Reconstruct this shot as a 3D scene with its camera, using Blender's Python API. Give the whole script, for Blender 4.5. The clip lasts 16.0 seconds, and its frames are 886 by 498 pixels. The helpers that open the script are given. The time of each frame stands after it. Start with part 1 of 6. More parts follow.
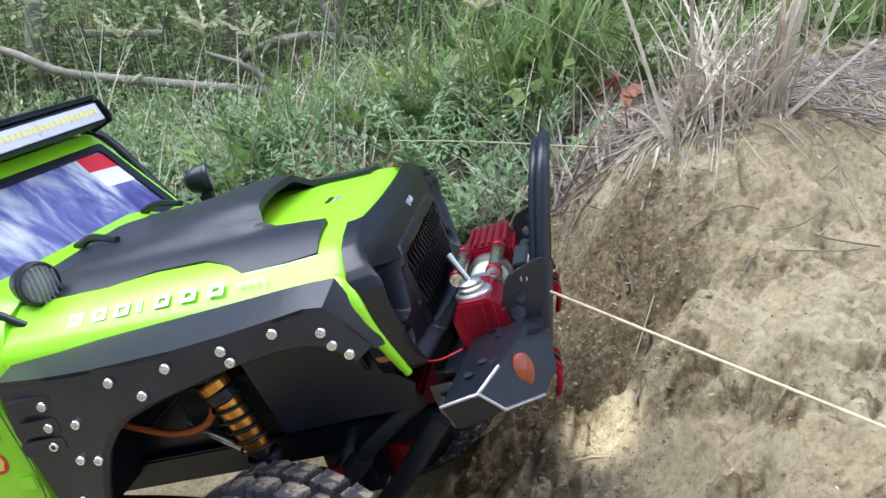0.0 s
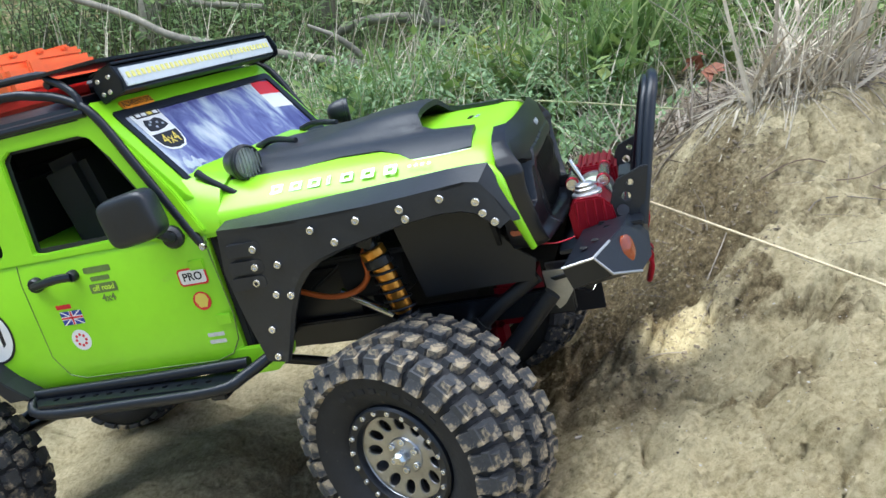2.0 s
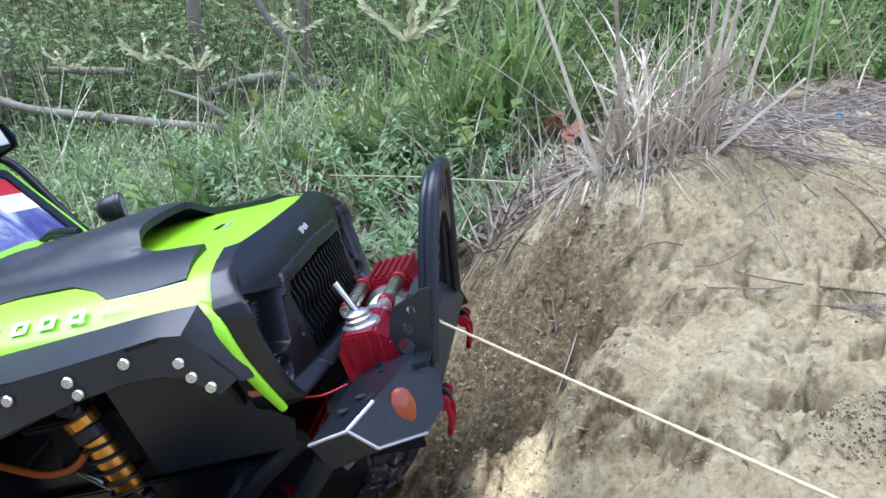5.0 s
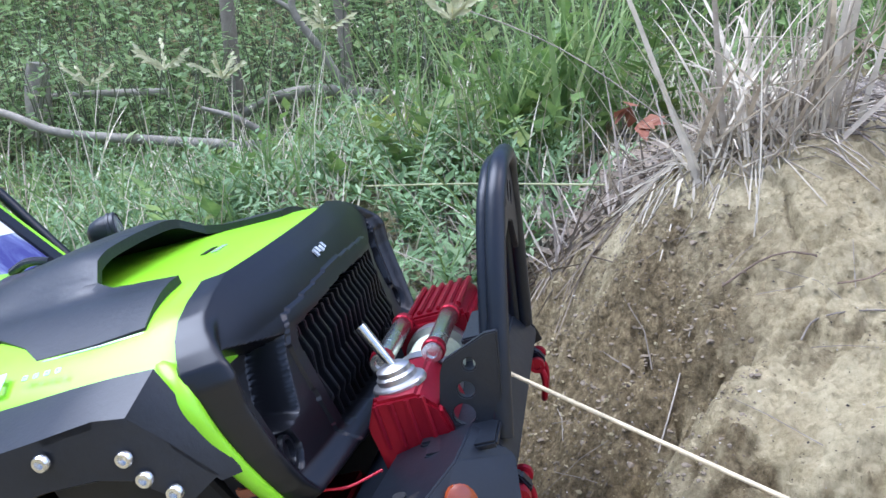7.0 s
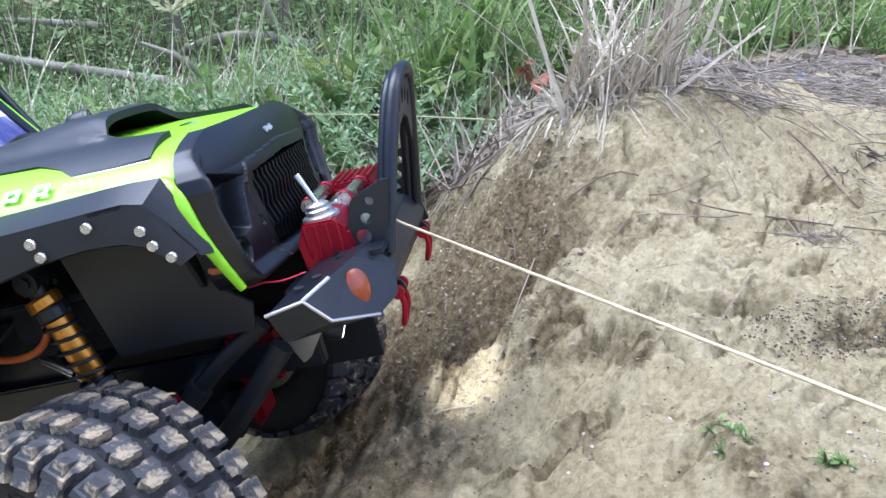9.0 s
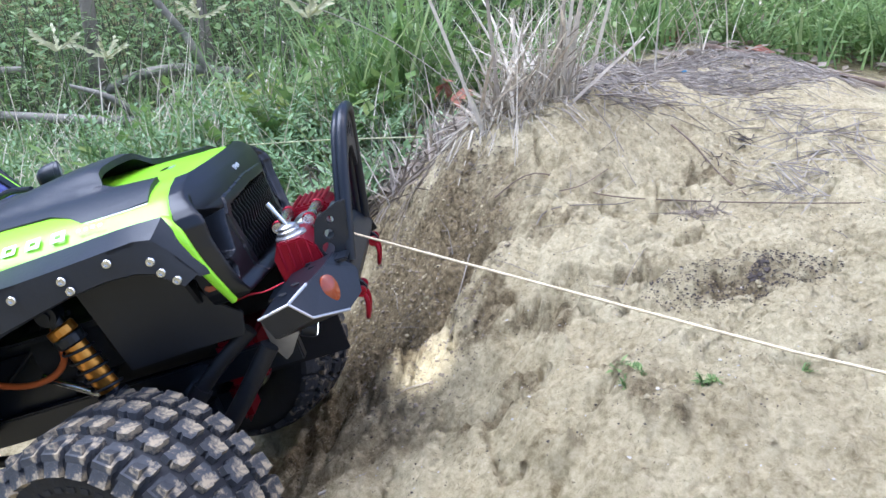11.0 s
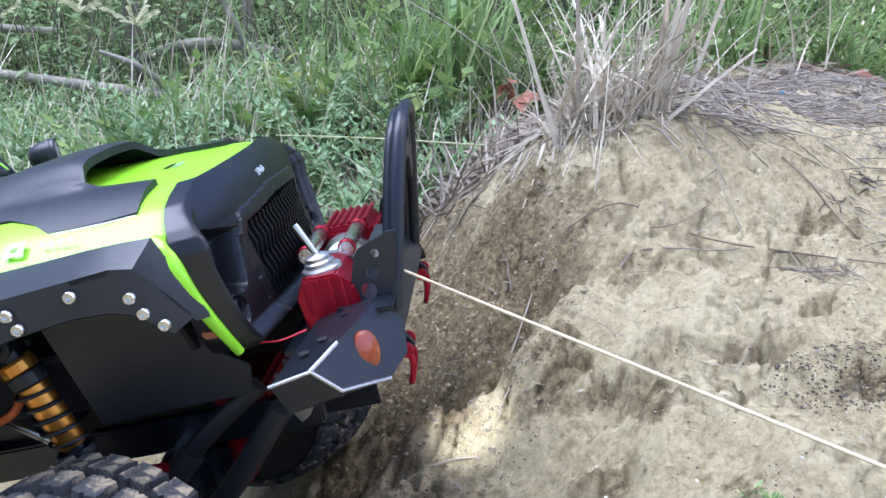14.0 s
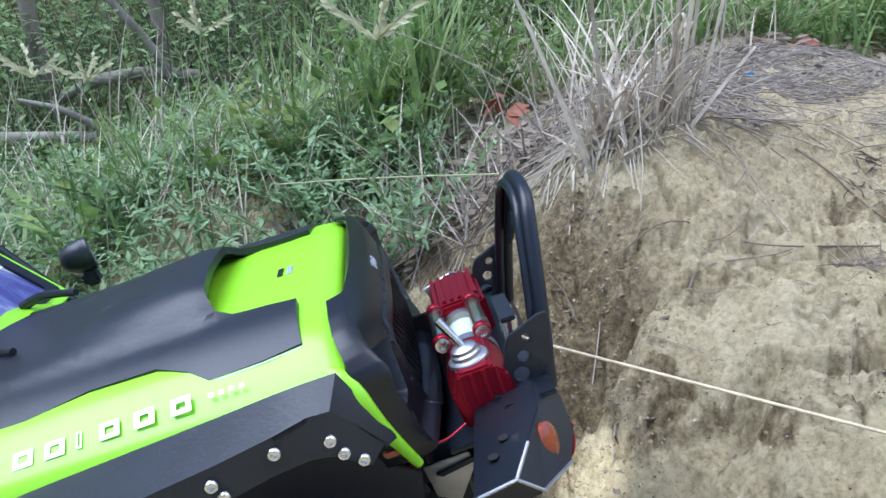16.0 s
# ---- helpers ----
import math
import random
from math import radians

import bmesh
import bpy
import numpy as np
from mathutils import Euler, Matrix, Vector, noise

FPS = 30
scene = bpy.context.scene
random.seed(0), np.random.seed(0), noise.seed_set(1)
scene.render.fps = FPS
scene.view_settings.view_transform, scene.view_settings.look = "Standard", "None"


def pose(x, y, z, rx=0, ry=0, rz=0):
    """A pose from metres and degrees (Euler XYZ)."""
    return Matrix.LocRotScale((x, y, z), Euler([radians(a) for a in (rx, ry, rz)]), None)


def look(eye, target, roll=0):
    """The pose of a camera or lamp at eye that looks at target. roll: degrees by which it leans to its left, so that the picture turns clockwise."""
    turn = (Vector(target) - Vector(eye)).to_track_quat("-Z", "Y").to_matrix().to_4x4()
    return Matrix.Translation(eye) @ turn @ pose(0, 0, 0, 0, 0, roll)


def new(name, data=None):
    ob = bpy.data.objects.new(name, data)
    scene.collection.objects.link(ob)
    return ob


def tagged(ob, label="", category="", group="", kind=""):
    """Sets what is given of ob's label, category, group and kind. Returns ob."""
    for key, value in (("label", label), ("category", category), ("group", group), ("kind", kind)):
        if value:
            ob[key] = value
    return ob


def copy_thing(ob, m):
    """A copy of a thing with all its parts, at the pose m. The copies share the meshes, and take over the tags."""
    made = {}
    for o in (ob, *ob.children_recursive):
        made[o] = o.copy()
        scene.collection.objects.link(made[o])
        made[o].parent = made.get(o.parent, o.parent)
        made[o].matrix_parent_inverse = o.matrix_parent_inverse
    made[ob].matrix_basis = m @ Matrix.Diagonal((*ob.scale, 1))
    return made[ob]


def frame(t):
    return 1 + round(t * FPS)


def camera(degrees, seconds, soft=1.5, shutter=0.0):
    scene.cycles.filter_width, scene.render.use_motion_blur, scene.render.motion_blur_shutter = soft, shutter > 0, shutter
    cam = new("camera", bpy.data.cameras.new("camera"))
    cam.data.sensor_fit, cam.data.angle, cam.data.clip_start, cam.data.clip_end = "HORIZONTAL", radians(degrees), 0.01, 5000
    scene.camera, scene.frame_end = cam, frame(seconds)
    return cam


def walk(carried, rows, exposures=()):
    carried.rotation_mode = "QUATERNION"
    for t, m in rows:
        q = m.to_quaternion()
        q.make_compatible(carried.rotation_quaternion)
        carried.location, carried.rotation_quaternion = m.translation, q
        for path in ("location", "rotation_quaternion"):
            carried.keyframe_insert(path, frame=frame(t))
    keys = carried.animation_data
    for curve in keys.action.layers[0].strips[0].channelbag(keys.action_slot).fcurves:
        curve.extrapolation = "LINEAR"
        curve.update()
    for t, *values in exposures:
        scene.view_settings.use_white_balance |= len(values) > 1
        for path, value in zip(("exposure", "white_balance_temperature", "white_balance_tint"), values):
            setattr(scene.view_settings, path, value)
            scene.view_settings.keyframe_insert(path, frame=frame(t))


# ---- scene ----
cam = camera(60.6, 16.0)
EXPOSURES = [(0, 0.72, 5600, 15), (0.8, 0.72, 5600, 14), (1.8, 0.72, 5650, 7), (3, 0.74, 5650, 6), (3.6, 0.76, 5500, 12), (4, 0.78, 5400, 15), (6.5, 0.89, 5200, 17), (9, 0.98, 5200, 17), (11.5, 0.94, 5150, 18), (14, 0.98, 5150, 18), (14.7, 0.72, 5000, 17), (15.2, 0.66, 4900, 17), (16, 0.58, 5150, 14)]
PATH = [
    (0, (0.06, 0.002, 0.316), (-0.235, 1.886, -0.287), -0.4),
    (0.5, (0.062, -0.033, 0.299), (-0.242, 1.848, -0.307), 1.6),
    (1, (0.062, -0.062, 0.292), (-0.28, 1.808, -0.33), 2.3),
    (1.5, (0.052, -0.08, 0.291), (-0.338, 1.78, -0.331), 2.2),
    (2, (0.041, -0.091, 0.293), (-0.379, 1.768, -0.315), 2.7),
    (2.5, (0.035, -0.089, 0.297), (-0.362, 1.775, -0.309), 2.0),
    (3, (0.034, -0.09, 0.317), (-0.392, 1.733, -0.388), 0.1),
    (3.5, (0.051, -0.043, 0.308), (-0.201, 1.872, -0.211), 3.5),
    (4, (0.069, -0.003, 0.306), (-0.162, 1.922, -0.188), 1.7),
    (6.5, (0.109, 0.053, 0.306), (-0.217, 1.972, -0.152), -1.5),
    (7, (0.078, 0.1, 0.288), (-0.306, 2.011, -0.159), -2.0),
    (7.5, (0.082, 0.071, 0.261), (-0.304, 1.959, -0.275), 0.4),
    (8, (0.091, 0.048, 0.243), (-0.251, 1.944, -0.294), 6.4),
    (8.5, (0.105, 0.044, 0.248), (-0.147, 1.953, -0.294), 7.5),
    (9, (0.104, 0.001, 0.276), (-0.083, 1.921, -0.249), 2.9),
    (11.5, (0.103, -0.065, 0.301), (0.085, 1.872, -0.199), -1.6),
    (12, (0.085, -0.055, 0.316), (-0.019, 1.895, -0.114), -0.9),
    (12.5, (0.091, -0.048, 0.292), (-0.022, 1.899, -0.152), 2.2),
    (13, (0.141, -0.039, 0.286), (-0.081, 1.891, -0.191), 4.6),
    (13.5, (0.155, -0.035, 0.283), (-0.043, 1.897, -0.195), 3.4),
    (14, (0.083, 0.022, 0.289), (0.0, 1.951, -0.231), 3.1),
    (14.5, (0.009, 0.077, 0.291), (0.189, 1.989, -0.269), 2.1),
    (15, (-0.011, 0.061, 0.3), (0.099, 1.974, -0.273), -0.0),
    (15.5, (0.003, 0.056, 0.315), (0.135, 1.957, -0.291), -2.3),
    (16, (0.003, 0.036, 0.324), (0.146, 1.946, -0.25), -3.4),
]
walk(cam, [(t, look(eye, target, roll)) for t, eye, target, roll in PATH], EXPOSURES)

# ---- world and light ----
world = bpy.data.worlds.new("overcast_sky")
scene.world = world
world.use_nodes = True
_wn = world.node_tree
_sky = _wn.nodes.new("ShaderNodeTexSky")
_sky.sky_type, _sky.sun_disc = "NISHITA", False
_sky.sun_elevation, _sky.sun_rotation = radians(60), radians(99)
_sky.dust_density = 3.0
_bg = _wn.nodes["Background"]
_bg.inputs["Strength"].default_value = 0.125
_wn.links.new(_sky.outputs[0], _bg.inputs["Color"])
_sun = bpy.data.lights.new("sun", "SUN")
_sun.energy, _sun.angle, _sun.color = 3.5, radians(52), (1.0, 0.97, 0.92)
sun = new("sun", _sun)
sun.matrix_world = look((-1.8, -0.1, 3.25), (0, 0.3, 0))


# ---- materials ----
def ramp(nt, fac, stops):
    node = nt.nodes.new("ShaderNodeValToRGB")
    els = node.color_ramp.elements
    while len(els) < len(stops):
        els.new(0.5)
    for el, (p, c) in zip(els, stops):
        el.position, el.color = p, (*c, 1)
    nt.links.new(fac, node.inputs[0])
    return node.outputs[0]


def noise_out(nt, scale, detail=4.0, rough=0.6, coord=None, dist=0.0):
    n = nt.nodes.new("ShaderNodeTexNoise")
    n.inputs["Scale"].default_value, n.inputs["Detail"].default_value = scale, detail
    n.inputs["Roughness"].default_value, n.inputs["Distortion"].default_value = rough, dist
    if coord is not None:
        nt.links.new(coord, n.inputs["Vector"])
    return n.outputs[0]


def mix(nt, fac, a, b, mode="MIX"):
    m = nt.nodes.new("ShaderNodeMix")
    m.data_type, m.blend_type = "RGBA", mode
    for sock, v in ((m.inputs[0], fac), (m.inputs[6], a), (m.inputs[7], b)):
        if isinstance(v, (int, float)):
            sock.default_value = v
        elif isinstance(v, tuple):
            sock.default_value = (*v, 1)
        else:
            nt.links.new(v, sock)
    return m.outputs[2]


def surface(name, color, rough=0.5, metal=0.0, grain=0.12, scale=300.0, bump=0.1, dirt=0.0, dirt_scale=60.0, coat=0.0, spread=0.0,
            dirt_color=(0.34, 0.27, 0.17), dirt_low=0.52):
    """A material in one base colour with grain, fine relief and, where asked, dust or mud in patches."""
    m = bpy.data.materials.new(name)
    m.use_nodes = True
    nt = m.node_tree
    b = nt.nodes["Principled BSDF"]
    tc = nt.nodes.new("ShaderNodeTexCoord").outputs["Object"]
    fine, broad = noise_out(nt, scale, 5, 0.65, tc), noise_out(nt, scale / 6, 3, 0.6, tc)
    lo, hi = tuple(c * (1 - grain) for c in color), tuple(min(1, c * (1 + grain)) for c in color)
    col = mix(nt, 0.5, ramp(nt, fine, [(0.3, lo), (0.7, hi)]), ramp(nt, broad, [(0.35, lo), (0.65, hi)]))
    if spread:
        info = nt.nodes.new("ShaderNodeObjectInfo").outputs["Random"]
        col = mix(nt, spread, col, ramp(nt, info, [(0.0, tuple(c * 0.55 for c in color)), (1.0, tuple(min(1, c * 1.5) for c in color))]))
    rough_sock = None
    if dirt:
        mask = ramp(nt, noise_out(nt, dirt_scale, 7, 0.72, tc), [(dirt_low, (0, 0, 0)), (dirt_low + 0.1, (1, 1, 1))])
        scl = nt.nodes.new("ShaderNodeMath")
        scl.operation = "MULTIPLY"
        nt.links.new(mask, scl.inputs[0])
        scl.inputs[1].default_value = dirt
        col = mix(nt, scl.outputs[0], col, dirt_color)
        rr = nt.nodes.new("ShaderNodeMapRange")
        nt.links.new(scl.outputs[0], rr.inputs[0])
        rr.inputs[3].default_value, rr.inputs[4].default_value = rough, 0.95
        rough_sock = rr.outputs[0]
    nt.links.new(col, b.inputs["Base Color"])
    b.inputs["Roughness"].default_value, b.inputs["Metallic"].default_value = rough, metal
    if rough_sock:
        nt.links.new(rough_sock, b.inputs["Roughness"])
    else:
        rr = nt.nodes.new("ShaderNodeMapRange")
        nt.links.new(broad, rr.inputs[0])
        rr.inputs[3].default_value, rr.inputs[4].default_value = max(0.03, rough - 0.08), min(1, rough + 0.08)
        nt.links.new(rr.outputs[0], b.inputs["Roughness"])
    b.inputs["Coat Weight"].default_value = coat
    b.inputs["Coat Roughness"].default_value = 0.1
    b.inputs["Coat IOR"].default_value = 1.5
    if bump:
        bp = nt.nodes.new("ShaderNodeBump")
        bp.inputs["Strength"].default_value, bp.inputs["Distance"].default_value = bump, 0.0006
        nt.links.new(fine, bp.inputs["Height"])
        nt.links.new(bp.outputs[0], b.inputs["Normal"])
    return m


def plant(name, stops, rough=0.6, thin=0.35):
    """Leaf or straw: a colour of its own for each island, some light through it."""
    m = bpy.data.materials.new(name)
    m.use_nodes = True
    nt = m.node_tree
    b = nt.nodes["Principled BSDF"]
    geo = nt.nodes.new("ShaderNodeNewGeometry")
    tc = nt.nodes.new("ShaderNodeTexCoord").outputs["Object"]
    both = nt.nodes.new("ShaderNodeMath")
    both.operation = "ADD"
    nt.links.new(geo.outputs["Random Per Island"], both.inputs[0])
    nt.links.new(nt.nodes.new("ShaderNodeObjectInfo").outputs["Random"], both.inputs[1])
    frac = nt.nodes.new("ShaderNodeMath")
    frac.operation = "FRACT"
    nt.links.new(both.outputs[0], frac.inputs[0])
    col = ramp(nt, frac.outputs[0], stops)
    col = mix(nt, 0.35, col, ramp(nt, noise_out(nt, 90, 4, 0.6, tc), [(0.3, tuple(c * 0.5 for c in stops[0][1])), (0.7, tuple(min(1, c * 1.3) for c in stops[-1][1]))]))
    nt.links.new(col, b.inputs["Base Color"])
    b.inputs["Roughness"].default_value = rough
    tr = nt.nodes.new("ShaderNodeBsdfTranslucent")
    nt.links.new(col, tr.inputs["Color"])
    ms = nt.nodes.new("ShaderNodeMixShader")
    ms.inputs[0].default_value = thin
    nt.links.new(b.outputs[0], ms.inputs[1])
    nt.links.new(tr.outputs[0], ms.inputs[2])
    nt.links.new(ms.outputs[0], nt.nodes["Material Output"].inputs["Surface"])
    return m


def glow(name, color, strength):
    m = bpy.data.materials.new(name)
    m.use_nodes = True
    b = m.node_tree.nodes["Principled BSDF"]
    b.inputs["Base Color"].default_value = (*color, 1)
    b.inputs["Emission Color"].default_value = (*color, 1)
    b.inputs["Emission Strength"].default_value = strength
    return m


def dirt_material():
    m = bpy.data.materials.new("dry_sandy_soil")
    m.use_nodes = True
    nt = m.node_tree
    b = nt.nodes["Principled BSDF"]
    tc = nt.nodes.new("ShaderNodeTexCoord").outputs["Object"]
    big = noise_out(nt, 9, 5, 0.6, tc, 0.5)
    mid = noise_out(nt, 42, 7, 0.62, tc, 0.3)
    fine = noise_out(nt, 260, 7, 0.75, tc)
    speck = noise_out(nt, 800, 3, 0.6, tc)
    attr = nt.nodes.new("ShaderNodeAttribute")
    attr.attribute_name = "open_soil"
    # dry pale crust, a little yellower and greyer by turns
    col = ramp(nt, big, [(0.38, (0.30, 0.25, 0.165)), (0.5, (0.49, 0.43, 0.32)), (0.62, (0.56, 0.515, 0.41))])
    col = mix(nt, 0.5, col, ramp(nt, mid, [(0.38, (0.21, 0.175, 0.115)), (0.5, (0.46, 0.405, 0.30)), (0.62, (0.60, 0.55, 0.44))]))
    col = mix(nt, 0.5, col, ramp(nt, fine, [(0.36, (0.19, 0.155, 0.10)), (0.48, (0.45, 0.395, 0.29)), (0.62, (0.64, 0.59, 0.48))]))
    # broken open and damp, with the shade of gully and hollows put into the colour
    dark_mix = nt.nodes.new("ShaderNodeMath")
    dark_mix.operation = "MULTIPLY_ADD"
    nt.links.new(noise_out(nt, 70, 8, 0.78, tc, 0.4), dark_mix.inputs[0])
    dark_mix.inputs[1].default_value = 1.1
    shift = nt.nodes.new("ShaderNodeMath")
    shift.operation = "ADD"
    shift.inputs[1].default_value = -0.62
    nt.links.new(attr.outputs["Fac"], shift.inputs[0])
    nt.links.new(shift.outputs[0], dark_mix.inputs[2])
    damp = ramp(nt, dark_mix.outputs[0], [(0.1, (0, 0, 0)), (0.42, (0.58, 0.58, 0.58)), (0.8, (0.94, 0.94, 0.94))])
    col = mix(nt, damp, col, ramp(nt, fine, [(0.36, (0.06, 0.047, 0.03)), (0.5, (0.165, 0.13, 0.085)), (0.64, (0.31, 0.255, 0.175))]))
    # crumbs of dead matter and pale grit
    col = mix(nt, ramp(nt, noise_out(nt, 420, 4, 0.7, tc, 0.5), [(0.63, (0, 0, 0)), (0.69, (0.7, 0.7, 0.7))]), col, (0.11, 0.085, 0.06))
    col = mix(nt, ramp(nt, speck, [(0.68, (0, 0, 0)), (0.74, (0.6, 0.6, 0.6))]), col, (0.68, 0.64, 0.55))
    # away from the bare bank the soil lies under old leaves and stems
    off = nt.nodes.new("ShaderNodeVectorMath")
    off.operation = "DISTANCE"
    nt.links.new(tc, off.inputs[0])
    off.inputs[1].default_value = (0.2, 0.25, 0.15)
    wob = nt.nodes.new("ShaderNodeMath")
    wob.operation = "MULTIPLY_ADD"
    nt.links.new(noise_out(nt, 5, 6, 0.7, tc), wob.inputs[0])
    wob.inputs[1].default_value = 0.5
    nt.links.new(off.outputs["Value"], wob.inputs[2])
    litter_mask = ramp(nt, wob.outputs[0], [(0.85, (0, 0, 0)), (1.0, (0.85, 0.85, 0.85))])
    col = mix(nt, litter_mask, col, ramp(nt, noise_out(nt, 45, 8, 0.8, tc), [(0.4, (0.06, 0.055, 0.03)), (0.52, (0.16, 0.14, 0.085)), (0.62, (0.28, 0.25, 0.16))]))
    col = mix(nt, 1.0, col, (1.22, 1.16, 0.91), "MULTIPLY")
    nt.links.new(col, b.inputs["Base Color"])
    b.inputs["Roughness"].default_value = 0.95
    b.inputs["Specular IOR Level"].default_value = 0.15
    h = mix(nt, 0.5, mid, fine)
    bp = nt.nodes.new("ShaderNodeBump")
    bp.inputs["Strength"].default_value, bp.inputs["Distance"].default_value = 1.0, 0.006
    nt.links.new(h, bp.inputs["Height"])
    b2 = nt.nodes.new("ShaderNodeBump")
    b2.inputs["Strength"].default_value, b2.inputs["Distance"].default_value = 1.0, 0.0018
    nt.links.new(noise_out(nt, 330, 9, 0.85, tc), b2.inputs["Height"])
    nt.links.new(bp.outputs[0], b2.inputs["Normal"])
    nt.links.new(b2.outputs[0], b.inputs["Normal"])
    return m


SOIL = dirt_material()
GREEN = surface("lime_green_paint", (0.30, 0.68, 0.012), 0.3, 0.0, 0.06, 60, 0.0, dirt=0.3, dirt_scale=35, coat=0.12, dirt_low=0.66)
BLACK = surface("black_painted_metal", (0.005, 0.0075, 0.0125), 0.38, 0.0, 0.25, 260, 0.15, dirt=0.14, dirt_scale=70, dirt_low=0.66)
MATTE = surface("matt_black_plastic", (0.014, 0.0165, 0.021), 0.4, 0.0, 0.2, 500, 0.2, dirt=0.14, dirt_scale=50, dirt_low=0.62, dirt_color=(0.2, 0.19, 0.17))
GLOSSY = surface("black_plastic", (0.006, 0.007, 0.0095), 0.32, 0.0, 0.2, 300, 0.05, dirt=0.1, dirt_scale=60, dirt_low=0.66)
DARK = surface("dark_interior", (0.006, 0.006, 0.007), 0.8, 0.0, 0.3, 100, 0.0)
RED = surface("red_anodised_metal", (0.29, 0.007, 0.022), 0.36, 0.7, 0.15, 400, 0.08)
STEEL = surface("bright_steel", (0.72, 0.72, 0.70), 0.25, 1.0, 0.12, 500, 0.05)
ALU = surface("dull_aluminium", (0.5, 0.5, 0.5), 0.4, 1.0, 0.15, 300, 0.1)
GOLD = surface("gold_anodised_metal", (0.6, 0.27, 0.045), 0.3, 0.9, 0.15, 300, 0.05)
RUBBER = surface("tyre_rubber", (0.010, 0.011, 0.0135), 0.7, 0.0, 0.3, 200, 0.8, dirt=0.3, dirt_scale=130, dirt_low=0.62)
SOOTY = surface("dull_black_metal", (0.008, 0.0085, 0.011), 0.5, 0.0, 0.3, 260, 0.3, dirt=0.3, dirt_scale=60, dirt_low=0.64)
GUNMETAL = surface("machined_gunmetal", (0.42, 0.43, 0.45), 0.32, 1.0, 0.2, 300, 0.1)
LUG = surface("muddy_tread_rubber", (0.042, 0.044, 0.048), 0.75, 0.0, 0.5, 420, 1.0, dirt=1.0, dirt_scale=75, dirt_low=0.51, spread=0.35, dirt_color=(0.35, 0.285, 0.185))
ORANGE = surface("orange_plastic", (0.9, 0.2, 0.06), 0.4, 0.0, 0.08, 100, 0.05)
REDP = surface("red_plastic", (0.6, 0.02, 0.015), 0.4, 0.0, 0.1, 100, 0.05)
AMBER = surface("amber_lens", (0.27, 0.048, 0.01), 0.2, 0.0, 0.35, 120, 0.1, coat=0.5)
WIRE = surface("orange_cable", (0.6, 0.13, 0.02), 0.5, 0.0, 0.15, 100, 0.0)
WIRER = surface("red_cable", (0.55, 0.02, 0.04), 0.4, 0.0, 0.15, 100, 0.0)
ROPE = surface("cream_rope", (0.62, 0.52, 0.33), 0.85, 0.0, 0.3, 1500, 0.6)
SPOOL = surface("pale_rope_coil", (0.6, 0.66, 0.5), 0.8, 0.0, 0.2, 900, 0.6)
WHITE = surface("white_vinyl", (0.8, 0.8, 0.78), 0.4, 0.0, 0.06, 100, 0.0)
SILVER = surface("silver_vinyl", (0.62, 0.66, 0.7), 0.25, 0.4, 0.3, 500, 0.1)
INK = surface("black_vinyl", (0.015, 0.015, 0.018), 0.4, 0.0, 0.1, 100, 0.0)
DULL = surface("dark_green_vinyl", (0.13, 0.2, 0.05), 0.5, 0.0, 0.3, 400, 0.0)
REDV = surface("red_vinyl", (0.65, 0.02, 0.03), 0.4, 0.0, 0.08, 100, 0.0)
BLUEV = surface("blue_vinyl", (0.03, 0.05, 0.3), 0.4, 0.0, 0.1, 100, 0.0)
ORANGEV = surface("orange_vinyl", (0.8, 0.28, 0.02), 0.4, 0.0, 0.1, 100, 0.0)
YELLOWV = surface("yellow_vinyl", (0.75, 0.6, 0.1), 0.4, 0.0, 0.1, 100, 0.0)
LIME = surface("lime_strap", (0.55, 0.8, 0.05), 0.5, 0.0, 0.1, 100, 0.0)
LENS = surface("ribbed_lens", (0.2, 0.215, 0.22), 0.15, 0.0, 0.3, 500, 0.2, coat=0.6)
LEDCHIP = surface("yellow_led_chip", (0.85, 0.78, 0.25), 0.4, 0.0, 0.1, 300, 0.0)
REFLECT = surface("white_reflector", (0.72, 0.74, 0.74), 0.3, 0.2, 0.1, 200, 0.0)


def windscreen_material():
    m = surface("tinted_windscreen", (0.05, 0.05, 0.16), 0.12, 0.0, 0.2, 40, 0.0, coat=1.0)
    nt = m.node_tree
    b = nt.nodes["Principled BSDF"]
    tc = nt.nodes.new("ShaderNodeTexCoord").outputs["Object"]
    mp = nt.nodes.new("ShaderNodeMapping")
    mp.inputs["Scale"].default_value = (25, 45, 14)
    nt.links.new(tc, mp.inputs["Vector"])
    # violet film, with a blurred cloudy sky reflection put into its colour
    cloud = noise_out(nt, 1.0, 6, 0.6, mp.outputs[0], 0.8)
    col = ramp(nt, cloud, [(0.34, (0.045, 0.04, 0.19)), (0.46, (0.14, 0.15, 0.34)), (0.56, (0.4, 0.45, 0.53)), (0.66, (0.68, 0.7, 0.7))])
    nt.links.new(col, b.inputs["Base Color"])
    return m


SCREEN = windscreen_material()
BARK = surface("grey_bark", (0.17, 0.15, 0.115), 0.9, 0.0, 0.35, 120, 0.8)
DEADWOOD = surface("bleached_dead_wood", (0.24, 0.22, 0.175), 0.9, 0.0, 0.5, 90, 0.7)
TWIG = surface("brown_twig", (0.17, 0.12, 0.085), 0.9, 0.0, 0.3, 200, 0.5)
STRAW = plant("dry_straw", [(0.0, (0.27, 0.215, 0.15)), (0.5, (0.52, 0.45, 0.33)), (1.0, (0.76, 0.69, 0.54))], 0.7, 0.2)
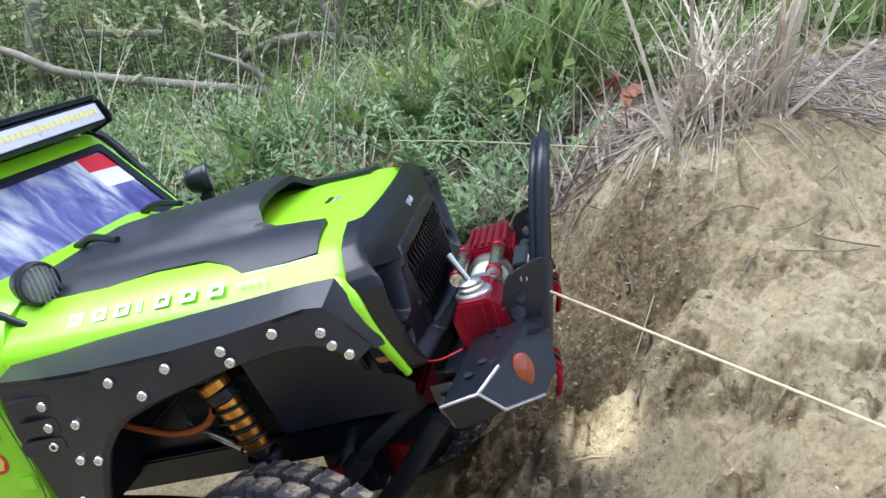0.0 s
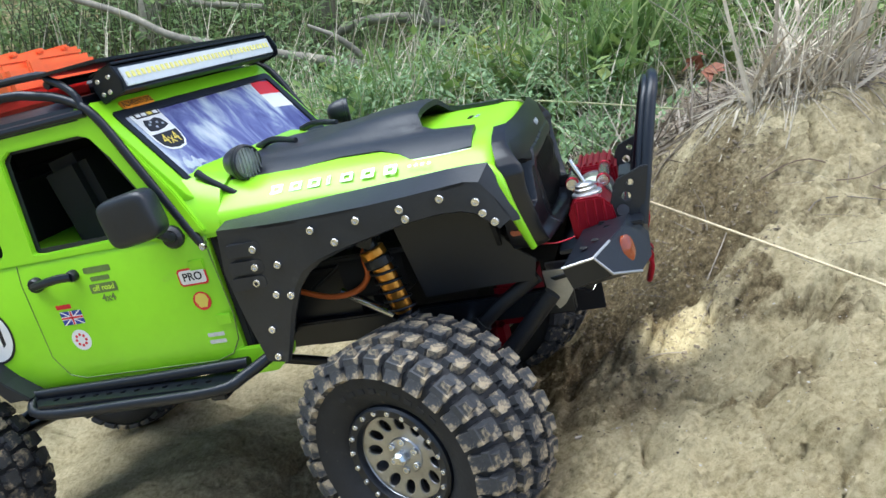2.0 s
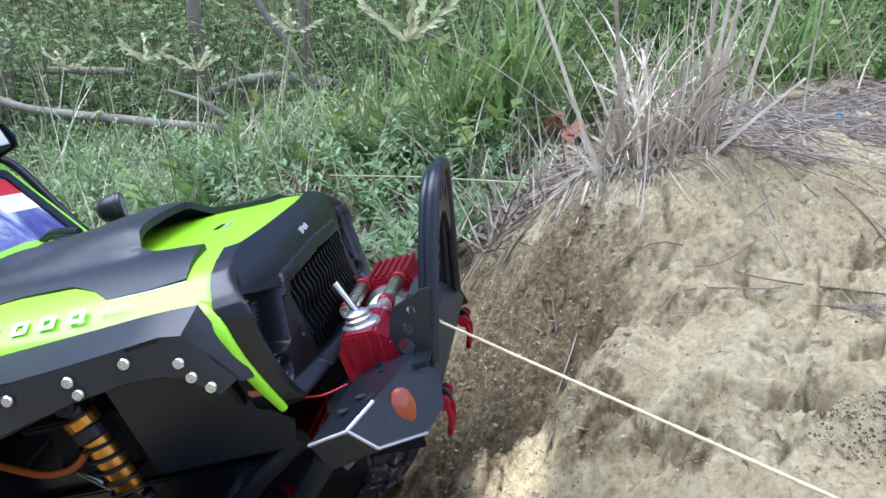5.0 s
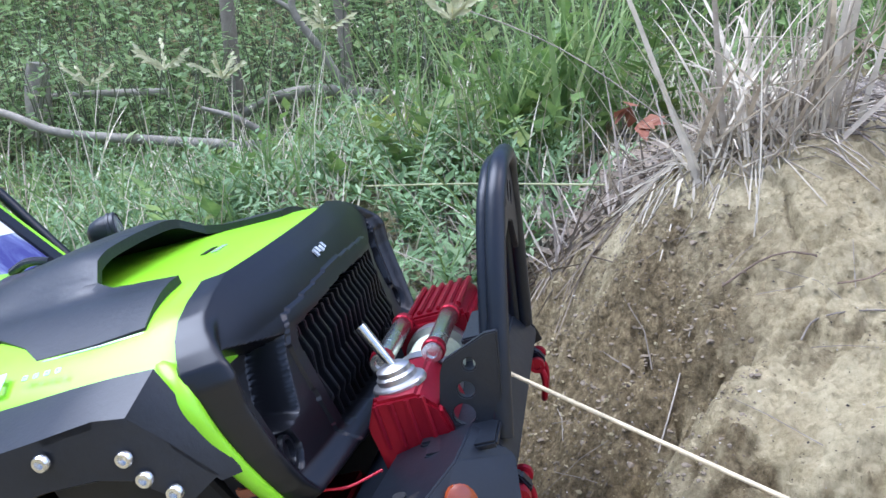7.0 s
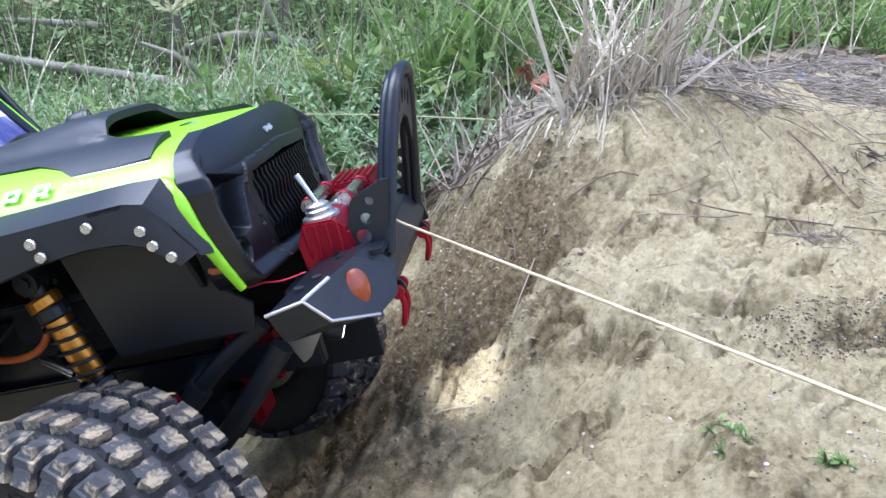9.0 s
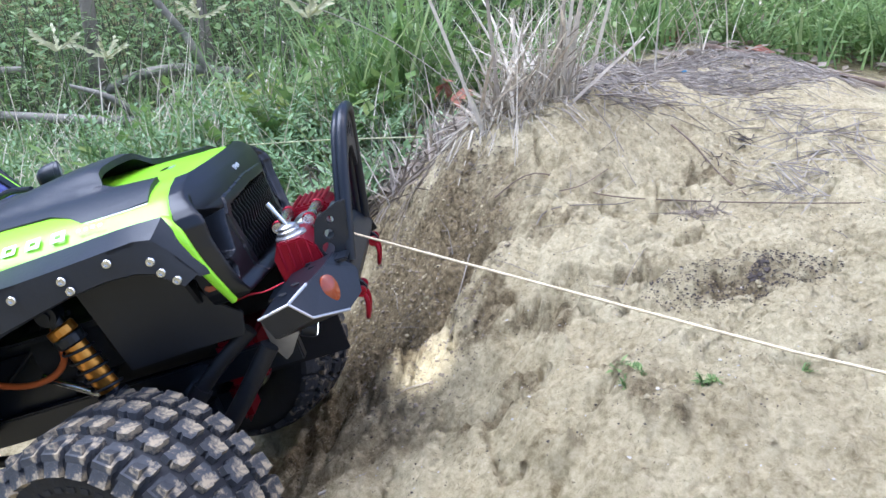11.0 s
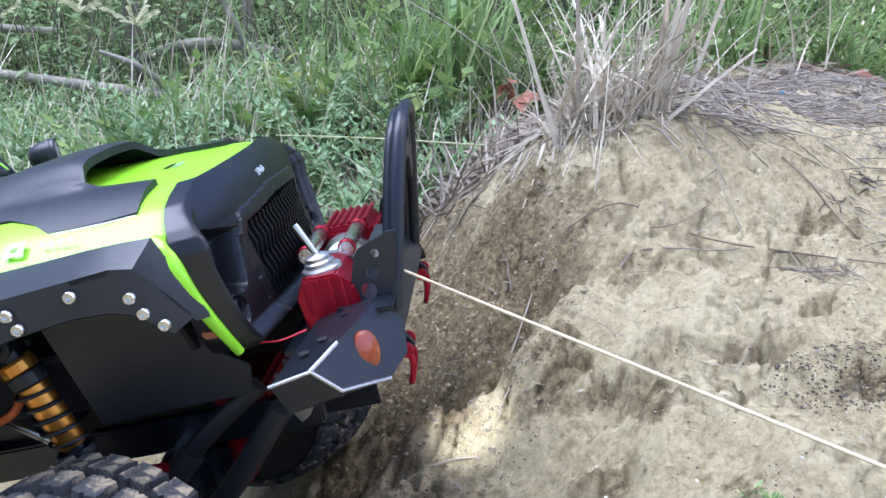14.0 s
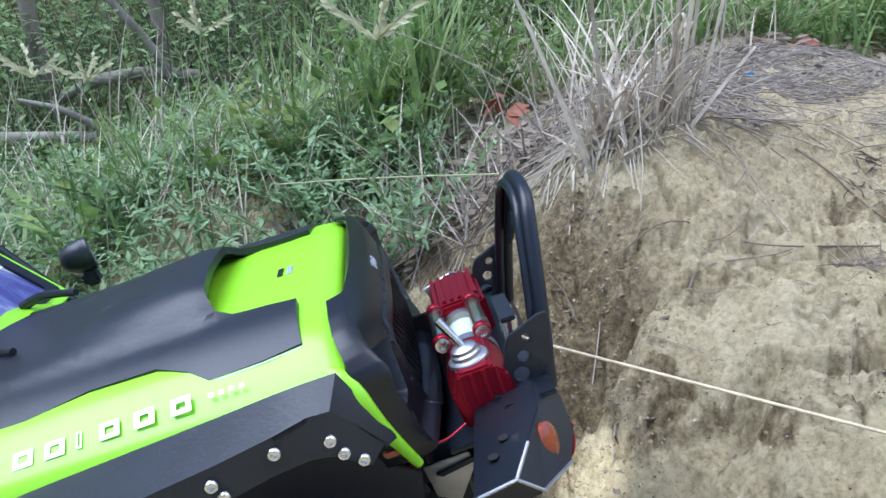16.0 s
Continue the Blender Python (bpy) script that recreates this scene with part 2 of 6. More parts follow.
LITTER = plant("grey_straw_litter", [(0.0, (0.12, 0.095, 0.075)), (0.5, (0.28, 0.235, 0.185)), (1.0, (0.52, 0.46, 0.37))], 0.8, 0.1)
GRASS = plant("green_grass", [(0.0, (0.09, 0.18, 0.045)), (0.55, (0.20, 0.34, 0.09)), (1.0, (0.42, 0.50, 0.21))], 0.65, 0.45)
FEATHER = plant("silvery_green_leaf", [(0.0, (0.10, 0.19, 0.07)), (0.6, (0.23, 0.38, 0.17)), (1.0, (0.44, 0.56, 0.32))], 0.75, 0.4)
BROAD = plant("broad_green_leaf", [(0.0, (0.07, 0.15, 0.04)), (0.7, (0.16, 0.29, 0.07)), (1.0, (0.34, 0.4, 0.12))], 0.45, 0.4)
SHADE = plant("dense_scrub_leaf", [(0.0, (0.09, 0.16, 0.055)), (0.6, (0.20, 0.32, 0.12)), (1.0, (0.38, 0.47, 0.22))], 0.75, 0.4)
BROWNLEAF = plant("dead_brown_leaf", [(0.0, (0.15, 0.045, 0.025)), (0.6, (0.25, 0.08, 0.045)), (1.0, (0.36, 0.17, 0.09))], 0.7, 0.2)
SEED = plant("pale_seed_head", [(0.0, (0.45, 0.46, 0.24)), (1.0, (0.68, 0.66, 0.42))], 0.7, 0.3)
SCRUBSTEM = surface("grey_green_stem", (0.12, 0.125, 0.075), 0.9, 0.0, 0.3, 200, 0.3)
DUFF = plant("dead_plant_matter", [(0.0, (0.10, 0.075, 0.05)), (0.5, (0.21, 0.165, 0.115)), (1.0, (0.36, 0.30, 0.22))], 0.85, 0.1)
DAMP = surface("damp_brown_soil", (0.2, 0.16, 0.11), 0.95, 0.0, 0.45, 260, 1.0)
DEBRIS = surface("dark_plant_debris", (0.07, 0.055, 0.045), 0.95, 0.0, 0.5, 300, 0.2)


# ---- mesh helpers ----
MM = 0.001


def V(*p):
    return Vector(p) * MM


def part(name, bm, material, parent, label="", smooth=None):
    """Links a bmesh as one mesh object under a thing or a part."""
    me = bpy.data.meshes.new(name)
    bmesh.ops.recalc_face_normals(bm, faces=bm.faces)
    bm.to_mesh(me)
    bm.free()
    me.materials.append(material)
    ob = new(name, me)
    ob.parent = parent
    if label:
        ob["label"] = label
    if smooth is not None:
        me.shade_smooth()
        me.set_sharp_from_angle(angle=radians(smooth))
    return ob


def root(name, m, label, category, group="", kind=""):
    ob = new(name)
    ob.matrix_world = m
    ob.empty_display_size = 0.01
    return tagged(ob, label, category, group, kind)


def lone(name, bm, material, label, category, group="", kind="", smooth=None):
    return tagged(part(name, bm, material, None, smooth=smooth), label, category, group, kind)


def bevel(bm, width, segments=2):
    bmesh.ops.bevel(bm, geom=list(bm.edges), offset=width * MM, segments=segments, affect="EDGES", clamp_overlap=True)
    return bm


def box(cx, cy, cz, sx, sy, sz, b=0.0, rot=None, bm=None):
    """A bevelled box, centre and size in millimetres."""
    own = bmesh.new()
    bmesh.ops.create_cube(own, size=1.0)
    for v in own.verts:
        v.co = Vector((v.co.x * sx, v.co.y * sy, v.co.z * sz)) * MM
    if b:
        bevel(own, b)
    m = Matrix.Translation(V(cx, cy, cz)) @ (rot or Matrix.Identity(4))
    own.transform(m)
    return merge(bm, own)


def merge(bm, other):
    if bm is None:
        return other
    me = bpy.data.meshes.new("tmp")
    other.to_mesh(me)
    other.free()
    bm.from_mesh(me)
    bpy.data.meshes.remove(me)
    return bm


def prism(poly, lo, hi, axis="y", b=0.0, holes=(), bm=None):
    """A plate: an outline in millimetres, with holes, drawn out along an axis from lo to hi."""
    own = bmesh.new()
    put = {"y": lambda u, w, d: V(u, d, w), "x": lambda u, w, d: V(d, u, w), "z": lambda u, w, d: V(u, w, d)}[axis]
    edges = []
    for loop in (poly, *holes):
        vs = [own.verts.new(put(u, w, lo)) for u, w in loop]
        edges += [own.edges.new((vs[i], vs[(i + 1) % len(vs)])) for i in range(len(vs))]
    bmesh.ops.triangle_fill(own, edges=edges, use_beauty=True)
    ext = bmesh.ops.extrude_face_region(own, geom=list(own.faces))
    d = put(0, 0, hi) - put(0, 0, lo)
    bmesh.ops.translate(own, verts=[e for e in ext["geom"] if isinstance(e, bmesh.types.BMVert)], vec=d)
    if b:
        rim = [e for e in own.edges if len(e.link_faces) == 2 and e.calc_face_angle(0) > 0.6]
        bmesh.ops.bevel(own, geom=rim, offset=b * MM, segments=2, affect="EDGES", clamp_overlap=True)
    return merge(bm, own)


def ring(cx, cz, r, n=14, sx=1.0, sz=1.0):
    return [(cx + r * sx * math.cos(2 * math.pi * i / n), cz + r * sz * math.sin(2 * math.pi * i / n)) for i in range(n)]


def rounded(x0, z0, x1, z1, r, n=4):
    out = []
    for cx, cz, a0 in ((x1 - r, z1 - r, 0), (x0 + r, z1 - r, 90), (x0 + r, z0 + r, 180), (x1 - r, z0 + r, 270)):
        out += [(cx + r * math.cos(radians(a0 + 90 * i / n)), cz + r * math.sin(radians(a0 + 90 * i / n))) for i in range(n + 1)]
    return out


def tube(points, r, bm=None, n=10, smooth_steps=4, ends=None, metres=False):
    """A round bar along a line of points (millimetres); ends: radius at start and end."""
    pts = [Vector(p) * (1.0 if metres else MM) for p in points]
    if smooth_steps and len(pts) > 2:
        fine = []
        ext = [pts[0] * 2 - pts[1], *pts, pts[-1] * 2 - pts[-2]]
        for i in range(1, len(ext) - 2):
            p0, p1, p2, p3 = ext[i - 1:i + 3]
            for k in range(smooth_steps):
                t = k / smooth_steps
                fine.append(0.5 * (2 * p1 + (p2 - p0) * t + (2 * p0 - 5 * p1 + 4 * p2 - p3) * t * t + (3 * p1 - p0 - 3 * p2 + p3) * t ** 3))
        pts = [*fine, pts[-1]]
    own = bmesh.new()
    scale = 1.0 if metres else MM
    side, rows = None, []
    for i, p in enumerate(pts):
        d = (pts[min(i + 1, len(pts) - 1)] - pts[max(i - 1, 0)]).normalized()
        if side is None:
            side = d.orthogonal().normalized()
        side = (side - d * side.dot(d)).normalized()
        up = d.cross(side)
        rr = (r if ends is None else ends[0] + (ends[1] - ends[0]) * i / (len(pts) - 1)) * scale
        rows.append([own.verts.new(p + (side * math.cos(2 * math.pi * k / n) + up * math.sin(2 * math.pi * k / n)) * rr) for k in range(n)])
    for a, b in zip(rows, rows[1:]):
        for k in range(n):
            own.faces.new((a[k], a[(k + 1) % n], b[(k + 1) % n], b[k]))
    own.faces.new(rows[0][::-1])
    own.faces.new(rows[-1])
    return merge(bm, own)


def lathe(profile, n=32, bm=None, m=None, closed=False):
    """Turns a profile of (radius, along) in millimetres round the local y axis."""
    own = bmesh.new()
    rows = [[own.verts.new(V(r * math.cos(2 * math.pi * k / n), a, r * math.sin(2 * math.pi * k / n))) for k in range(n)] for r, a in profile]
    pairs = list(zip(rows, rows[1:])) + ([(rows[-1], rows[0])] if closed else [])
    for a, b in pairs:
        for k in range(n):
            own.faces.new((a[k], a[(k + 1) % n], b[(k + 1) % n], b[k]))
    if not closed:
        for row, (r, _) in ((rows[0], profile[0]), (rows[-1], profile[-1])):
            if r > 0.01:
                own.faces.new(row)
    bmesh.ops.remove_doubles(own, verts=own.verts, dist=1e-6)
    if m is not None:
        own.transform(m)
    return merge(bm, own)


def along(p, q):
    """The pose, in metres, whose y axis runs from p to q (millimetres)."""
    d = V(*q) - V(*p)
    return Matrix.Translation(V(*p)) @ d.to_track_quat("Y", "Z").to_matrix().to_4x4()


def disc_stack(p, q, profile, n=20, bm=None):
    return lathe(profile, n, bm, along(p, q))


def mirrored(bm):
    own = bm.copy()
    for v in own.verts:
        v.co.y = -v.co.y
    bmesh.ops.reverse_faces(own, faces=own.faces)
    return own


def loft(sections, close_ends=True):
    """A symmetric skin over cross-sections: (x, [(y, z) from the middle of the top out and down]) in millimetres."""
    own = bmesh.new()
    rows = []
    for x, half in sections:
        full = [(-y, z) for y, z in half[::-1] if y > 0] + [(y, z) for y, z in half]
        rows.append([own.verts.new(V(x, y, z)) for y, z in full])
    for a, b in zip(rows, rows[1:]):
        for k in range(len(a) - 1):
            own.faces.new((a[k], a[k + 1], b[k + 1], b[k]))
    if close_ends:
        own.faces.new(rows[0][::-1])
        own.faces.new(rows[-1])
    return own


def letters(text, size, bold=0.0):
    """Flat letters as a bmesh in the x-y plane, centred, in millimetres of letter height."""
    cu = bpy.data.curves.new("tmp_text", "FONT")
    cu.body, cu.size, cu.align_x, cu.align_y, cu.extrude = text, size * MM * 1.35, "CENTER", "CENTER", 0.00006
    cu.offset = bold * size * MM
    ob = new("tmp_text", cu)
    bpy.context.view_layer.update()
    me = bpy.data.meshes.new_from_object(ob.evaluated_get(bpy.context.evaluated_depsgraph_get()))
    bm = bmesh.new()
    bm.from_mesh(me)
    bpy.data.objects.remove(ob)
    bpy.data.curves.remove(cu)
    bpy.data.meshes.remove(me)
    return bm


def stand(bm, cx, y, cz, turn=0.0):
    """Stands a flat decal up on the car's right side, at x, z on the plane y, in millimetres."""
    bm.transform(Matrix.Translation(V(cx, y, cz)) @ pose(0, 0, 0, 0, turn, 0) @ pose(0, 0, 0, 90, 0, 0))
    return bm


def sheet(verts, faces, name, material, label, category, kind="", group="", smooth=False, parent=None):
    me = bpy.data.meshes.new(name)
    me.from_pydata([tuple(v) for v in verts], [], [tuple(int(i) for i in f) for f in faces])
    me.materials.append(material)
    if smooth:
        me.shade_smooth()
    ob = new(name, me)
    ob.parent = parent
    return tagged(ob, label, category, group, kind)


# ---- ground ----
rng = np.random.default_rng(7)
_table = rng.random((256, 256))


def lattice(x, y):
    xi, yi = np.floor(x).astype(int), np.floor(y).astype(int)
    fx, fy = x - xi, y - yi
    fx, fy = fx * fx * (3 - 2 * fx), fy * fy * (3 - 2 * fy)
    g = lambda a, b: _table[a % 256, b % 256]
    return (g(xi, yi) * (1 - fx) + g(xi + 1, yi) * fx) * (1 - fy) + (g(xi, yi + 1) * (1 - fx) + g(xi + 1, yi + 1) * fx) * fy - 0.5


def fbm(x, y, scale, octaves=4, gain=0.5):
    out, amp = 0, 1.0
    for o in range(octaves):
        c, s = math.cos(0.6 * o), math.sin(0.6 * o)
        out = out + amp * lattice((x * c - y * s) * scale + 17 * o, (x * s + y * c) * scale + 31 * o)
        scale, amp = scale * 2.03, amp * gain
    return out


def bump(x, y, cx, cy, rx, ry=None, turn=0.0):
    c, s = math.cos(radians(turn)), math.sin(radians(turn))
    u, w = (x - cx) * c + (y - cy) * s, -(x - cx) * s + (y - cy) * c
    return np.exp(-(u / rx) ** 2 - (w / (ry or rx)) ** 2)


SWELL_X = (-0.4, -0.22, -0.08, 0.02, 0.1, 0.18, 0.28, 0.42)
SWELL_Y = (0.1, 0.22, 0.31, 0.4, 0.49, 0.6, 0.8)
SWELL = (0.004, -0.033, -0.034, -0.047, -0.027, 0.012, 0.034, 0.008, -0.006, -0.010, -0.029, -0.026, -0.009, 0.071, 0.008, -0.015, -0.011, -0.020, -0.003, 0.008, 0.053, 0.022, -0.007, -0.000, -0.038, -0.002, 0.012, 0.048, 0.005, -0.001, 0.019, 0.006, 0.054, 0.009, 0.012, 0.008, 0.014, 0.015, 0.011, 0.038, 0.024, -0.002, 0.012, 0.003, 0.034, -0.018, 0.026, 0.034, -0.025, 0.016, 0.029, 0.002, 0.006, 0.036, 0.044, 0.060)


DENT_X = (-0.2, 0.0, 0.045, 0.09, 0.135, 0.18, 0.225, 0.275, 0.33)
DENT_Y = (0.22, 0.265, 0.31, 0.355, 0.4, 0.445, 0.49)
DENT = (0, 0.003, 0.014, 0.010, 0.001, 0, 0, 0.003, 0.004, 0.002, 0.002, 0, -0.002, -0.002, 0.008, 0.006, 0.003, 0.006, 0, -0.004, -0.005, 0.002, -0.008, -0.010, -0.001, -0.004, 0, -0.001, 0.003, 0, -0.003, 0.007, -0.001, -0.002, -0.002, 0.011, 0.002, -0.002, 0.004, 0, 0.003, 0.006, 0.001, -0.005, -0.003, 0.001, -0.004, -0.008, 0.002, 0, -0.002, 0, 0.004, 0.005, 0.004, 0, 0, 0, 0, 0.001, 0.003, 0.004, -0.009)

TOP_X = (0.0, 0.09, 0.18, 0.27, 0.36, 0.46)
TOP_Y = (0.51, 0.6, 0.7, 0.8, 0.92)
TOP = (-0.006, 0, -0.010, -0.055, 0.026, 0.006, -0.005, 0.003, -0.028, 0.027, 0.010, 0.002, 0.037, 0.030, 0.009, -0.004, 0.008, 0.027, 0.030, 0.027, -0.002, -0.018, 0.009, 0.004, 0.028, -0.009, -0.007, 0.019, -0.027, 0.027)


def land(x, y):
    """The broad lie of the land: a gully with the car in it, a bank beside it, rising scrub behind."""
    z = 0.02 + 0.15 * np.clip(y, -1.0, 1.6) + 0.28 * np.clip(y - 1.6, 0, 4) + 0.10 * np.tanh(x / 0.35)
    for xs, ys, high, wide in ((SWELL_X, SWELL_Y, SWELL, 0.075), (DENT_X, DENT_Y, DENT, 0.034), (TOP_X, TOP_Y, TOP, 0.062)):
        n = 0
        for a in xs:
            for b in ys:
                z = z + high[n] * np.exp(-((x - a) ** 2 + (y - b) ** 2) / (2 * wide ** 2))
                n += 1
    return z


CREST = ((0.030, 0.349), (0.050, 0.352), (0.068, 0.356), (0.085, 0.361), (0.100, 0.361), (0.112, 0.369), (0.127, 0.382), (0.142, 0.392), (0.150, 0.408))


def beyond(x, y, line):
    """Signed distance from a crooked line (positive on its far side), and the share of the way along it."""
    best, side, far = np.full(np.shape(x), 1e9), np.zeros(np.shape(x)), np.zeros(np.shape(x))
    for n, ((ax, ay), (bx, by)) in enumerate(zip(line, line[1:])):
        L = math.hypot(bx - ax, by - ay)
        t = ((x - ax) * (bx - ax) + (y - ay) * (by - ay)) / L ** 2
        q = np.clip(t, 0, 1)
        d = np.hypot(x - ax - q * (bx - ax), y - ay - q * (by - ay))
        w = ((bx - ax) * (y - ay) - (by - ay) * (x - ax)) / L
        hit = d < best
        best, side, far = np.where(hit, d, best), np.where(hit, np.sign(w), side), np.where(hit, (n + q) / (len(line) - 1), far)
    return best * side, far


# patches of broken crust and dark soil, gully and hollow shade painted in: x, y, half-widths, turn, strength
CHURNED_SHADE = ((0.075, 0.425, 0.06, 0.056, 30, 1.6), (0.105, 0.415, 0.032, 0.03, 40, 1.3), (0.05, 0.37, 0.05, 0.022, 10, 1.6), (0.132, 0.336, 0.022, 0.011, -35, 0.85), (0.150, 0.308, 0.014, 0.008, -30, 0.85), (0.163, 0.230, 0.010, 0.014, -20, 0.75),
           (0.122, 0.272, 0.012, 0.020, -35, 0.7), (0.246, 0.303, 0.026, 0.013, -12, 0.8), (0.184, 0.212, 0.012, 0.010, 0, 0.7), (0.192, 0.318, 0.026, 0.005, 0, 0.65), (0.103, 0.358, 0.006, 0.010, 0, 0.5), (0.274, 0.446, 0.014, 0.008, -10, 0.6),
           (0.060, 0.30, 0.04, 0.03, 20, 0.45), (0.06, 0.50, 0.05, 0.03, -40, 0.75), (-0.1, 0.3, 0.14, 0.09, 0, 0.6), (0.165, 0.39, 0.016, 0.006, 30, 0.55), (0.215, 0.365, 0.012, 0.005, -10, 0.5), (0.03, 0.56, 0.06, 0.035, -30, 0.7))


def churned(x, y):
    """How far the dry crust is broken open and darkened for shade, 0 to 1, with ragged edges."""
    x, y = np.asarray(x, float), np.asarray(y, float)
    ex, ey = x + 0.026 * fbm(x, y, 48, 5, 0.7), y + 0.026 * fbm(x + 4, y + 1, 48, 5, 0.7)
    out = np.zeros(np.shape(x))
    for cx, cy, rx, ry, turn, a in CHURNED_SHADE:
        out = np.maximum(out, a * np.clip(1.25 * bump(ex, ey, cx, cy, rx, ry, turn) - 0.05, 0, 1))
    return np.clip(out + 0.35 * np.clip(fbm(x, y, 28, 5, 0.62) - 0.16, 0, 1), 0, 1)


def gash(x, y, line, width):
    """Nearness, 0 to 1, to a crooked line."""
    best = 1e9
    for (ax, ay), (bx, by) in zip(line, line[1:]):
        t = np.clip(((x - ax) * (bx - ax) + (y - ay) * (by - ay)) / ((bx - ax) ** 2 + (by - ay) ** 2), 0, 1)
        best = np.minimum(best, np.hypot(x - ax - t * (bx - ax), y - ay - t * (by - ay)))
    return np.exp(-(best / width) ** 2)


def ground_height(x, y):
    x, y = np.asarray(x, float), np.asarray(y, float)
    z = land(x, y)
    near = np.exp(-((x - 0.12) / 0.9) ** 2 - ((y - 0.4) / 0.8) ** 2)
    open_soil = churned(x, y)
    wx, wy = x + 0.02 * fbm(x, y, 16, 3), y + 0.02 * fbm(x + 9, y, 16, 3)
    # the crust: broad soft swells and low worn steps; broken soil: lumps and crumbs
    soft = 0.009 * fbm(wx, wy, 14, 3) + 0.010 * fbm(wx + 3, wy, 34, 3)
    ph = (land(x, y) + 0.010 * fbm(wx, wy, 12, 3)) / 0.017
    saw = ph - np.floor(ph)
    steps = 0.0115 * np.where(saw < 0.8, saw / 0.8, (1 - saw) / 0.2) * np.clip(fbm(wx + 7, wy, 9, 2) + 0.35, 0, 1)
    lumps = 0.018 * (np.abs(fbm(wx, wy + 5, 46, 3)) - 0.16) + 0.011 * (np.abs(fbm(wx + 5, wy, 105, 3)) - 0.14)
    grain = 0.0032 * (np.abs(fbm(x, y + 2, 170, 3)) - 0.15) + 0.0016 * fbm(x, y, 330, 2)
    crack = np.clip(1 - np.abs(fbm(wx + 2, wy + 4, 11, 4, 0.6)) / 0.022, 0, 1)
    z = z + near * (soft + steps - 0.0024 + lumps * (0.2 + 0.7 * open_soil) + 1.6 * grain - 0.009 * crack + 0.001)
    z = z + (1 - near) * 0.05 * fbm(x, y, 3.0, 3)
    # the worn crest, which breaks off into the gully behind it
    w, far = beyond(x + 0.007 * fbm(x, y, 60, 3), y + 0.007 * fbm(x + 3, y, 60, 3), CREST)
    run = np.clip(far / 0.12, 0, 1) * np.clip((1 - far) / 0.18, 0, 1)
    drop = np.clip(w / 0.007, 0, 1) * np.exp(-(np.clip(w - 0.007, 0, 1) / 0.027) ** 2)
    z = z - 0.030 * run * drop + 0.006 * run * np.exp(-((w + 0.006) / 0.009) ** 2)
    # hollows, dents and broken edges
    ex, ey = x + 0.010 * fbm(x, y, 45, 3), y + 0.010 * fbm(x + 4, y, 45, 3)
    for cx, cy, rx, ry, turn, deep in ((0.147, 0.311, 0.007, 0.005, 20, 0.012), (0.136, 0.322, 0.016, 0.006, -35, 0.007), (0.122, 0.270, 0.014, 0.008, -30, 0.006), (0.163, 0.232, 0.006, 0.010, -20, 0.006), (0.246, 0.300, 0.022, 0.008, -10, 0.004),
                                       (0.247, 0.404, 0.02, 0.005, -8, 0.006), (0.274, 0.446, 0.012, 0.006, -10, 0.005), (0.19, 0.318, 0.024, 0.004, 0, 0.004), (0.108, 0.43, 0.012, 0.030, -30, 0.007), (0.07, 0.47, 0.012, 0.035, -20, 0.006), (0.103, 0.356, 0.004, 0.006, 0, 0.004)):
        z = z - deep * bump(ex, ey, cx, cy, rx, ry, turn)
    hx, hy = ex + 0.004 * fbm(x, y, 130, 2), ey + 0.004 * fbm(x + 7, y, 130, 2)
    for line, width, deep in ((((0.150, 0.304), (0.156, 0.318), (0.168, 0.327), (0.190, 0.318), (0.215, 0.320)), 0.0035, 0.007), (((0.142, 0.392), (0.156, 0.398), (0.172, 0.392), (0.186, 0.398)), 0.003, 0.005),
                              (((0.118, 0.432), (0.15, 0.428), (0.19, 0.412), (0.23, 0.408)), 0.0025, 0.003), (((0.075, 0.283), (0.1, 0.268), (0.126, 0.268), (0.142, 0.282)), 0.004, 0.004), (((0.27, 0.45), (0.3, 0.44), (0.33, 0.425)), 0.004, 0.005)):
        z = z - 1.5 * deep * gash(hx, hy, line, width)
    return z


def build_ground():
    def axis(lo, hi, step, far):
        mid = np.arange(lo, hi, step)
        d, out = step, []
        while sum(out) < far:
            d *= 1.22
            out.append(d)
        out = np.cumsum(out)
        return np.concatenate([lo - out[::-1], mid, mid[-1] + out])
    xs, ys = axis(-0.16, 0.42, 0.0014, 60), axis(0.17, 0.6, 0.0014, 60)
    gx, gy = np.meshgrid(xs, ys)
    gz = ground_height(gx, gy)
    nx, ny = len(xs), len(ys)
    verts = np.stack([gx, gy, gz], -1).reshape(-1, 3)
    i = np.arange(nx - 1)[None, :] + nx * np.arange(ny - 1)[:, None]
    faces = np.stack([i, i + 1, i + nx + 1, i + nx], -1).reshape(-1, 4)
    ob = sheet(verts, faces, "ground", SOIL, "bare sandy soil bank with a worn gully, rising to scrub", "ground", "structure", smooth=True)
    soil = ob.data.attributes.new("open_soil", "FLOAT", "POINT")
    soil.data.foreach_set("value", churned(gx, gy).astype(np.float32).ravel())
    return ob


build_ground()
_cx, _cy = np.arange(-2.7, 2.7, 0.006), np.arange(-0.2, 3.4, 0.006)
_cz = ground_height(*np.meshgrid(_cx, _cy))


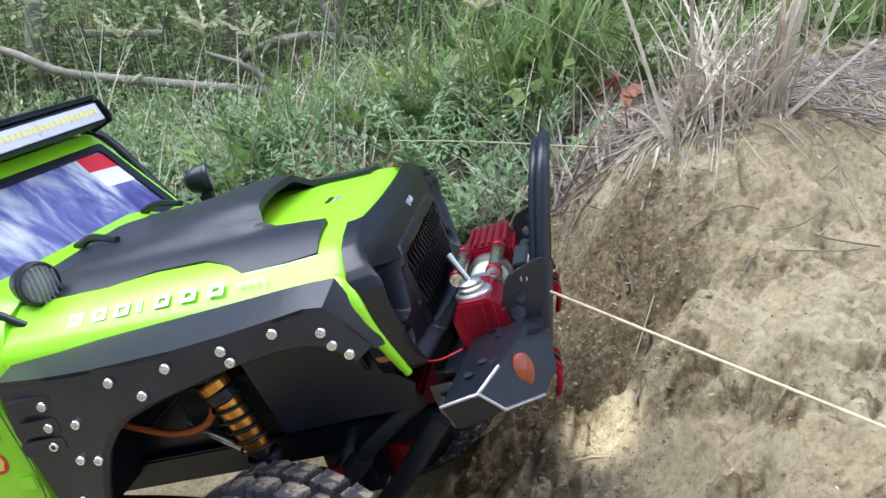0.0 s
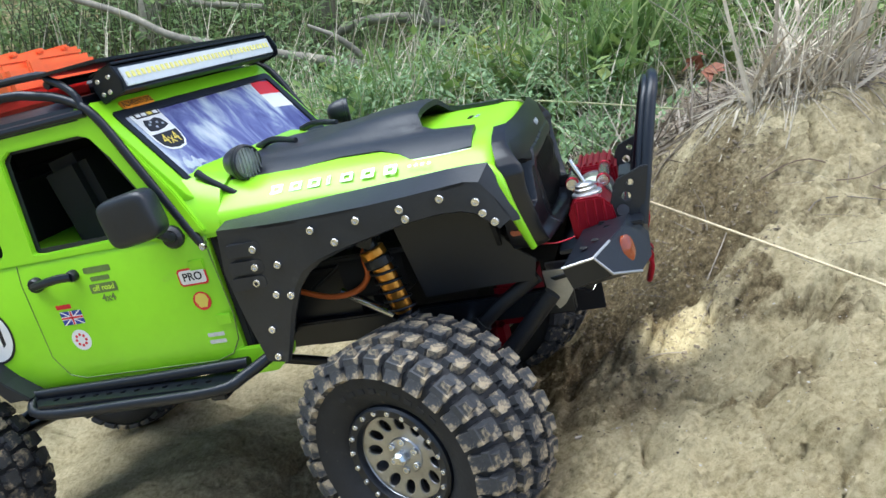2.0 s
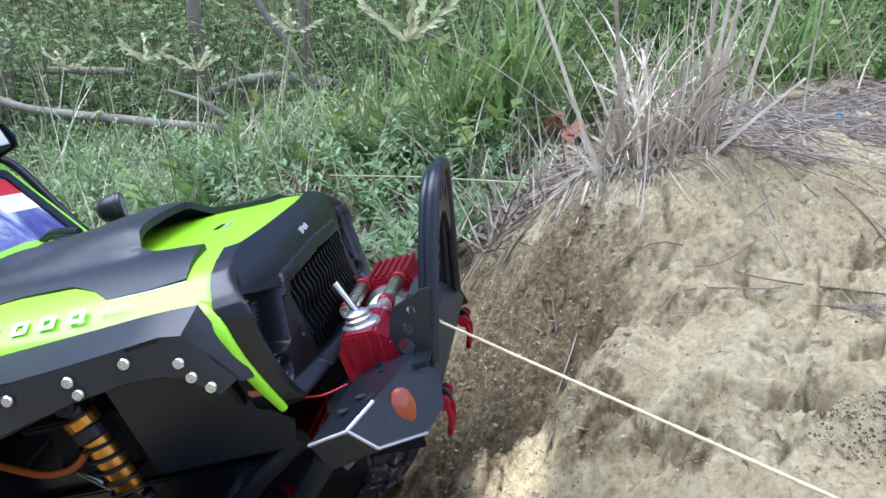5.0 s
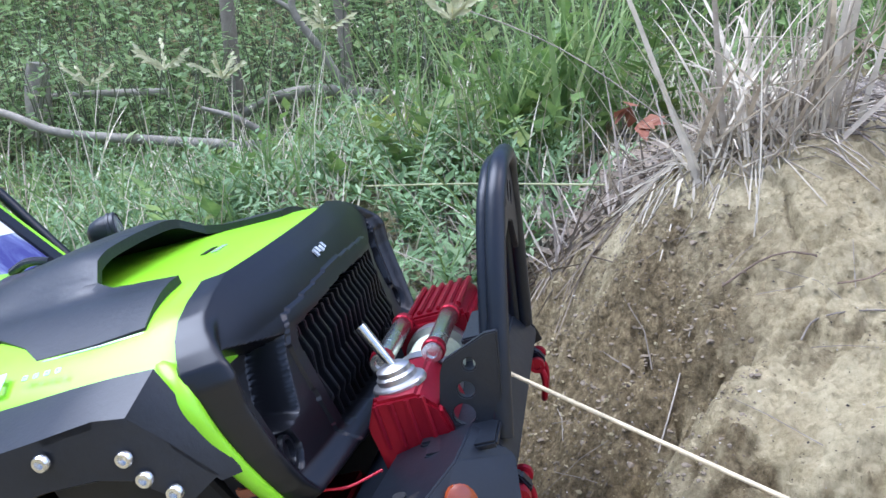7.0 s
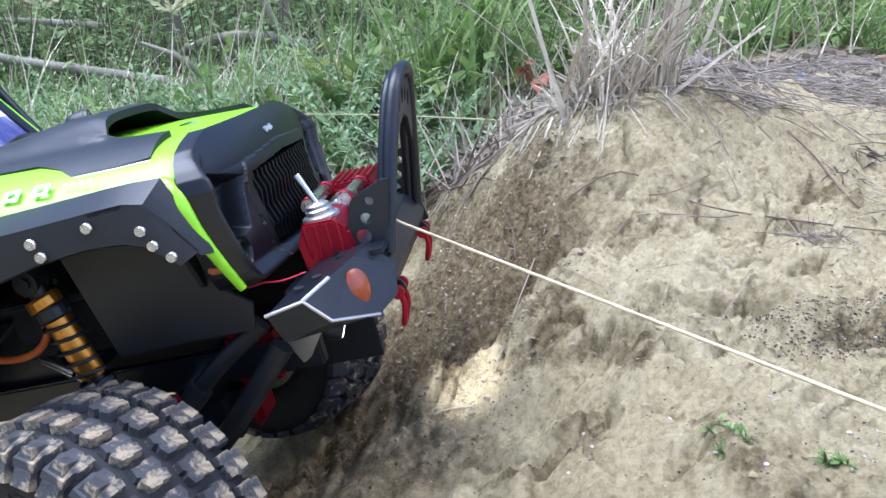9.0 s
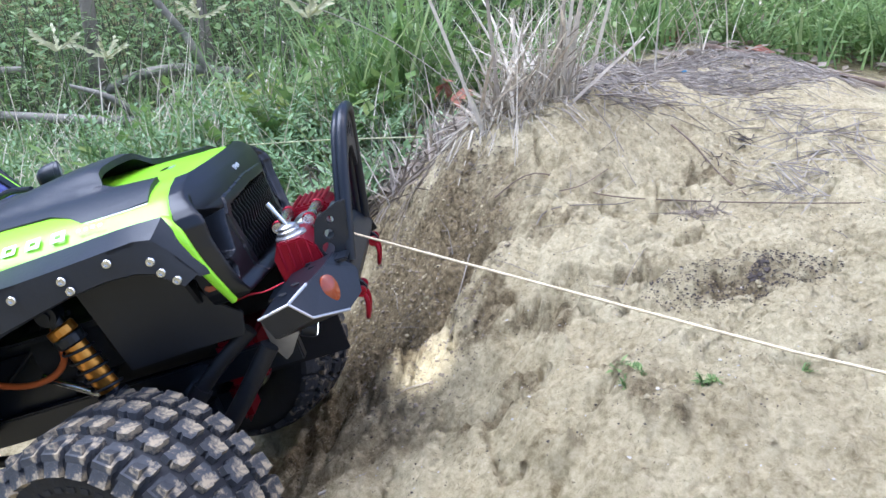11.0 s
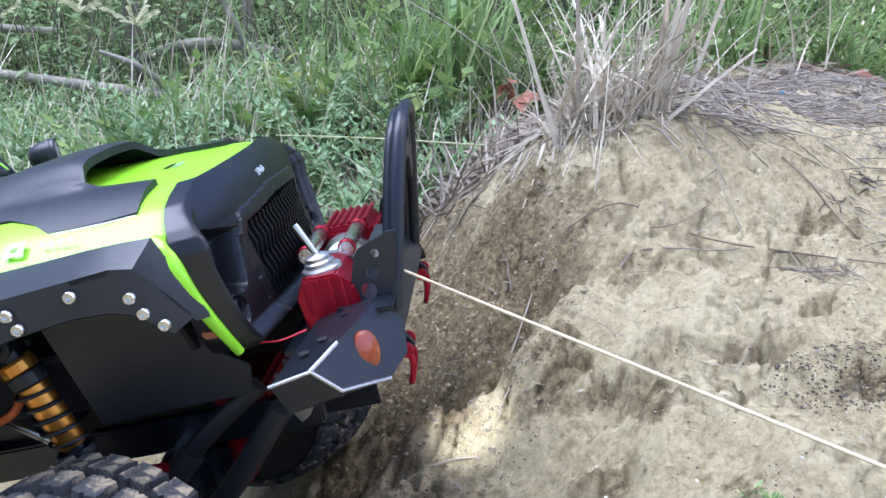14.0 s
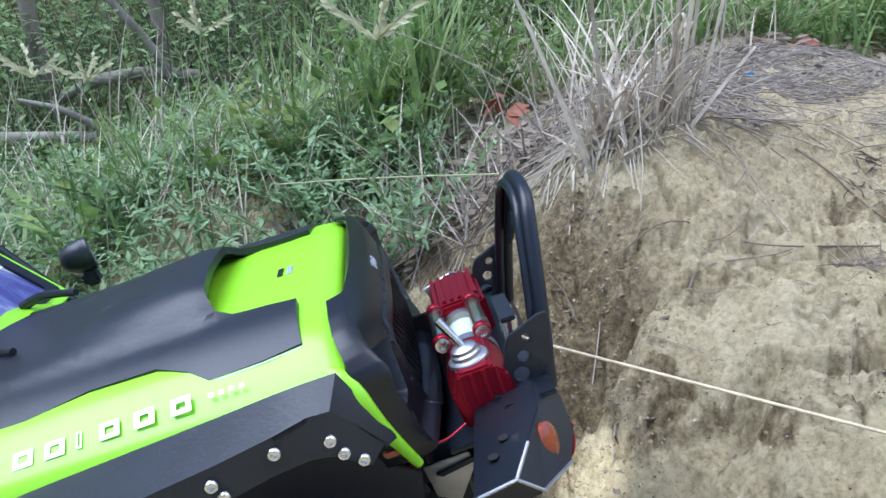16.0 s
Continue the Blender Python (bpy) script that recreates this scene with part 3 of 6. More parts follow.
def gz(x, y):
    """The ground's height at one place."""
    u, w = (x - _cx[0]) / 0.006, (y - _cy[0]) / 0.006
    i, j = int(u), int(w)
    if not (0 <= i < len(_cx) - 1 and 0 <= j < len(_cy) - 1 and u > 0 and w > 0):
        return float(ground_height(x, y))
    u, w = u - i, w - j
    return float((_cz[j, i] * (1 - u) + _cz[j, i + 1] * u) * (1 - w) + (_cz[j + 1, i] * (1 - u) + _cz[j + 1, i + 1] * u) * w)


# ---- the model car ----
NARROW = 0.85
LEAN = Matrix.Translation((0, -0.095, 0.1)) @ Matrix.Rotation(radians(3.5), 4, "X") @ Matrix.Translation((0, 0.095, -0.1))
CAR = pose(-0.0379, 0.3305, 0.0889, 0, -16, 0) @ LEAN @ Matrix.Translation((0, -0.015, 0)) @ Matrix.Diagonal((1, NARROW, 1, 1))
car = root("model_car", CAR, "lime green radio-controlled off-road model car climbing a dirt bank", "model car", "", "")


def bolt_mesh(r=2.0, h=1.6):
    """A socket-head bolt, its axis along y, head outwards."""
    bm = lathe([(0.01, -h * 0.45), (r * 0.45, -h * 0.45), (r * 0.5, -h), (r * 0.85, -h), (r, -h * 0.7), (r, 0)], 12)
    me = bpy.data.meshes.new("bolt")
    bmesh.ops.recalc_face_normals(bm, faces=bm.faces)
    bm.to_mesh(me)
    bm.free()
    me.materials.append(STEEL)
    me.shade_smooth()
    me.set_sharp_from_angle(angle=radians(35))
    return me


BOLT = bolt_mesh()
BOLT_S = bolt_mesh(1.35, 1.3)


def shared(name, me, parent, m):
    ob = new(name, me)
    ob.parent = parent
    ob.matrix_local = m
    return ob


def reach(bm, wide=1.2):
    """Cab, rack and lamps' bar stand out further on the far side than the bonnet does, and a little forward."""
    for v in bm.verts:
        if v.co.y > 0:
            v.co.y *= wide
        v.co.x += 0.06 * (v.co.y + 0.08)
        v.co.z -= 0.014 * (v.co.y + 0.08)
    return bm


def build_body():
    # bonnet
    secs = []
    for x, zt, wf in ((-90, 143.5, 1.04), (-60, 142.5, 1.03), (-25, 141.3, 1.02), (10, 139.6, 1.01), (40, 138.1, 1.0), (52, 137.4, 1.0), (57, 136.8, 1.0), (60.5, 135.8, 0.998), (63, 134.2, 0.992), (64.2, 131.8, 0.985)):
        low = 117
        curve = ((30, 0.3), (44, 0.7), (52, 1.2), (58, 2.0), (63, 3.0), (67, 4.2), (71, 5.8), (75, 7.7), (79, 9.9), (83, 12.4), (86, 15.0), (87.8, 18.0))
        secs.append((x, [(0, zt)] + [(y * wf, max(low + 0.5, zt - d)) for y, d in curve] + [(88.5 * wf, low)]))
    part("bonnet", loft(secs), GREEN, car, "lime green bonnet with worn white lettering", 35)
    # rounded nose strips beside the grille, running down from the bonnet's corners
    for q in (-1, 1):
        strip = tube([(46, q * 70, 123.5), (57, q * 78.5, 122.6), (61.2, q * 83.2, 119.4), (63.2, q * 85.2, 114), (65, q * 84, 105), (67.6, q * 80.4, 93.5), (70.4, q * 74.6, 80.5)], 4, n=14, smooth_steps=6, ends=(4.5, 1.7))
        part("nose_strip", strip, GREEN, car, "", 60)
    part("nose_backing", prism([(-80, 122), (80, 122), (78, 100), (68, 82), (-68, 82), (-78, 100)], 52, 54, "x"), DARK, car)
    # cab below the windows, with sill
    secs = []
    for x, w in ((-88, 92), (-92, 94.5), (-110, 95), (-200, 95), (-330, 94), (-336, 91)):
        secs.append((x, [(0, 122), (w - 6, 122), (w - 1.5, 121), (w, 118), (w, 62), (w - 0.5, 50), (w - 3, 46), (w - 10, 46)]))
    part("cab_body", loft(secs), GREEN, car, "", 35)
    # lower front flap behind the wing
    part("sill_flap", prism([(-96, 56), (-58, 56), (-60, 50), (-72, 41), (-96, 40)], -94.5, -91, "y", 0.6), GREEN, car)
    # cowl in front of the windscreen
    secs = [(-78, [(0, 143), (60, 143), (80, 138), (92, 124), (92, 119)]), (-90, [(0, 147), (60, 147), (82, 144), (92, 130), (93, 119)]), (-100, [(0, 150), (60, 150), (84, 149), (93, 140), (94, 119)])]
    part("cowl", loft(secs), GREEN, car, "", 60)
    # upper side walls with window openings
    wall = [(-86, 121), (-96, 142), (-126, 190), (-134, 193), (-325, 193), (-330, 121)]
    win = [(-191, 126), (-186, 125), (-126, 126), (-112, 129), (-109, 134), (-126, 166), (-135, 178), (-141, 180), (-185, 180), (-191, 176)]
    rear = [(-318, 126), (-214, 126), (-211, 129), (-211, 176), (-215, 180), (-318, 180)]
    for s in (-1, 1):
        bm = prism(wall, -95, -91.5, "y", 0.7, (win, rear))
        for v in bm.verts:
            v.co.y += max(0, v.co.z - 0.122) * 0.09
        part("side_wall", bm if s < 0 else mirrored(bm), GREEN, car, "", 30)
        g = prism([(-193, 123), (-108, 123), (-106, 133), (-134, 183), (-193, 183)], -91.2, -90.4, "y", 0, ([(-189, 127.5), (-127, 127.5), (-113, 131), (-111.5, 134), (-136, 177), (-140, 178.5), (-186, 178.5), (-189, 175)],))
        for v in g.verts:
            v.co.y += max(0, v.co.z - 0.122) * 0.09
        part("window_rubber", g if s < 0 else mirrored(g), MATTE, car)
    # windscreen frame, raked
    a = math.atan2(43, 30)
    m = Matrix.Translation(V(-93, 0, 143)) @ Matrix.Rotation(-(math.pi / 2 - a), 4, "Y")
    outer, inner = rounded(-90, -7, 88, 62, 5), rounded(-79, 1, 82, 51, 4)
    bm = prism(outer, -4, 0, "x", 0.8, (inner,))
    bm.transform(m)
    part("windscreen_frame", reach(bm), GREEN, car, "", 30)
    bm = prism(rounded(-80.5, -2, 85, 53, 3), -3.0, 0.9, "x", 0.5, (rounded(-75, 3, 79, 48.5, 2),))
    bm.transform(m)
    part("windscreen_rubber", reach(bm), BLACK, car, "", 30)
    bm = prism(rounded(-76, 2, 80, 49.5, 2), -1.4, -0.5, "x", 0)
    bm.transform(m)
    scr = part("windscreen", reach(bm), SCREEN, car, "blue and violet windscreen with a sky reflection in its colour")

    def decal(name, poly, depth, mat, label=""):
        d = prism(poly, -0.5, -0.5 + depth, "x")
        d.transform(m)
        return part(name, reach(d), mat, scr, label)

    decal("flag_red", [(58, 38.5), (82, 35.5), (83, 46.5), (59.5, 49.5)], 0.25, REDV, "red and white flag sticker")
    decal("flag_white", [(57.5, 26.5), (81.5, 23.5), (82, 35.5), (58, 38.5)], 0.25, WHITE, "white half of a flag sticker")
    decal("sticker_panel", [(-69.5, 30), (-68, 25.5), (-64, 22.8), (-57, 21.8), (-50, 22.8), (-46, 25.8), (-44, 31), (-42, 52), (-69.5, 52)], 0.3, WHITE, "white and black windscreen sticker")
    decal("sticker_title", rounded(-68, 52.6, -39.5, 58, 1.6), 1.6, ORANGEV, "orange sticker with black lettering")
    decal("sticker_band", [(-68.3, 30), (-67, 26.2), (-63.5, 24), (-57, 23), (-50.5, 24), (-47, 26.8), (-45.3, 31), (-45, 34), (-68.3, 34)], 0.4, INK)
    decal("sticker_picture", [(-66, 36.5), (-60, 35.6), (-52, 36.4), (-46.5, 38), (-48, 42.4), (-52, 44.2), (-58, 43.2), (-63, 44), (-65.5, 41)], 0.4, INK)
    for u, w in ((-61.5, 40.5), (-57.5, 38.2), (-54, 41), (-50.5, 39.4), (-58.8, 42)):
        decal("sticker_fleck", [(u - 1.2, w - 0.5), (u + 0.7, w - 0.8), (u + 1.3, w + 0.5), (u - 0.4, w + 0.7)], 0.5, SILVER)
    decal("sticker_strip", [(-66.5, 45.6), (-43.4, 45.6), (-43, 51), (-66.5, 51)], 0.35, INK)
    for k in range(4):
        decal("sticker_letter", [(-65 + 5.4 * k, 46.5), (-61 + 5.4 * k, 46.5), (-61 + 5.4 * k, 50.2), (-65 + 5.4 * k, 50.2)], 0.5, YELLOWV if k == 2 else WHITE)
    for text, u, w, size, mat, off in (("4x4", -56.8, 29, 7.4, YELLOWV, 0.1), ("ADVENTURE", -53.8, 55.3, 3.6, INK, 1.25)):
        t = letters(text, size)
        t.transform(m @ Matrix.Translation(V(off, u, w)) @ Matrix.Rotation(math.pi / 2, 4, "Z") @ Matrix.Rotation(math.pi / 2, 4, "X"))
        part("sticker_lettering", reach(t), mat, scr)
    bm = prism([(-68, 10), (-65, 8), (-61.5, 9.2), (-58, 7.2), (-54, 9.6), (-48.5, 9), (-51, 12), (-54.5, 12.4), (-56, 15.8), (-58.5, 12.4), (-61, 12.6), (-63.5, 16.4), (-66.5, 14)], -0.5, -0.15, "x")
    bm.transform(m)
    part("sticker_emblem", reach(bm), SILVER, scr, "small white emblem sticker")
    # wipers
    for pts in ([(-90, -76, 148), (-84, -77, 143), (-71, -77.5, 134)], [(-88, 2, 146), (-76, -2, 149), (-58, -12, 147)], [(-84, 66, 145), (-72, 62, 147.5), (-54, 52, 146)]):
        part("wiper", tube(pts, 2.0, ends=(2.3, 1.6)), BLACK, car)
    # roof
    secs = [(x, [(0, 199), (60, 198.5), (80, 197), (88, 194), (89.5, 190), (89.5, 187)]) for x in (-139, -200, -334)]
    secs.insert(0, (-132, [(0, 194), (60, 193.5), (80, 192), (87, 190), (88.5, 188), (88.5, 187)]))
    part("roof", reach(loft(secs)), MATTE, car, "dusty matt black roof", 35)
    part("gutter", tube([(-131, -90, 190), (-220, -90, 190), (-332, -90, 190)], 2.2, n=8), BLACK, car)
    # seats, dashboard and dark panels added to deepen the shade behind the windows
    part("seat", box(-175, -40, 140, 30, 45, 60, 6, pose(0, 0, 0, 0, -10, 0)), DARK, car)
    part("seat", box(-175, 40, 140, 30, 45, 60, 6, pose(0, 0, 0, 0, -10, 0)), DARK, car)
    part("inner_panel", box(-232, 84, 156, 196, 3, 70, 1), DARK, car)
    part("bulkhead", box(-326, 0, 156, 3, 170, 70, 1), DARK, car)
    part("headlining", box(-230, 0, 188, 200, 170, 3, 1), DARK, car)
    part("rear_seat", box(-250, 0, 140, 30, 130, 50, 6), DARK, car)
    part("dashboard", box(-112, 0, 130, 24, 168, 22, 4), DARK, car)


def build_bonnet_cover():
    """The angular matt cover over the bonnet, with two prongs forward and a scoop between."""
    half = [(-97, 0), (-97, 14), (-88, 30), (-72, 52), (-88, 63), (-90, 68), (-84, 71), (-40, 66), (-18, 61), (4, 61), (15, 67), (21, 72.5), (38, 71.5), (51, 69.5), (50, 43), (40, 41), (28, 40.5), (22, 37), (19, 28), (18, 0)]
    outline = [(x, -y) for x, y in half] + [(x, y) for x, y in half[::-1] if y > 0]
    bm = bmesh.new()
    vs = [bm.verts.new(V(x, y, 0)) for x, y in outline]
    es = [bm.edges.new((vs[i], vs[(i + 1) % len(vs)])) for i in range(len(vs))]
    bmesh.ops.triangle_fill(bm, edges=es, use_beauty=True)
    for _ in range(4):
        long = [e for e in bm.edges if e.calc_length() > 7 * MM]
        if long:
            bmesh.ops.subdivide_edges(bm, edges=long, cuts=1)
            bmesh.ops.triangulate(bm, faces=bm.faces)

    def top(x, y):
        ay = abs(y)
        base = 143.6 - 0.042 * (x + 90)
        drop = 0.0 if ay < 50 else (ay - 50) ** 1.5 * 0.068
        hump = 10.5 * math.exp(-((x - 14) / (58.0 if x < 14 else 15.0)) ** 2) * math.exp(-(ay / (36.0 - 0.12 * min(0.0, x))) ** 6)
        crease = 1.6 * max(0.0, 1 - abs(ay - 40) / 8) * (1 if -70 < x < 20 else 0.2)
        return base - drop + hump + crease + 1.2
    for v in bm.verts:
        v.co.z = top(v.co.x / MM, v.co.y / MM) * MM
    ext = bmesh.ops.extrude_face_region(bm, geom=list(bm.faces))
    bmesh.ops.translate(bm, verts=[g for g in ext["geom"] if isinstance(g, bmesh.types.BMVert)], vec=V(0, 0, -3.2))
    cover = part("bonnet_cover", bm, MATTE, car, "matt black bonnet cover with a scoop", 28)
    for s in (-1, 1):
        for line in ([(23, s * 73.0, 132.2), (39, s * 72.0, 132.0), (50.6, s * 70.0, 131.9)], [(-84, s * 71.6, 137.4), (-66, s * 69.6, 137.4), (-50, s * 67.4, 137.6)]):
            part("worn_edge", tube(line, 0.32, n=6, smooth_steps=2), SILVER, cover, "pale worn edge of the cover")


def inside(poly, u, w):
    """How deep a point lies within a convex outline (millimetres; negative outside)."""
    best = 1e9
    for (ax, az), (bx, bz) in zip(poly, [*poly[1:], poly[0]]):
        L = math.hypot(bx - ax, bz - az)
        best = min(best, ((bx - ax) * (w - az) - (bz - az) * (u - ax)) / L)
    return best


def grille_front(ay, z):
    """The grille shell's outer face: upright below, leaning back to the bonnet above."""
    x = 77.5 + (119 - z) * 0.07 if z < 119 else 77.5 - (z - 119) * 0.42 - (z - 119) ** 2 * 0.018
    return x - 8.5 * (ay / 83) ** 2.4


def build_grille():
    eye = [(56, 98.5), (68.5, 96.5), (74, 124), (48.5, 117.5)]
    slots = [(0, 84.5), (39, 86), (43, 114), (41.5, 117), (0, 119), (-4, 119), (-4, 84.5)]
    nu, nv = 250, 112
    rows, bm = [], bmesh.new()
    for j in range(nv + 1):
        z = 78.5 + 58.7 * j / nv
        half = float(np.interp(z, (78.5, 80, 82.5, 86, 91, 98, 108, 118, 123, 126.5, 129.5, 132.5, 135, 137.2), (67, 71.5, 74.5, 77, 79.3, 81.8, 84, 85, 84, 81, 77, 71, 62.5, 51)))
        row = []
        for i in range(nu + 1):
            y = (-1 + 2 * i / nu) * half
            ay, edge = abs(y), min(half - abs(y), (z - 78.5) * 1.2 + 0.5)
            x = grille_front(ay, z)
            roll = 1.0 if z < 122 else max(0.0, 1 - (z - 122) / 9)
            x += (3.4 * math.exp(-((edge - 4.6) / 2.9) ** 2) - 1.6 * min(1.0, max(0.0, edge - 7) / 3)) * roll
            if edge < 4.2:
                x -= (4.2 - edge) ** 2 * 0.3
            d = inside(eye, ay, z)
            if d > 0:
                x -= min(1, d / 2.4) * (10.0 + 0.1 * (ay - 52))
            d = inside(slots, ay, z)
            if d > 0:
                x -= 8.5 * min(1, d / 1.4)
            elif d > -5 and z < 125:
                x += 0.9
            d = 5.6 - math.hypot((ay - 66.5) * 1.15, z - 92.5)
            if d > 0:
                x -= min(1, d / 1.2) * 4
            row.append(bm.verts.new(V(x, y, z)))
        rows.append(row)
    for a, b in zip(rows, rows[1:]):
        for k in range(nu):
            bm.faces.new((a[k], a[k + 1], b[k + 1], b[k]))
    ext = bmesh.ops.extrude_edge_only(bm, edges=[e for e in bm.edges if e.is_boundary])
    for v in [q for q in ext["geom"] if isinstance(q, bmesh.types.BMVert)]:
        v.co.x = (60 if v.co.z < 0.128 else 62) * MM
        v.co.y *= 0.985
        if v.co.z > 0.128:
            v.co.z -= 1.5 * MM
    gr = part("grille", bm, GLOSSY, car, "black angry-eyed grille with vertical slats", 42)
    for k in range(17):
        y = -40 + 5 * k
        lo, ay = 86.4 + abs(y) / 45 * 1.5, abs(y)
        zs = [lo, lo + 5, 95, 102, 109, 114, 116.6]
        pts = [(grille_front(ay, q) + (0.2 if q in (95, 109) else -1.4), q) for q in zs] + [(grille_front(ay, 116.6) - 9, 116.6), (grille_front(ay, lo) - 9, lo)]
        part("slat", prism(pts, y - 0.8, y + 0.8, "y", 0.25), GLOSSY, gr)
    for s in (-1, 1):
        part("headlight", disc_stack((57.0, s * 63, 111), (63.0, s * 64, 111), [(0.01, 4.2), (5, 3.6), (8, 1.8), (9.4, 0), (9.4, -1)], 28), LENS, gr, "dark round headlight", 40)
        part("fog_light", disc_stack((71, s * 66.5, 92.5), (77, s * 66.1, 92.5), [(0.01, 0), (3.0, 0.2), (3.4, 1.6), (4.4, 1.6), (4.6, 0)], 18), GLOSSY, gr, "small dark fog light ring", 40)
    for k in range(4):
        zz = 128.6 + (0.4 if k % 2 else 0)
        bar = box(0, 0, 0, 0.5, 1.7, 2.4 + 0.5 * (k == 0), 0, pose(0, 0, 0, 0, -38, 0))
        bar.transform(Matrix.Translation(V(grille_front(0, zz) + 0.15, -5 + 2.9 * k, zz)))
        part("badge_bar", bar, SILVER, gr, "worn silver badge mark")
    # the top leans forward, clear of the bonnet's front edge
    for ob in (gr, *gr.children):
        for v in ob.data.vertices:
            v.co.x += max(0.0, v.co.z - 0.112) * 0.16


def build_flares():
    pairs = (((-70, 51), (-57, 50.5)), ((-73, 64), (-53, 58)), ((-76, 78), (-46, 74)), ((-79, 100), (-38, 88)), ((-75, 122), (-31, 95)), ((-52, 122), (-22, 100.5)), ((-28, 122.2), (-10, 104)),
             ((4, 122.5), (4, 107)), ((24, 122.8), (20, 110)), ((40, 123), (36, 111)), ((50, 122.8), (46, 109.5)), ((56, 121), (52, 106.5)), ((61, 112), (57, 101)), ((65.5, 100), (60, 97.5)))

    def bulge(x):
        return -float(np.interp(x, (-80, -60, -22, 0, 21, 39, 53, 59, 66), (102, 108, 114, 113.5, 110.5, 106, 99.4, 97, 88)))

    bolts = ((-65, 112), (-56, 111), (-67, 103), (-58, 102), (-69, 95), (-60, 94), (-45, 102), (-51, 87), (-43, 86), (-60, 69), (-62, 54), (-22, 116.4), (-12, 109), (0.5, 117), (21, 117.8), (22.5, 113), (39, 118.4), (53, 112.8), (55, 107), (59.2, 101.7))
    for s in (-1, 1):
        bm = bmesh.new()
        rows = []
        for (ax, az), (bx, bz) in pairs:
            row = []
            for t in (0.0, 0.25, 0.5, 0.75, 0.94, 1.0):
                x, z = ax + (bx - ax) * t, az + (bz - az) * t
                row.append(bm.verts.new(V(x, bulge(x) + (1.6 if t == 1.0 else 0.0), z)))
            rows.append(row)
        for a, b in zip(rows, rows[1:]):
            for k in range(5):
                bm.faces.new((a[k], a[k + 1], b[k + 1], b[k]))
        ext = bmesh.ops.extrude_face_region(bm, geom=list(bm.faces))
        bmesh.ops.translate(bm, verts=[q for q in ext["geom"] if isinstance(q, bmesh.types.BMVert)], vec=V(0, 2, 0))
        top = bmesh.new()
        crest = [(x, bulge(x), z) for (x, z), _ in pairs[4:12]]
        inn = [(-75, -89, 124), (-52, -89, 124.5), (-28, -89, 125.5), (4, -89, 126.5), (24, -88.5, 127), (40, -88, 127.5), (50, -87.6, 127.5), (60, -87, 127)]
        for (a, b), (c, d) in zip(zip(crest, crest[1:]), zip(inn, inn[1:])):
            top.faces.new([top.verts.new(V(*q)) for q in (a, b, d, c)])
        tip = [(x, bulge(x), z) for (x, z), _ in pairs[11:]]
        for poly in ([tip[0], tip[1], (65, -86.5, 112), inn[-1]], [tip[1], tip[2], (68.5, -84, 99), (65, -86.5, 112)]):
            top.faces.new([top.verts.new(V(*q)) for q in poly])
        bmesh.ops.remove_doubles(top, verts=top.verts, dist=1e-5)
        ext = bmesh.ops.extrude_face_region(top, geom=list(top.faces))
        bmesh.ops.translate(top, verts=[q for q in ext["geom"] if isinstance(q, bmesh.types.BMVert)], vec=V(0, 0, -1.6))
        fl = part("fender_flare", bm if s < 0 else mirrored(bm), MATTE, car, "matt black bolted fender flare", 30)
        part("flare_top", top if s < 0 else mirrored(top), MATTE, fl, "", 30)
        for x, z in bolts:
            shared("bolt", BOLT, fl, Matrix.Translation(V(x, s * (0.2 - bulge(x)), z)) @ (Matrix.Identity(4) if s < 0 else Matrix.Rotation(math.pi, 4, "Z")))
        for z in (110.5, 101.5, 93.5):
            part("doubler_plate", prism(rounded(-71 - (110 - z) * 0.15, z - 2.2, -52 - (110 - z) * 0.15, z + 4.2, 2), s * 105.5, s * 109.2, "y"), MATTE, fl)
        # inner wing
        inner = prism([(-2, 116), (9, 60), (40, 61), (66, 61), (69, 72), (60, 79), (54, 88), (56, 108), (50, 118)], -66, -64.4, "y", 0.4)
        part("inner_wing", inner if s < 0 else mirrored(inner), BLACK, car, "black inner wing panel")
        # rear flare
        rear = prism([(-236, 58), (-222, 47), (-238, 46), (-256, 70), (-280, 84), (-330, 84), (-330, 96), (-285, 96), (-262, 88)], -108, -94, "y", 0.6)
        part("rear_flare", rear if s < 0 else mirrored(rear), MATTE, car)
    # body-coloured tab and bracket bits by the flare front
    part("side_marker", box(65, -78, 90, 7, 3, 3.4, 0.8), AMBER, car)
    part("body_clip", box(50, -88.6, 125, 5, 2.0, 2.6, 0.5), BLACK, car)


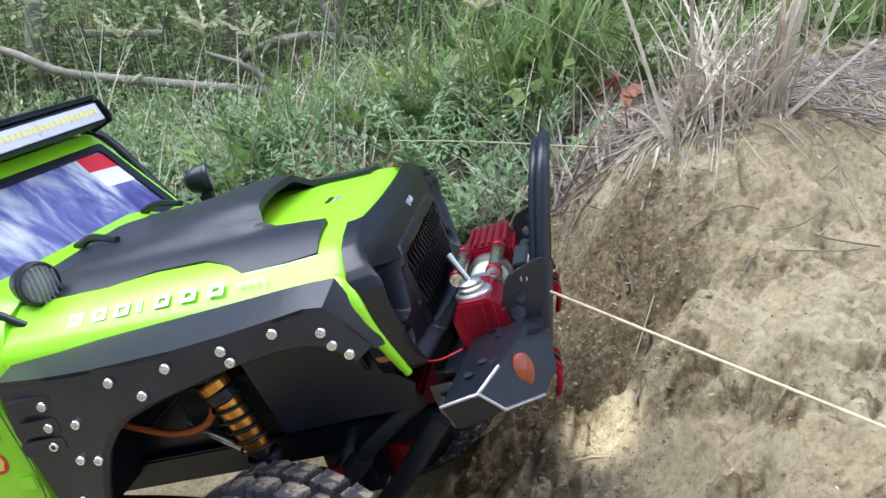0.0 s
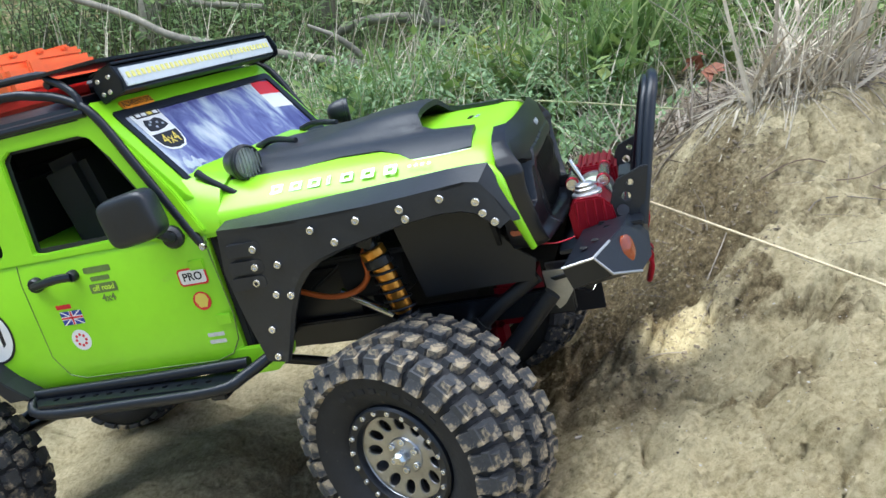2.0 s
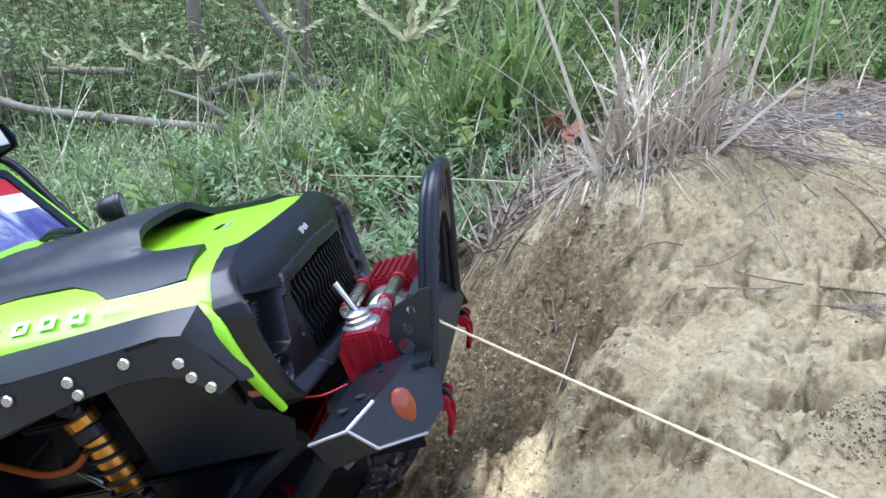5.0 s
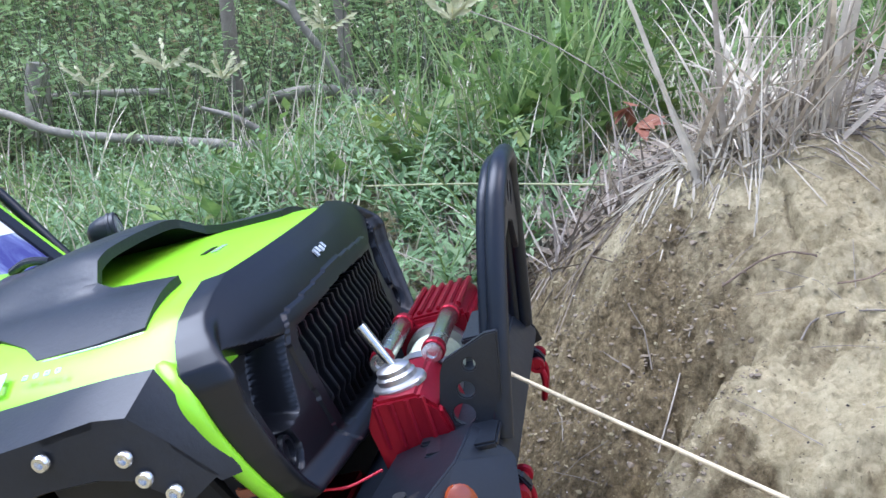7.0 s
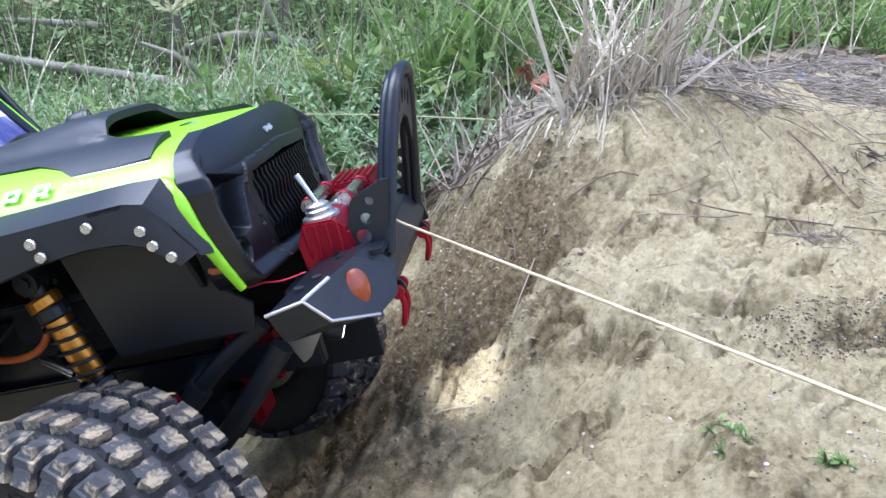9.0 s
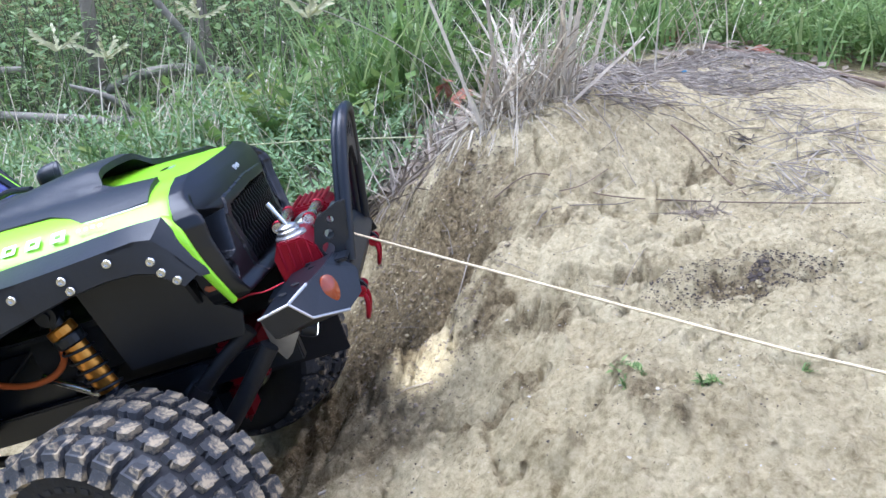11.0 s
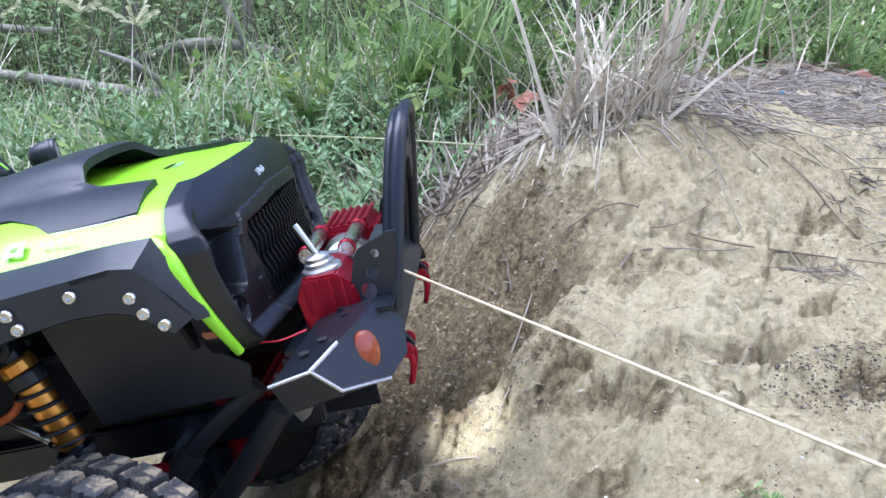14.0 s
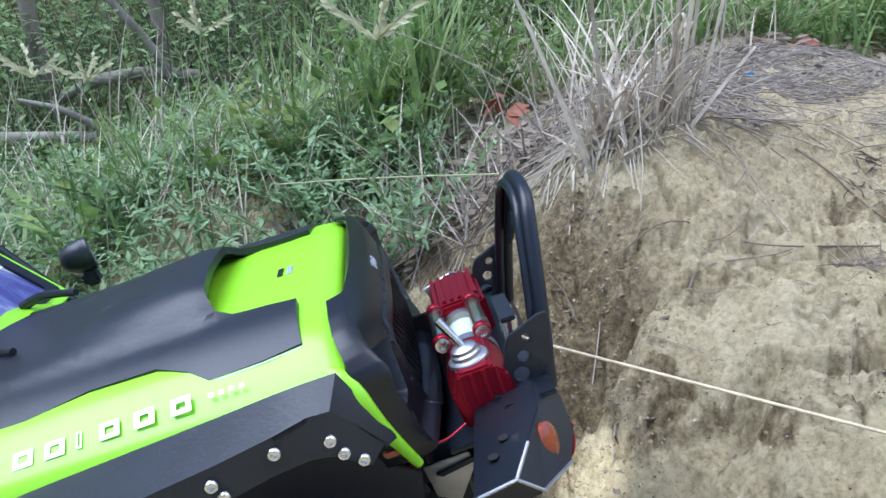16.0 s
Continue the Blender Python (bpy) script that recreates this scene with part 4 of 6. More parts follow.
def build_side_details():
    for s in (-1, 1):
        base = 95.2 * s
        # hinges
        for z, x in ((105, -97), (74, -92)):
            part("hinge", box(x, base, z, 9, 1.6, 6, 0.6), GREEN, car)
        # door seam: fine dark line pieces
        seam = bmesh.new()
        for (x0, z0), (x1, z1) in zip([(-88, 119), (-87, 96), (-86, 76), (-88, 62), (-94, 54), (-104, 51), (-190, 51), (-200, 54), (-207, 66), (-207, 110), (-205, 121)][:-1], [(-87, 96), (-86, 76), (-88, 62), (-94, 54), (-104, 51), (-190, 51), (-200, 54), (-207, 66), (-207, 110), (-205, 121)]):
            tube([(x0, s * 95.0, z0), (x1, s * 95.0, z1)], 0.35, seam, 5, 0)
        part("door_seam", seam, DULL, car)
        h = tube([(-196, s * 99, 109), (-188, s * 101.5, 110.4), (-178, s * 101.5, 111.6), (-171, s * 99, 111)], 2.4, n=8)
        disc_stack((-196, s * 95, 109.4), (-196, s * 101, 109.4), [(4.2, 0), (4.2, 3.5), (3.4, 4.6), (0.01, 4.6)], 14, h)
        disc_stack((-171, s * 95, 111), (-171, s * 101, 111), [(3.2, 0), (3.2, 3.5), (2.6, 4.4), (0.01, 4.4)], 14, h)
        part("door_handle", h, BLACK, car, "black door handle", 40)
        # mirror
        mir = bmesh.new()
        bmesh.ops.create_uvsphere(mir, u_segments=28, v_segments=18, radius=1.0)
        for v in mir.verts:
            q = [math.copysign(abs(c) ** 0.42, c) for c in v.co]
            v.co = V(-111 + 16.0 * q[0] - 1.5 * q[2], s * 113 + 8.5 * q[1] + s * 1.5 * q[0], 137.5 + 12.3 * q[2] + 2.0 * q[0])
        mo = part("wing_mirror", mir, MATTE, car, "matt black wing mirror", 50)
        arm = tube([(-104, s * 95, 122), (-102, s * 101, 122.5), (-104, s * 108, 127)], 2.6, n=8)
        disc_stack((-104, s * 94, 121.5), (-104, s * 100, 121.5), [(6, 0), (6, 3), (4.6, 5), (0.01, 5)], 16, arm)
        part("mirror_arm", arm, MATTE, mo)
        # rock slider
        sl = tube([(-232, s * 100, 46), (-150, s * 100, 47.5), (-84, s * 100, 50)], 3.1)
        tube([(-226, s * 100, 46), (-214, s * 114, 39.5), (-150, s * 116, 40.5), (-98, s * 116, 42.5), (-84, s * 108, 46), (-72, s * 99, 51)], 3.1, sl)
        sd = part("rock_slider", sl, BLACK, car, "black tubular rock slider", 40)
        pl = prism([(-226, s * 100), (-214, s * 114), (-98, s * 114), (-84, s * 104), (-84, s * 98), (-226, s * 98)], 42.5, 44.5, "z", 0, [ring(-206 + 9 * k, s * 107, 2.0, 8) for k in range(12)])
        part("step_plate", pl, BLACK, sd)
        for x in (-200, -110):
            part("slider_bracket", box(x, s * 88, 36, 10, 22, 14, 1), BLACK, sd)
        # screen-pillar cage tube
        part("cage_tube", reach(tube([(-89, s * 94, 114), (-93, s * 94, 122), (-112, s * 92, 161), (-125, s * 90.5, 187), (-138, s * 88, 197), (-158, s * 86, 203.5), (-190, s * 86, 207), (-330, s * 84, 208)], 2.4), 1.26), BLACK, car, "black exterior cage tube", 40)
        part("cage_tube", reach(tube([(-131, s * 90, 192), (-134, s * 88, 200), (-148, s * 84, 209), (-170, s * 82, 213.5), (-330, s * 82, 214)], 2.0), 1.26), BLACK, car)
        shared("bolt", BOLT, car, Matrix.Translation(V(-89, s * 96.2, 114)) @ (Matrix.Identity(4) if s < 0 else Matrix.Rotation(math.pi, 4, "Z")))
        # spot lamp on the cowl
        lx, ly, lz = (-76, -61, 147.5) if s < 0 else (-86, 136, 145)
        back, face = (lx, ly, lz), (lx + 12, ly + (-6 if s < 0 else 4), lz - 0.8)
        lo = part("spot_lamp", disc_stack(back, face, [(0.01, -3), (3.4, -2.5), (6.4, 0), (8.2, 4.5), (9.0, 9), (9.4, 9.2), (9.4, 10.4), (9.0, 10.6), (9.2, 12.6), (8.4, 13.2), (7.9, 11.8)], 28), MATTE, car, "black round spot lamp with ribbed lens", 40)
        part("lens", disc_stack(back, face, [(8.1, 11.6), (6.4, 12.8), (3.6, 13.5), (0.01, 13.7)], 28), LENS, lo, "grey ribbed lens")
        ribs = bmesh.new()
        for k in range(7):
            u = k * 2.1 - 6.3
            h = math.sqrt(max(1, 58 - u * u)) * 2
            box(face[0] + 0.4 + u * (0.45 if s < 0 else -0.3), face[1] + u * 0.9, face[2], 0.7, 0.6, h, 0, None, ribs)
        part("lens_rib", ribs, LENS, lo)
        part("lamp_foot", box(lx + 8, ly, lz - 12.5, 8, 8, 8, 1.6), MATTE, lo)
    for x in (-150, -205, -260, -310):
        part("rack_bar", tube([(x, -85, 207), (x, 0, 207), (x, 100, 206)], 2.0), BLACK, car)


def build_light_bar():
    m = Matrix.Translation(V(-109.4, 13, 201)) @ Matrix.Rotation(-0.06, 4, "Z") @ Matrix.Rotation(radians(-0.3), 4, "X") @ Matrix.Rotation(radians(-14), 4, "Y")
    bm = box(-3, 0, 0, 9, 180, 12.8, 1.2)
    bm.transform(m)
    lb = part("light_bar", bm, BLACK, car, "LED light bar across the roof front", 30)
    for k in range(5):
        fin = box(-8.5, 0, -5 + 2.5 * k, 5, 179, 1.0, 0.2)
        fin.transform(m)
        part("cooling_fin", fin, BLACK, lb)
    b2 = box(1.6, 0, 0, 1.0, 174, 9.8, 0.3)
    b2.transform(m)
    part("reflector", b2, REFLECT, lb)
    first = part("led", box(0, 0, 0, 0.5, 2.7, 3.2, 0.1), LEDCHIP, lb, "small yellow light chip")
    first.matrix_local = m @ Matrix.Translation(V(2.3, -82.3, 0.6))
    for k in range(1, 36):
        shared("led", first.data, lb, m @ Matrix.Translation(V(2.3, -82.3 + 4.7 * k, 0.6)))
    bm = box(-6, 0, 7.8, 16, 182, 1.0, 0.3)
    bm.transform(m)
    part("bar_visor", bm, BLACK, lb)
    part("rack_plate", reach(box(-138, 0, 212, 44, 176, 1.6, 0.4)), BLACK, car)
    for s in (-1, 1):
        bm = prism([(-13, -7.5), (2, -7.5), (4, -2), (2.5, 6.5), (-4, 8), (-12, 6), (-14, 0)], s * 90.5, s * 93, "y", 0.6)
        bm.transform(m)
        br = part("bar_bracket", bm, BLACK, lb)
        for u, w in ((-9, -3.5), (-1.5, 2.5), (-5, -4), (-8.5, 3.2)):
            shared("bolt", BOLT_S, lb, m @ Matrix.Translation(V(u, s * 93, w)) @ (Matrix.Identity(4) if s < 0 else Matrix.Rotation(math.pi, 4, "Z")))


def build_decals():
    y = -95.15

    def flat(name, poly, mat, dy=0.0, label=""):
        return part(name, prism(poly, y - 0.12 - dy, y, "y"), mat, car, label)

    flat("sticker", rounded(-109, 95.5, -94, 103, 1.5), WHITE, 0.2, "white race sticker edged in red")
    flat("sticker_edge", rounded(-110, 94.5, -93, 104, 2), REDV)
    part("sticker_lettering", stand(letters("PRO", 4.4, 0.03), -101.5, y - 0.36, 99.2), INK, car)
    flat("sticker", ring(-101, 85.5, 5.2, 16), REDV, 0, "red and yellow scalloped emblem sticker")
    flat("sticker_fan", [(-105, 86), (-103.8, 89), (-101, 90), (-98.2, 89), (-97, 86), (-99, 82), (-103, 82)], YELLOWV, 0.15)
    for k, (x, z, w, h) in enumerate(((-156, 112, 17, 3.4), (-156, 107, 12, 2.6), (-156, 101.5, 17, 5.4))):
        flat("sticker_bar", rounded(x - w / 2, z - h / 2, x + w / 2, z + h / 2, 0.8), DULL, 0, "dark green worn sticker")
    part("sticker_lettering", stand(letters("off road", 3.2, 0.02), -156, y - 0.2, 101.6), LIME, car)
    part("sticker_lettering", stand(letters("4x4", 4.2, 0.03), -155, y - 0.2, 95.6), DULL, car)
    for k in range(2):
        flat("sticker_bar", rounded(-105, 66 - 4 * k - 1, -95, 66 - 4 * k + 1.2, 0.5), SILVER)
    # cross flag
    flat("flag_sticker", rounded(-190, 83.5, -176, 91.5, 0.3), BLUEV, 0, "red, white and blue cross flag sticker")
    for poly in ([(-190, 86.6), (-176, 86.6), (-176, 88.6), (-190, 88.6)], [(-184, 83.5), (-182, 83.5), (-182, 91.5), (-184, 91.5)], [(-190, 83.5), (-188.6, 83.5), (-176, 91.5), (-177.4, 91.5)], [(-190, 91.5), (-188.6, 91.5), (-176, 83.5), (-177.4, 83.5)]):
        flat("flag_stripe", poly, WHITE, 0.1)
    for poly in ([(-190, 87.1), (-176, 87.1), (-176, 88.1), (-190, 88.1)], [(-183.5, 83.5), (-182.5, 83.5), (-182.5, 91.5), (-183.5, 91.5)]):
        flat("flag_stripe", poly, REDV, 0.2)
    flat("sticker_bar", rounded(-191, 93, -181, 95.5, 0.5), REDV)
    flat("round_sticker", ring(-183, 74, 6.2, 22), WHITE, 0, "round white sticker with red figure")
    for k in range(8):
        a = 2 * math.pi * k / 8
        flat("sticker_mark", ring(-183 + 3.2 * math.cos(a), 74 + 3.2 * math.sin(a), 0.95, 6), REDV, 0.15)
    flat("oval_edge", ring(-243, 84, 16, 28, 1.0, 1.12), INK, 0, "large black and white oval sticker")
    flat("oval_sticker", ring(-243, 84, 14.6, 28, 1.0, 1.12), WHITE, 0.15)
    for x, h in ((-252, 12), (-246, 18), (-240, 10), (-235, 16)):
        flat("oval_mark", [(x - 1.6, 84 - h / 2), (x + 1.0, 84 - h / 2 + 2), (x + 1.6, 84 + h / 2), (x - 1.0, 84 + h / 2 - 2)], INK, 0.3)
    # letter-sized marks along the bonnet side
    def on_bonnet(x, w, h, mat, z0=130.9):
        t = min(1.7, w * 0.3)
        bm = prism(rounded(-w / 2, -h / 2, w / 2, h / 2, 0.3), -0.07, 0.07, "z", 0, (rounded(-w / 2 + t, -h / 2 + t, w / 2 - t, h / 2 - t, 0.1),) if w > 1.5 else ())
        bm.transform(Matrix.Translation(V(x, -79.6 - (0.9 if x < -20 else 0.4), z0 - 0.30 + (40 - x) * 0.022)) @ Matrix.Rotation(radians(29), 4, "X"))
        return part("bonnet_mark", bm, mat, car)
    for k, x in enumerate((-47.5, -37, -27, -19.5, -10, 1, 12.5)):
        on_bonnet(x, 1.8 if k == 3 else 6.4, 6.2, WHITE if k in (1, 2, 3, 4) else SILVER)
    for k in range(4):
        on_bonnet(22 + 3.2 * k, 1.6, 1.6, SILVER, 130.9)
    # small mark between the bonnet prongs
    for k in range(2):
        for j in range(4):
            part("bonnet_mark", box(41 + 3.6 * k, -7 + 2.4 * j, 138.3 - 0.2 * k, 2.2, 1.6, 0.3), SILVER if k else INK, car)


build_body()
build_bonnet_cover()
build_grille()
build_flares()
build_side_details()
build_light_bar()
build_decals()


# ---- wheels ----
def lug_mesh(pts, name):
    """A tread block: outline (along the tread, across) in millimetres, standing on the carcass."""
    bm = bmesh.new()
    low = [bm.verts.new(V(u, w, -2.5)) for u, w in pts]
    cx, cy = sum(p[0] for p in pts) / len(pts), sum(p[1] for p in pts) / len(pts)
    high = [bm.verts.new(V(cx + (u - cx) * 0.93, cy + (w - cy) * 0.94, 3.5 - 0.012 * max(0, abs(w) - 10) ** 2)) for u, w in pts]
    n = len(pts)
    for k in range(n):
        bm.faces.new((low[k], low[(k + 1) % n], high[(k + 1) % n], high[k]))
    bm.faces.new(high)
    bm.faces.new(low[::-1])
    bmesh.ops.recalc_face_normals(bm, faces=bm.faces)
    me = bpy.data.meshes.new(name)
    bm.to_mesh(me)
    bm.free()
    me.materials.append(LUG)
    return me


SHOULDER = [(-5.2, -25.5), (4.2, -25.5), (4.4, -21.5), (5.6, -20.8), (5.6, -14.6), (2.2, -14.0), (1.4, -15.2), (-0.4, -14.2), (-4.4, -14.8), (-4.6, -17.4), (-5.6, -18.2)]
MIDDLE = [(-5.2, -10.8), (-1.2, -11.4), (-0.6, -10.4), (1.0, -11.6), (5.0, -10.4), (5.6, -6.4), (4.8, -5.8), (5.2, -2.2), (1.4, -1.4), (0.4, -2.6), (-1.4, -1.4), (-5.2, -2.0), (-5.4, -5.6), (-4.6, -6.4)]
SHOULDER, MIDDLE = [[(u * 0.97, w) for u, w in q] for q in (SHOULDER, MIDDLE)]
LUGS = [lug_mesh(SHOULDER, "lug_outer"), lug_mesh(MIDDLE, "lug_inner"), lug_mesh([(-u, -w) for u, w in MIDDLE], "lug_inner_far"), lug_mesh([(-u, -w) for u, w in SHOULDER], "lug_outer_far")]


def build_wheel(x, y, z, steer, camber, near, spin=0.0):
    """A beadlock wheel; its outer face looks along local -y."""
    wheel = new("wheel")
    wheel.parent = car
    wheel.matrix_local = Matrix.Diagonal((1, 1 / NARROW, 1, 1)) @ pose(x * MM, y * NARROW * MM, z * MM, camber, 0, steer) @ pose(0, 0, 0, 0, spin, 0) @ (Matrix.Identity(4) if y < 0 else Matrix.Rotation(math.pi, 4, "Z"))
    wheel["label"] = "muddy off-road wheel with beadlock rim"
    prof = [(27, -17), (30, -20), (36, -23.5), (44, -25), (50, -24.2), (53, -22), (54.8, -17), (55.4, -9), (55.6, 0), (55.4, 9), (54.8, 17), (53, 22), (50, 24.2), (44, 25), (36, 23.5), (30, 20), (27, 17)]
    part("tyre", lathe(prof, 72, closed=True), RUBBER, wheel, "black knobbly tyre caked with sandy mud", 50)
    n = 28
    poses = []
    for k in range(n):
        a = 2 * math.pi * k / n
        for j in range(4):
            aa = a + (math.pi / n if j in (1, 3) else 0)
            r = 55.4 if j in (1, 2) else 54.6
            m = Matrix.Rotation(aa, 4, "Y") @ Matrix.Translation(V(0, 0, r))
            poses.append((LUGS[j], m))
            if j in (0, 3):
                w = -1 if j == 0 else 1
                poses.append((None, Matrix.Rotation(aa, 4, "Y") @ Matrix.Translation(V(0, w * 24.2, 51.5)) @ Matrix.Rotation(radians(w * -68), 4, "X")))
    sidelug = lug_mesh([(-4.3, -6.4), (3.9, -6.4), (3.4, 2.4), (1.4, 8.0), (-3.2, 7.4), (-4.1, 1.0)], "lug_side") if near else None
    if near:
        for me, m in poses:
            if me is None:
                m = m @ Matrix.Translation(V(0, 0, -2.0))
            shared("tread_block", me or sidelug, wheel, m)
    else:
        bm = bmesh.new()
        for me, m in poses:
            if me is None:
                continue
            own = bmesh.new()
            own.from_mesh(me)
            own.transform(m)
            merge(bm, own)
        ob = part("tread", bm, LUG, wheel)
        ob["kind"] = "stuff"
    if near:
        # lettering relief on the sidewall as plain bars
        for k in range(9):
            a = math.pi * (0.30 + 0.055 * k)
            b = box(0, 0, 0, 4.4, 0.7, 3.0, 0.3)
            b.transform(Matrix.Rotation(a - math.pi / 2, 4, "Y") @ Matrix.Translation(V(0, -24.2, 38.5)))
            part("sidewall_mark", b, RUBBER, wheel)
    rim = lathe([(27.5, -19), (27.5, -14), (24, -12), (23, 10), (27.5, 16), (27.5, 19), (21.5, 16), (20.5, -10), (23.5, -17), (24.5, -19)], 48, closed=True)
    part("rim", rim, GUNMETAL, wheel, "machined metal rim", 40)
    part("beadlock_ring", lathe([(28.6, -18.2), (28.6, -20.6), (27.4, -21.6), (23.6, -21.2), (23, -19.5), (23, -17.6)], 48, closed=True), BLACK, wheel, "", 35)
    for k in range(20):
        a = 2 * math.pi * k / 20
        shared("bolt", BOLT_S, wheel, Matrix.Translation(V(25.8 * math.cos(a), -21.2, 25.8 * math.sin(a))))
    slots = []
    for k in range(12):
        a = 2 * math.pi * k / 12
        slots.append([(17.2 * math.cos(a) + u * math.cos(a) - w * math.sin(a), 17.2 * math.sin(a) + u * math.sin(a) + w * math.cos(a)) for u, w in ring(0, 0, 1.0, 12, 3.6, 2.7)])
    face = prism(ring(0, 0, 22.8, 48), -15.5, -12.5, "y", 0.4, slots)
    for v in face.verts:
        v.co.y += (0.016 - math.hypot(v.co.x, v.co.z)) * 0.25
    part("rim_face", face, GUNMETAL, wheel, "machined rim face with twelve slots", 30)
    part("brake_disc", lathe([(0.01, -6), (22, -6), (22, -4), (0.01, -4)], 32), DARK, wheel)
    part("hub", lathe([(0.01, -18), (3.2, -18), (3.4, -16), (9, -15.5), (10.5, -13.5), (10.5, -8), (0.01, -8)], 6 * 4), GUNMETAL, wheel, "", 30)
    part("hub_nut", lathe([(0.01, -21), (2.2, -21), (3.6, -19.6), (3.6, -16)], 6), STEEL, wheel)
    for k in range(6):
        a = 2 * math.pi * (k + 0.5) / 6
        shared("bolt", BOLT, wheel, Matrix.Translation(V(7.6 * math.cos(a), -15.4, 7.6 * math.sin(a))))
    return wheel


build_wheel(3, -112, 1.5, -20, -3.5, True, 4)
build_wheel(13, 98, 5, -20, -7, False, 9)
build_wheel(-308, -111, -1.5, 0, -3.5, False, 3)
build_wheel(-308, 97, -6, 0, -3.5, False)


# ---- running gear ----
def build_running_gear():
    for s in (-1, 1):
        part("frame_rail", box(-120, s * 34, 38, 400, 7, 14, 1), BLACK, car)
        sh = tube([(-14, s * 66, 96), (-2, s * 66, 44)], 4.0, n=16)
        so = part("shock_absorber", sh, BLACK, car, "gold coil-over shock absorber", 40)
        part("shock_body", disc_stack((-10.5, s * 66, 82), (-4.3, s * 66, 54), [(5.4, 0), (5.6, 1), (5.6, 26.5), (5.0, 28)], 18), GOLD, so, "gold threaded shock body", 35)
        part("collar", disc_stack((-13, s * 66, 90), (-11.8, s * 66, 86), [(6.6, -1), (7, 0), (7, 3.4), (6.4, 4.2)], 18), GOLD, so)
        part("spring_cup", disc_stack((-11.6, s * 66, 85.6), (-10.4, s * 66, 80), [(7.2, -0.5), (7.4, 0.4), (7.2, 4), (6, 5)], 18), BLACK, so)
        coil = []
        for k in range(85):
            t = k / 84
            c, a = V(-10.6, s * 66, 82).lerp(V(-3.6, s * 66, 51), t), t * 2 * math.pi * 6
            coil.append((c.x / MM + 6.9 * math.cos(a), c.y / MM + 6.9 * math.sin(a), c.z / MM + 1.6 * math.cos(a)))
        part("spring", tube(coil, 0.75, n=6, smooth_steps=0), BLACK, so, "black coil spring", 60)
        part("spring_seat", disc_stack((-4, s * 66, 53), (-2.6, s * 66, 46), [(7, 0), (7, 3), (5, 6), (3.6, 10)], 16), BLACK, so)
        part("shock_eye", disc_stack((-14.6, s * 61, 97.5), (-14.6, s * 71, 97.5), [(0.01, 0), (5.0, 0), (5.0, 9.5), (2.4, 9.5), (2.4, 11), (0.01, 11)], 18), BLACK, so)
        # lower links, tie rods
        part("lower_link", tube([(72, s * 58, 50), (44, s * 60, 22), (6, s * 62, -10)], 4.6, n=12), SOOTY, car, "thick black suspension link", 50)
        part("upper_link", tube([(66, s * 56, 60), (40, s * 58, 44), (14, s * 60, 22)], 3.8, n=12), SOOTY, car, "", 50)
        part("link_sleeve", tube([(34, s * 58.5, 39), (16, s * 60, 24)], 5.0, n=12), RUBBER, car, "", 50)
        part("trailing_link", tube([(0, s * 40, -6), (-60, s * 36, 16), (-110, s * 34, 26)], 3.2, n=10), SOOTY, car, "", 50)
        part("knuckle", box(4, s * 78, 2, 22, 12, 34, 3), RED, car, "red metal steering knuckle")
        part("rod_end", disc_stack((6, s * 66, 36), (22, s * 66, 38), [(0.01, 0), (4.2, 0), (4.4, 2), (4.4, 12), (3, 14), (2.2, 20), (0.01, 20)], 14), RED, car, "red metal rod end", 40)
        part("rear_link", tube([(-308, s * 38, -4), (-200, s * 34, 26)], 3.4, n=10), BLACK, car, "", 50)
    part("front_axle", tube([(2, -84, 0), (2, -30, 0), (2, 30, 0), (2, 84, 0)], 8, n=16), BLACK, car, "", 50)
    part("differential", box(8, 8, 4, 34, 36, 34, 9), BLACK, car, "", 60)
    part("diff_cover", box(27, 8, 4, 8, 26, 26, 4), RED, car, "red differential cover")
    part("servo", box(48, -12, 38, 22, 42, 24, 2), RED, car, "red aluminium steering servo")
    part("rear_axle", tube([(-308, -84, -2), (-308, 84, -2)], 8, n=16), BLACK, car, "", 50)
    # dark panel added behind the wheel arch to stand in for underbody shade
    part("chassis_cover", box(-5, 24, 50, 190, 2, 84, 0.5), DARK, car)
    part("tie_rod", tube([(20, -74, 34), (22, 0, 34), (20, 74, 34)], 2.8, n=10), STEEL, car, "", 50)
    part("drag_rod", tube([(-46, -40, 62), (0, -62, 44)], 2.6, n=10), STEEL, car, "", 50)
    part("gearbox", box(-70, 0, 58, 70, 60, 44, 6), BLACK, car)
    part("motor", disc_stack((-40, -34, 74), (-4, -34, 74), [(0.01, 0), (17, 0), (18, 2), (18, 32), (15, 36), (0.01, 36)], 20), DARK, car, "", 40)
    part("firewall", box(-85.5, 0, 82, 5, 179, 84, 1), DARK, car)
    part("engine_bay_floor", box(10, 0, 86, 110, 120, 3, 1), DARK, car)
    part("cable", tube([(-12, -62, 96), (-20, -60, 88), (-22, -58, 74), (-32, -56, 66), (-50, -52, 64), (-74, -46, 70)], 1.7, n=8), WIRE, car, "orange cable", 60)
    part("cable", tube([(-10, -58, 94), (-26, -50, 92), (-40, -44, 80), (-70, -40, 62)], 1.2, n=8), BLACK, car, "", 60)
    part("cable", tube([(66, -58, 76), (73, -59, 77), (80, -58, 76), (88, -52, 76)], 0.4, n=8), WIRER, car, "red cable", 60)


build_running_gear()


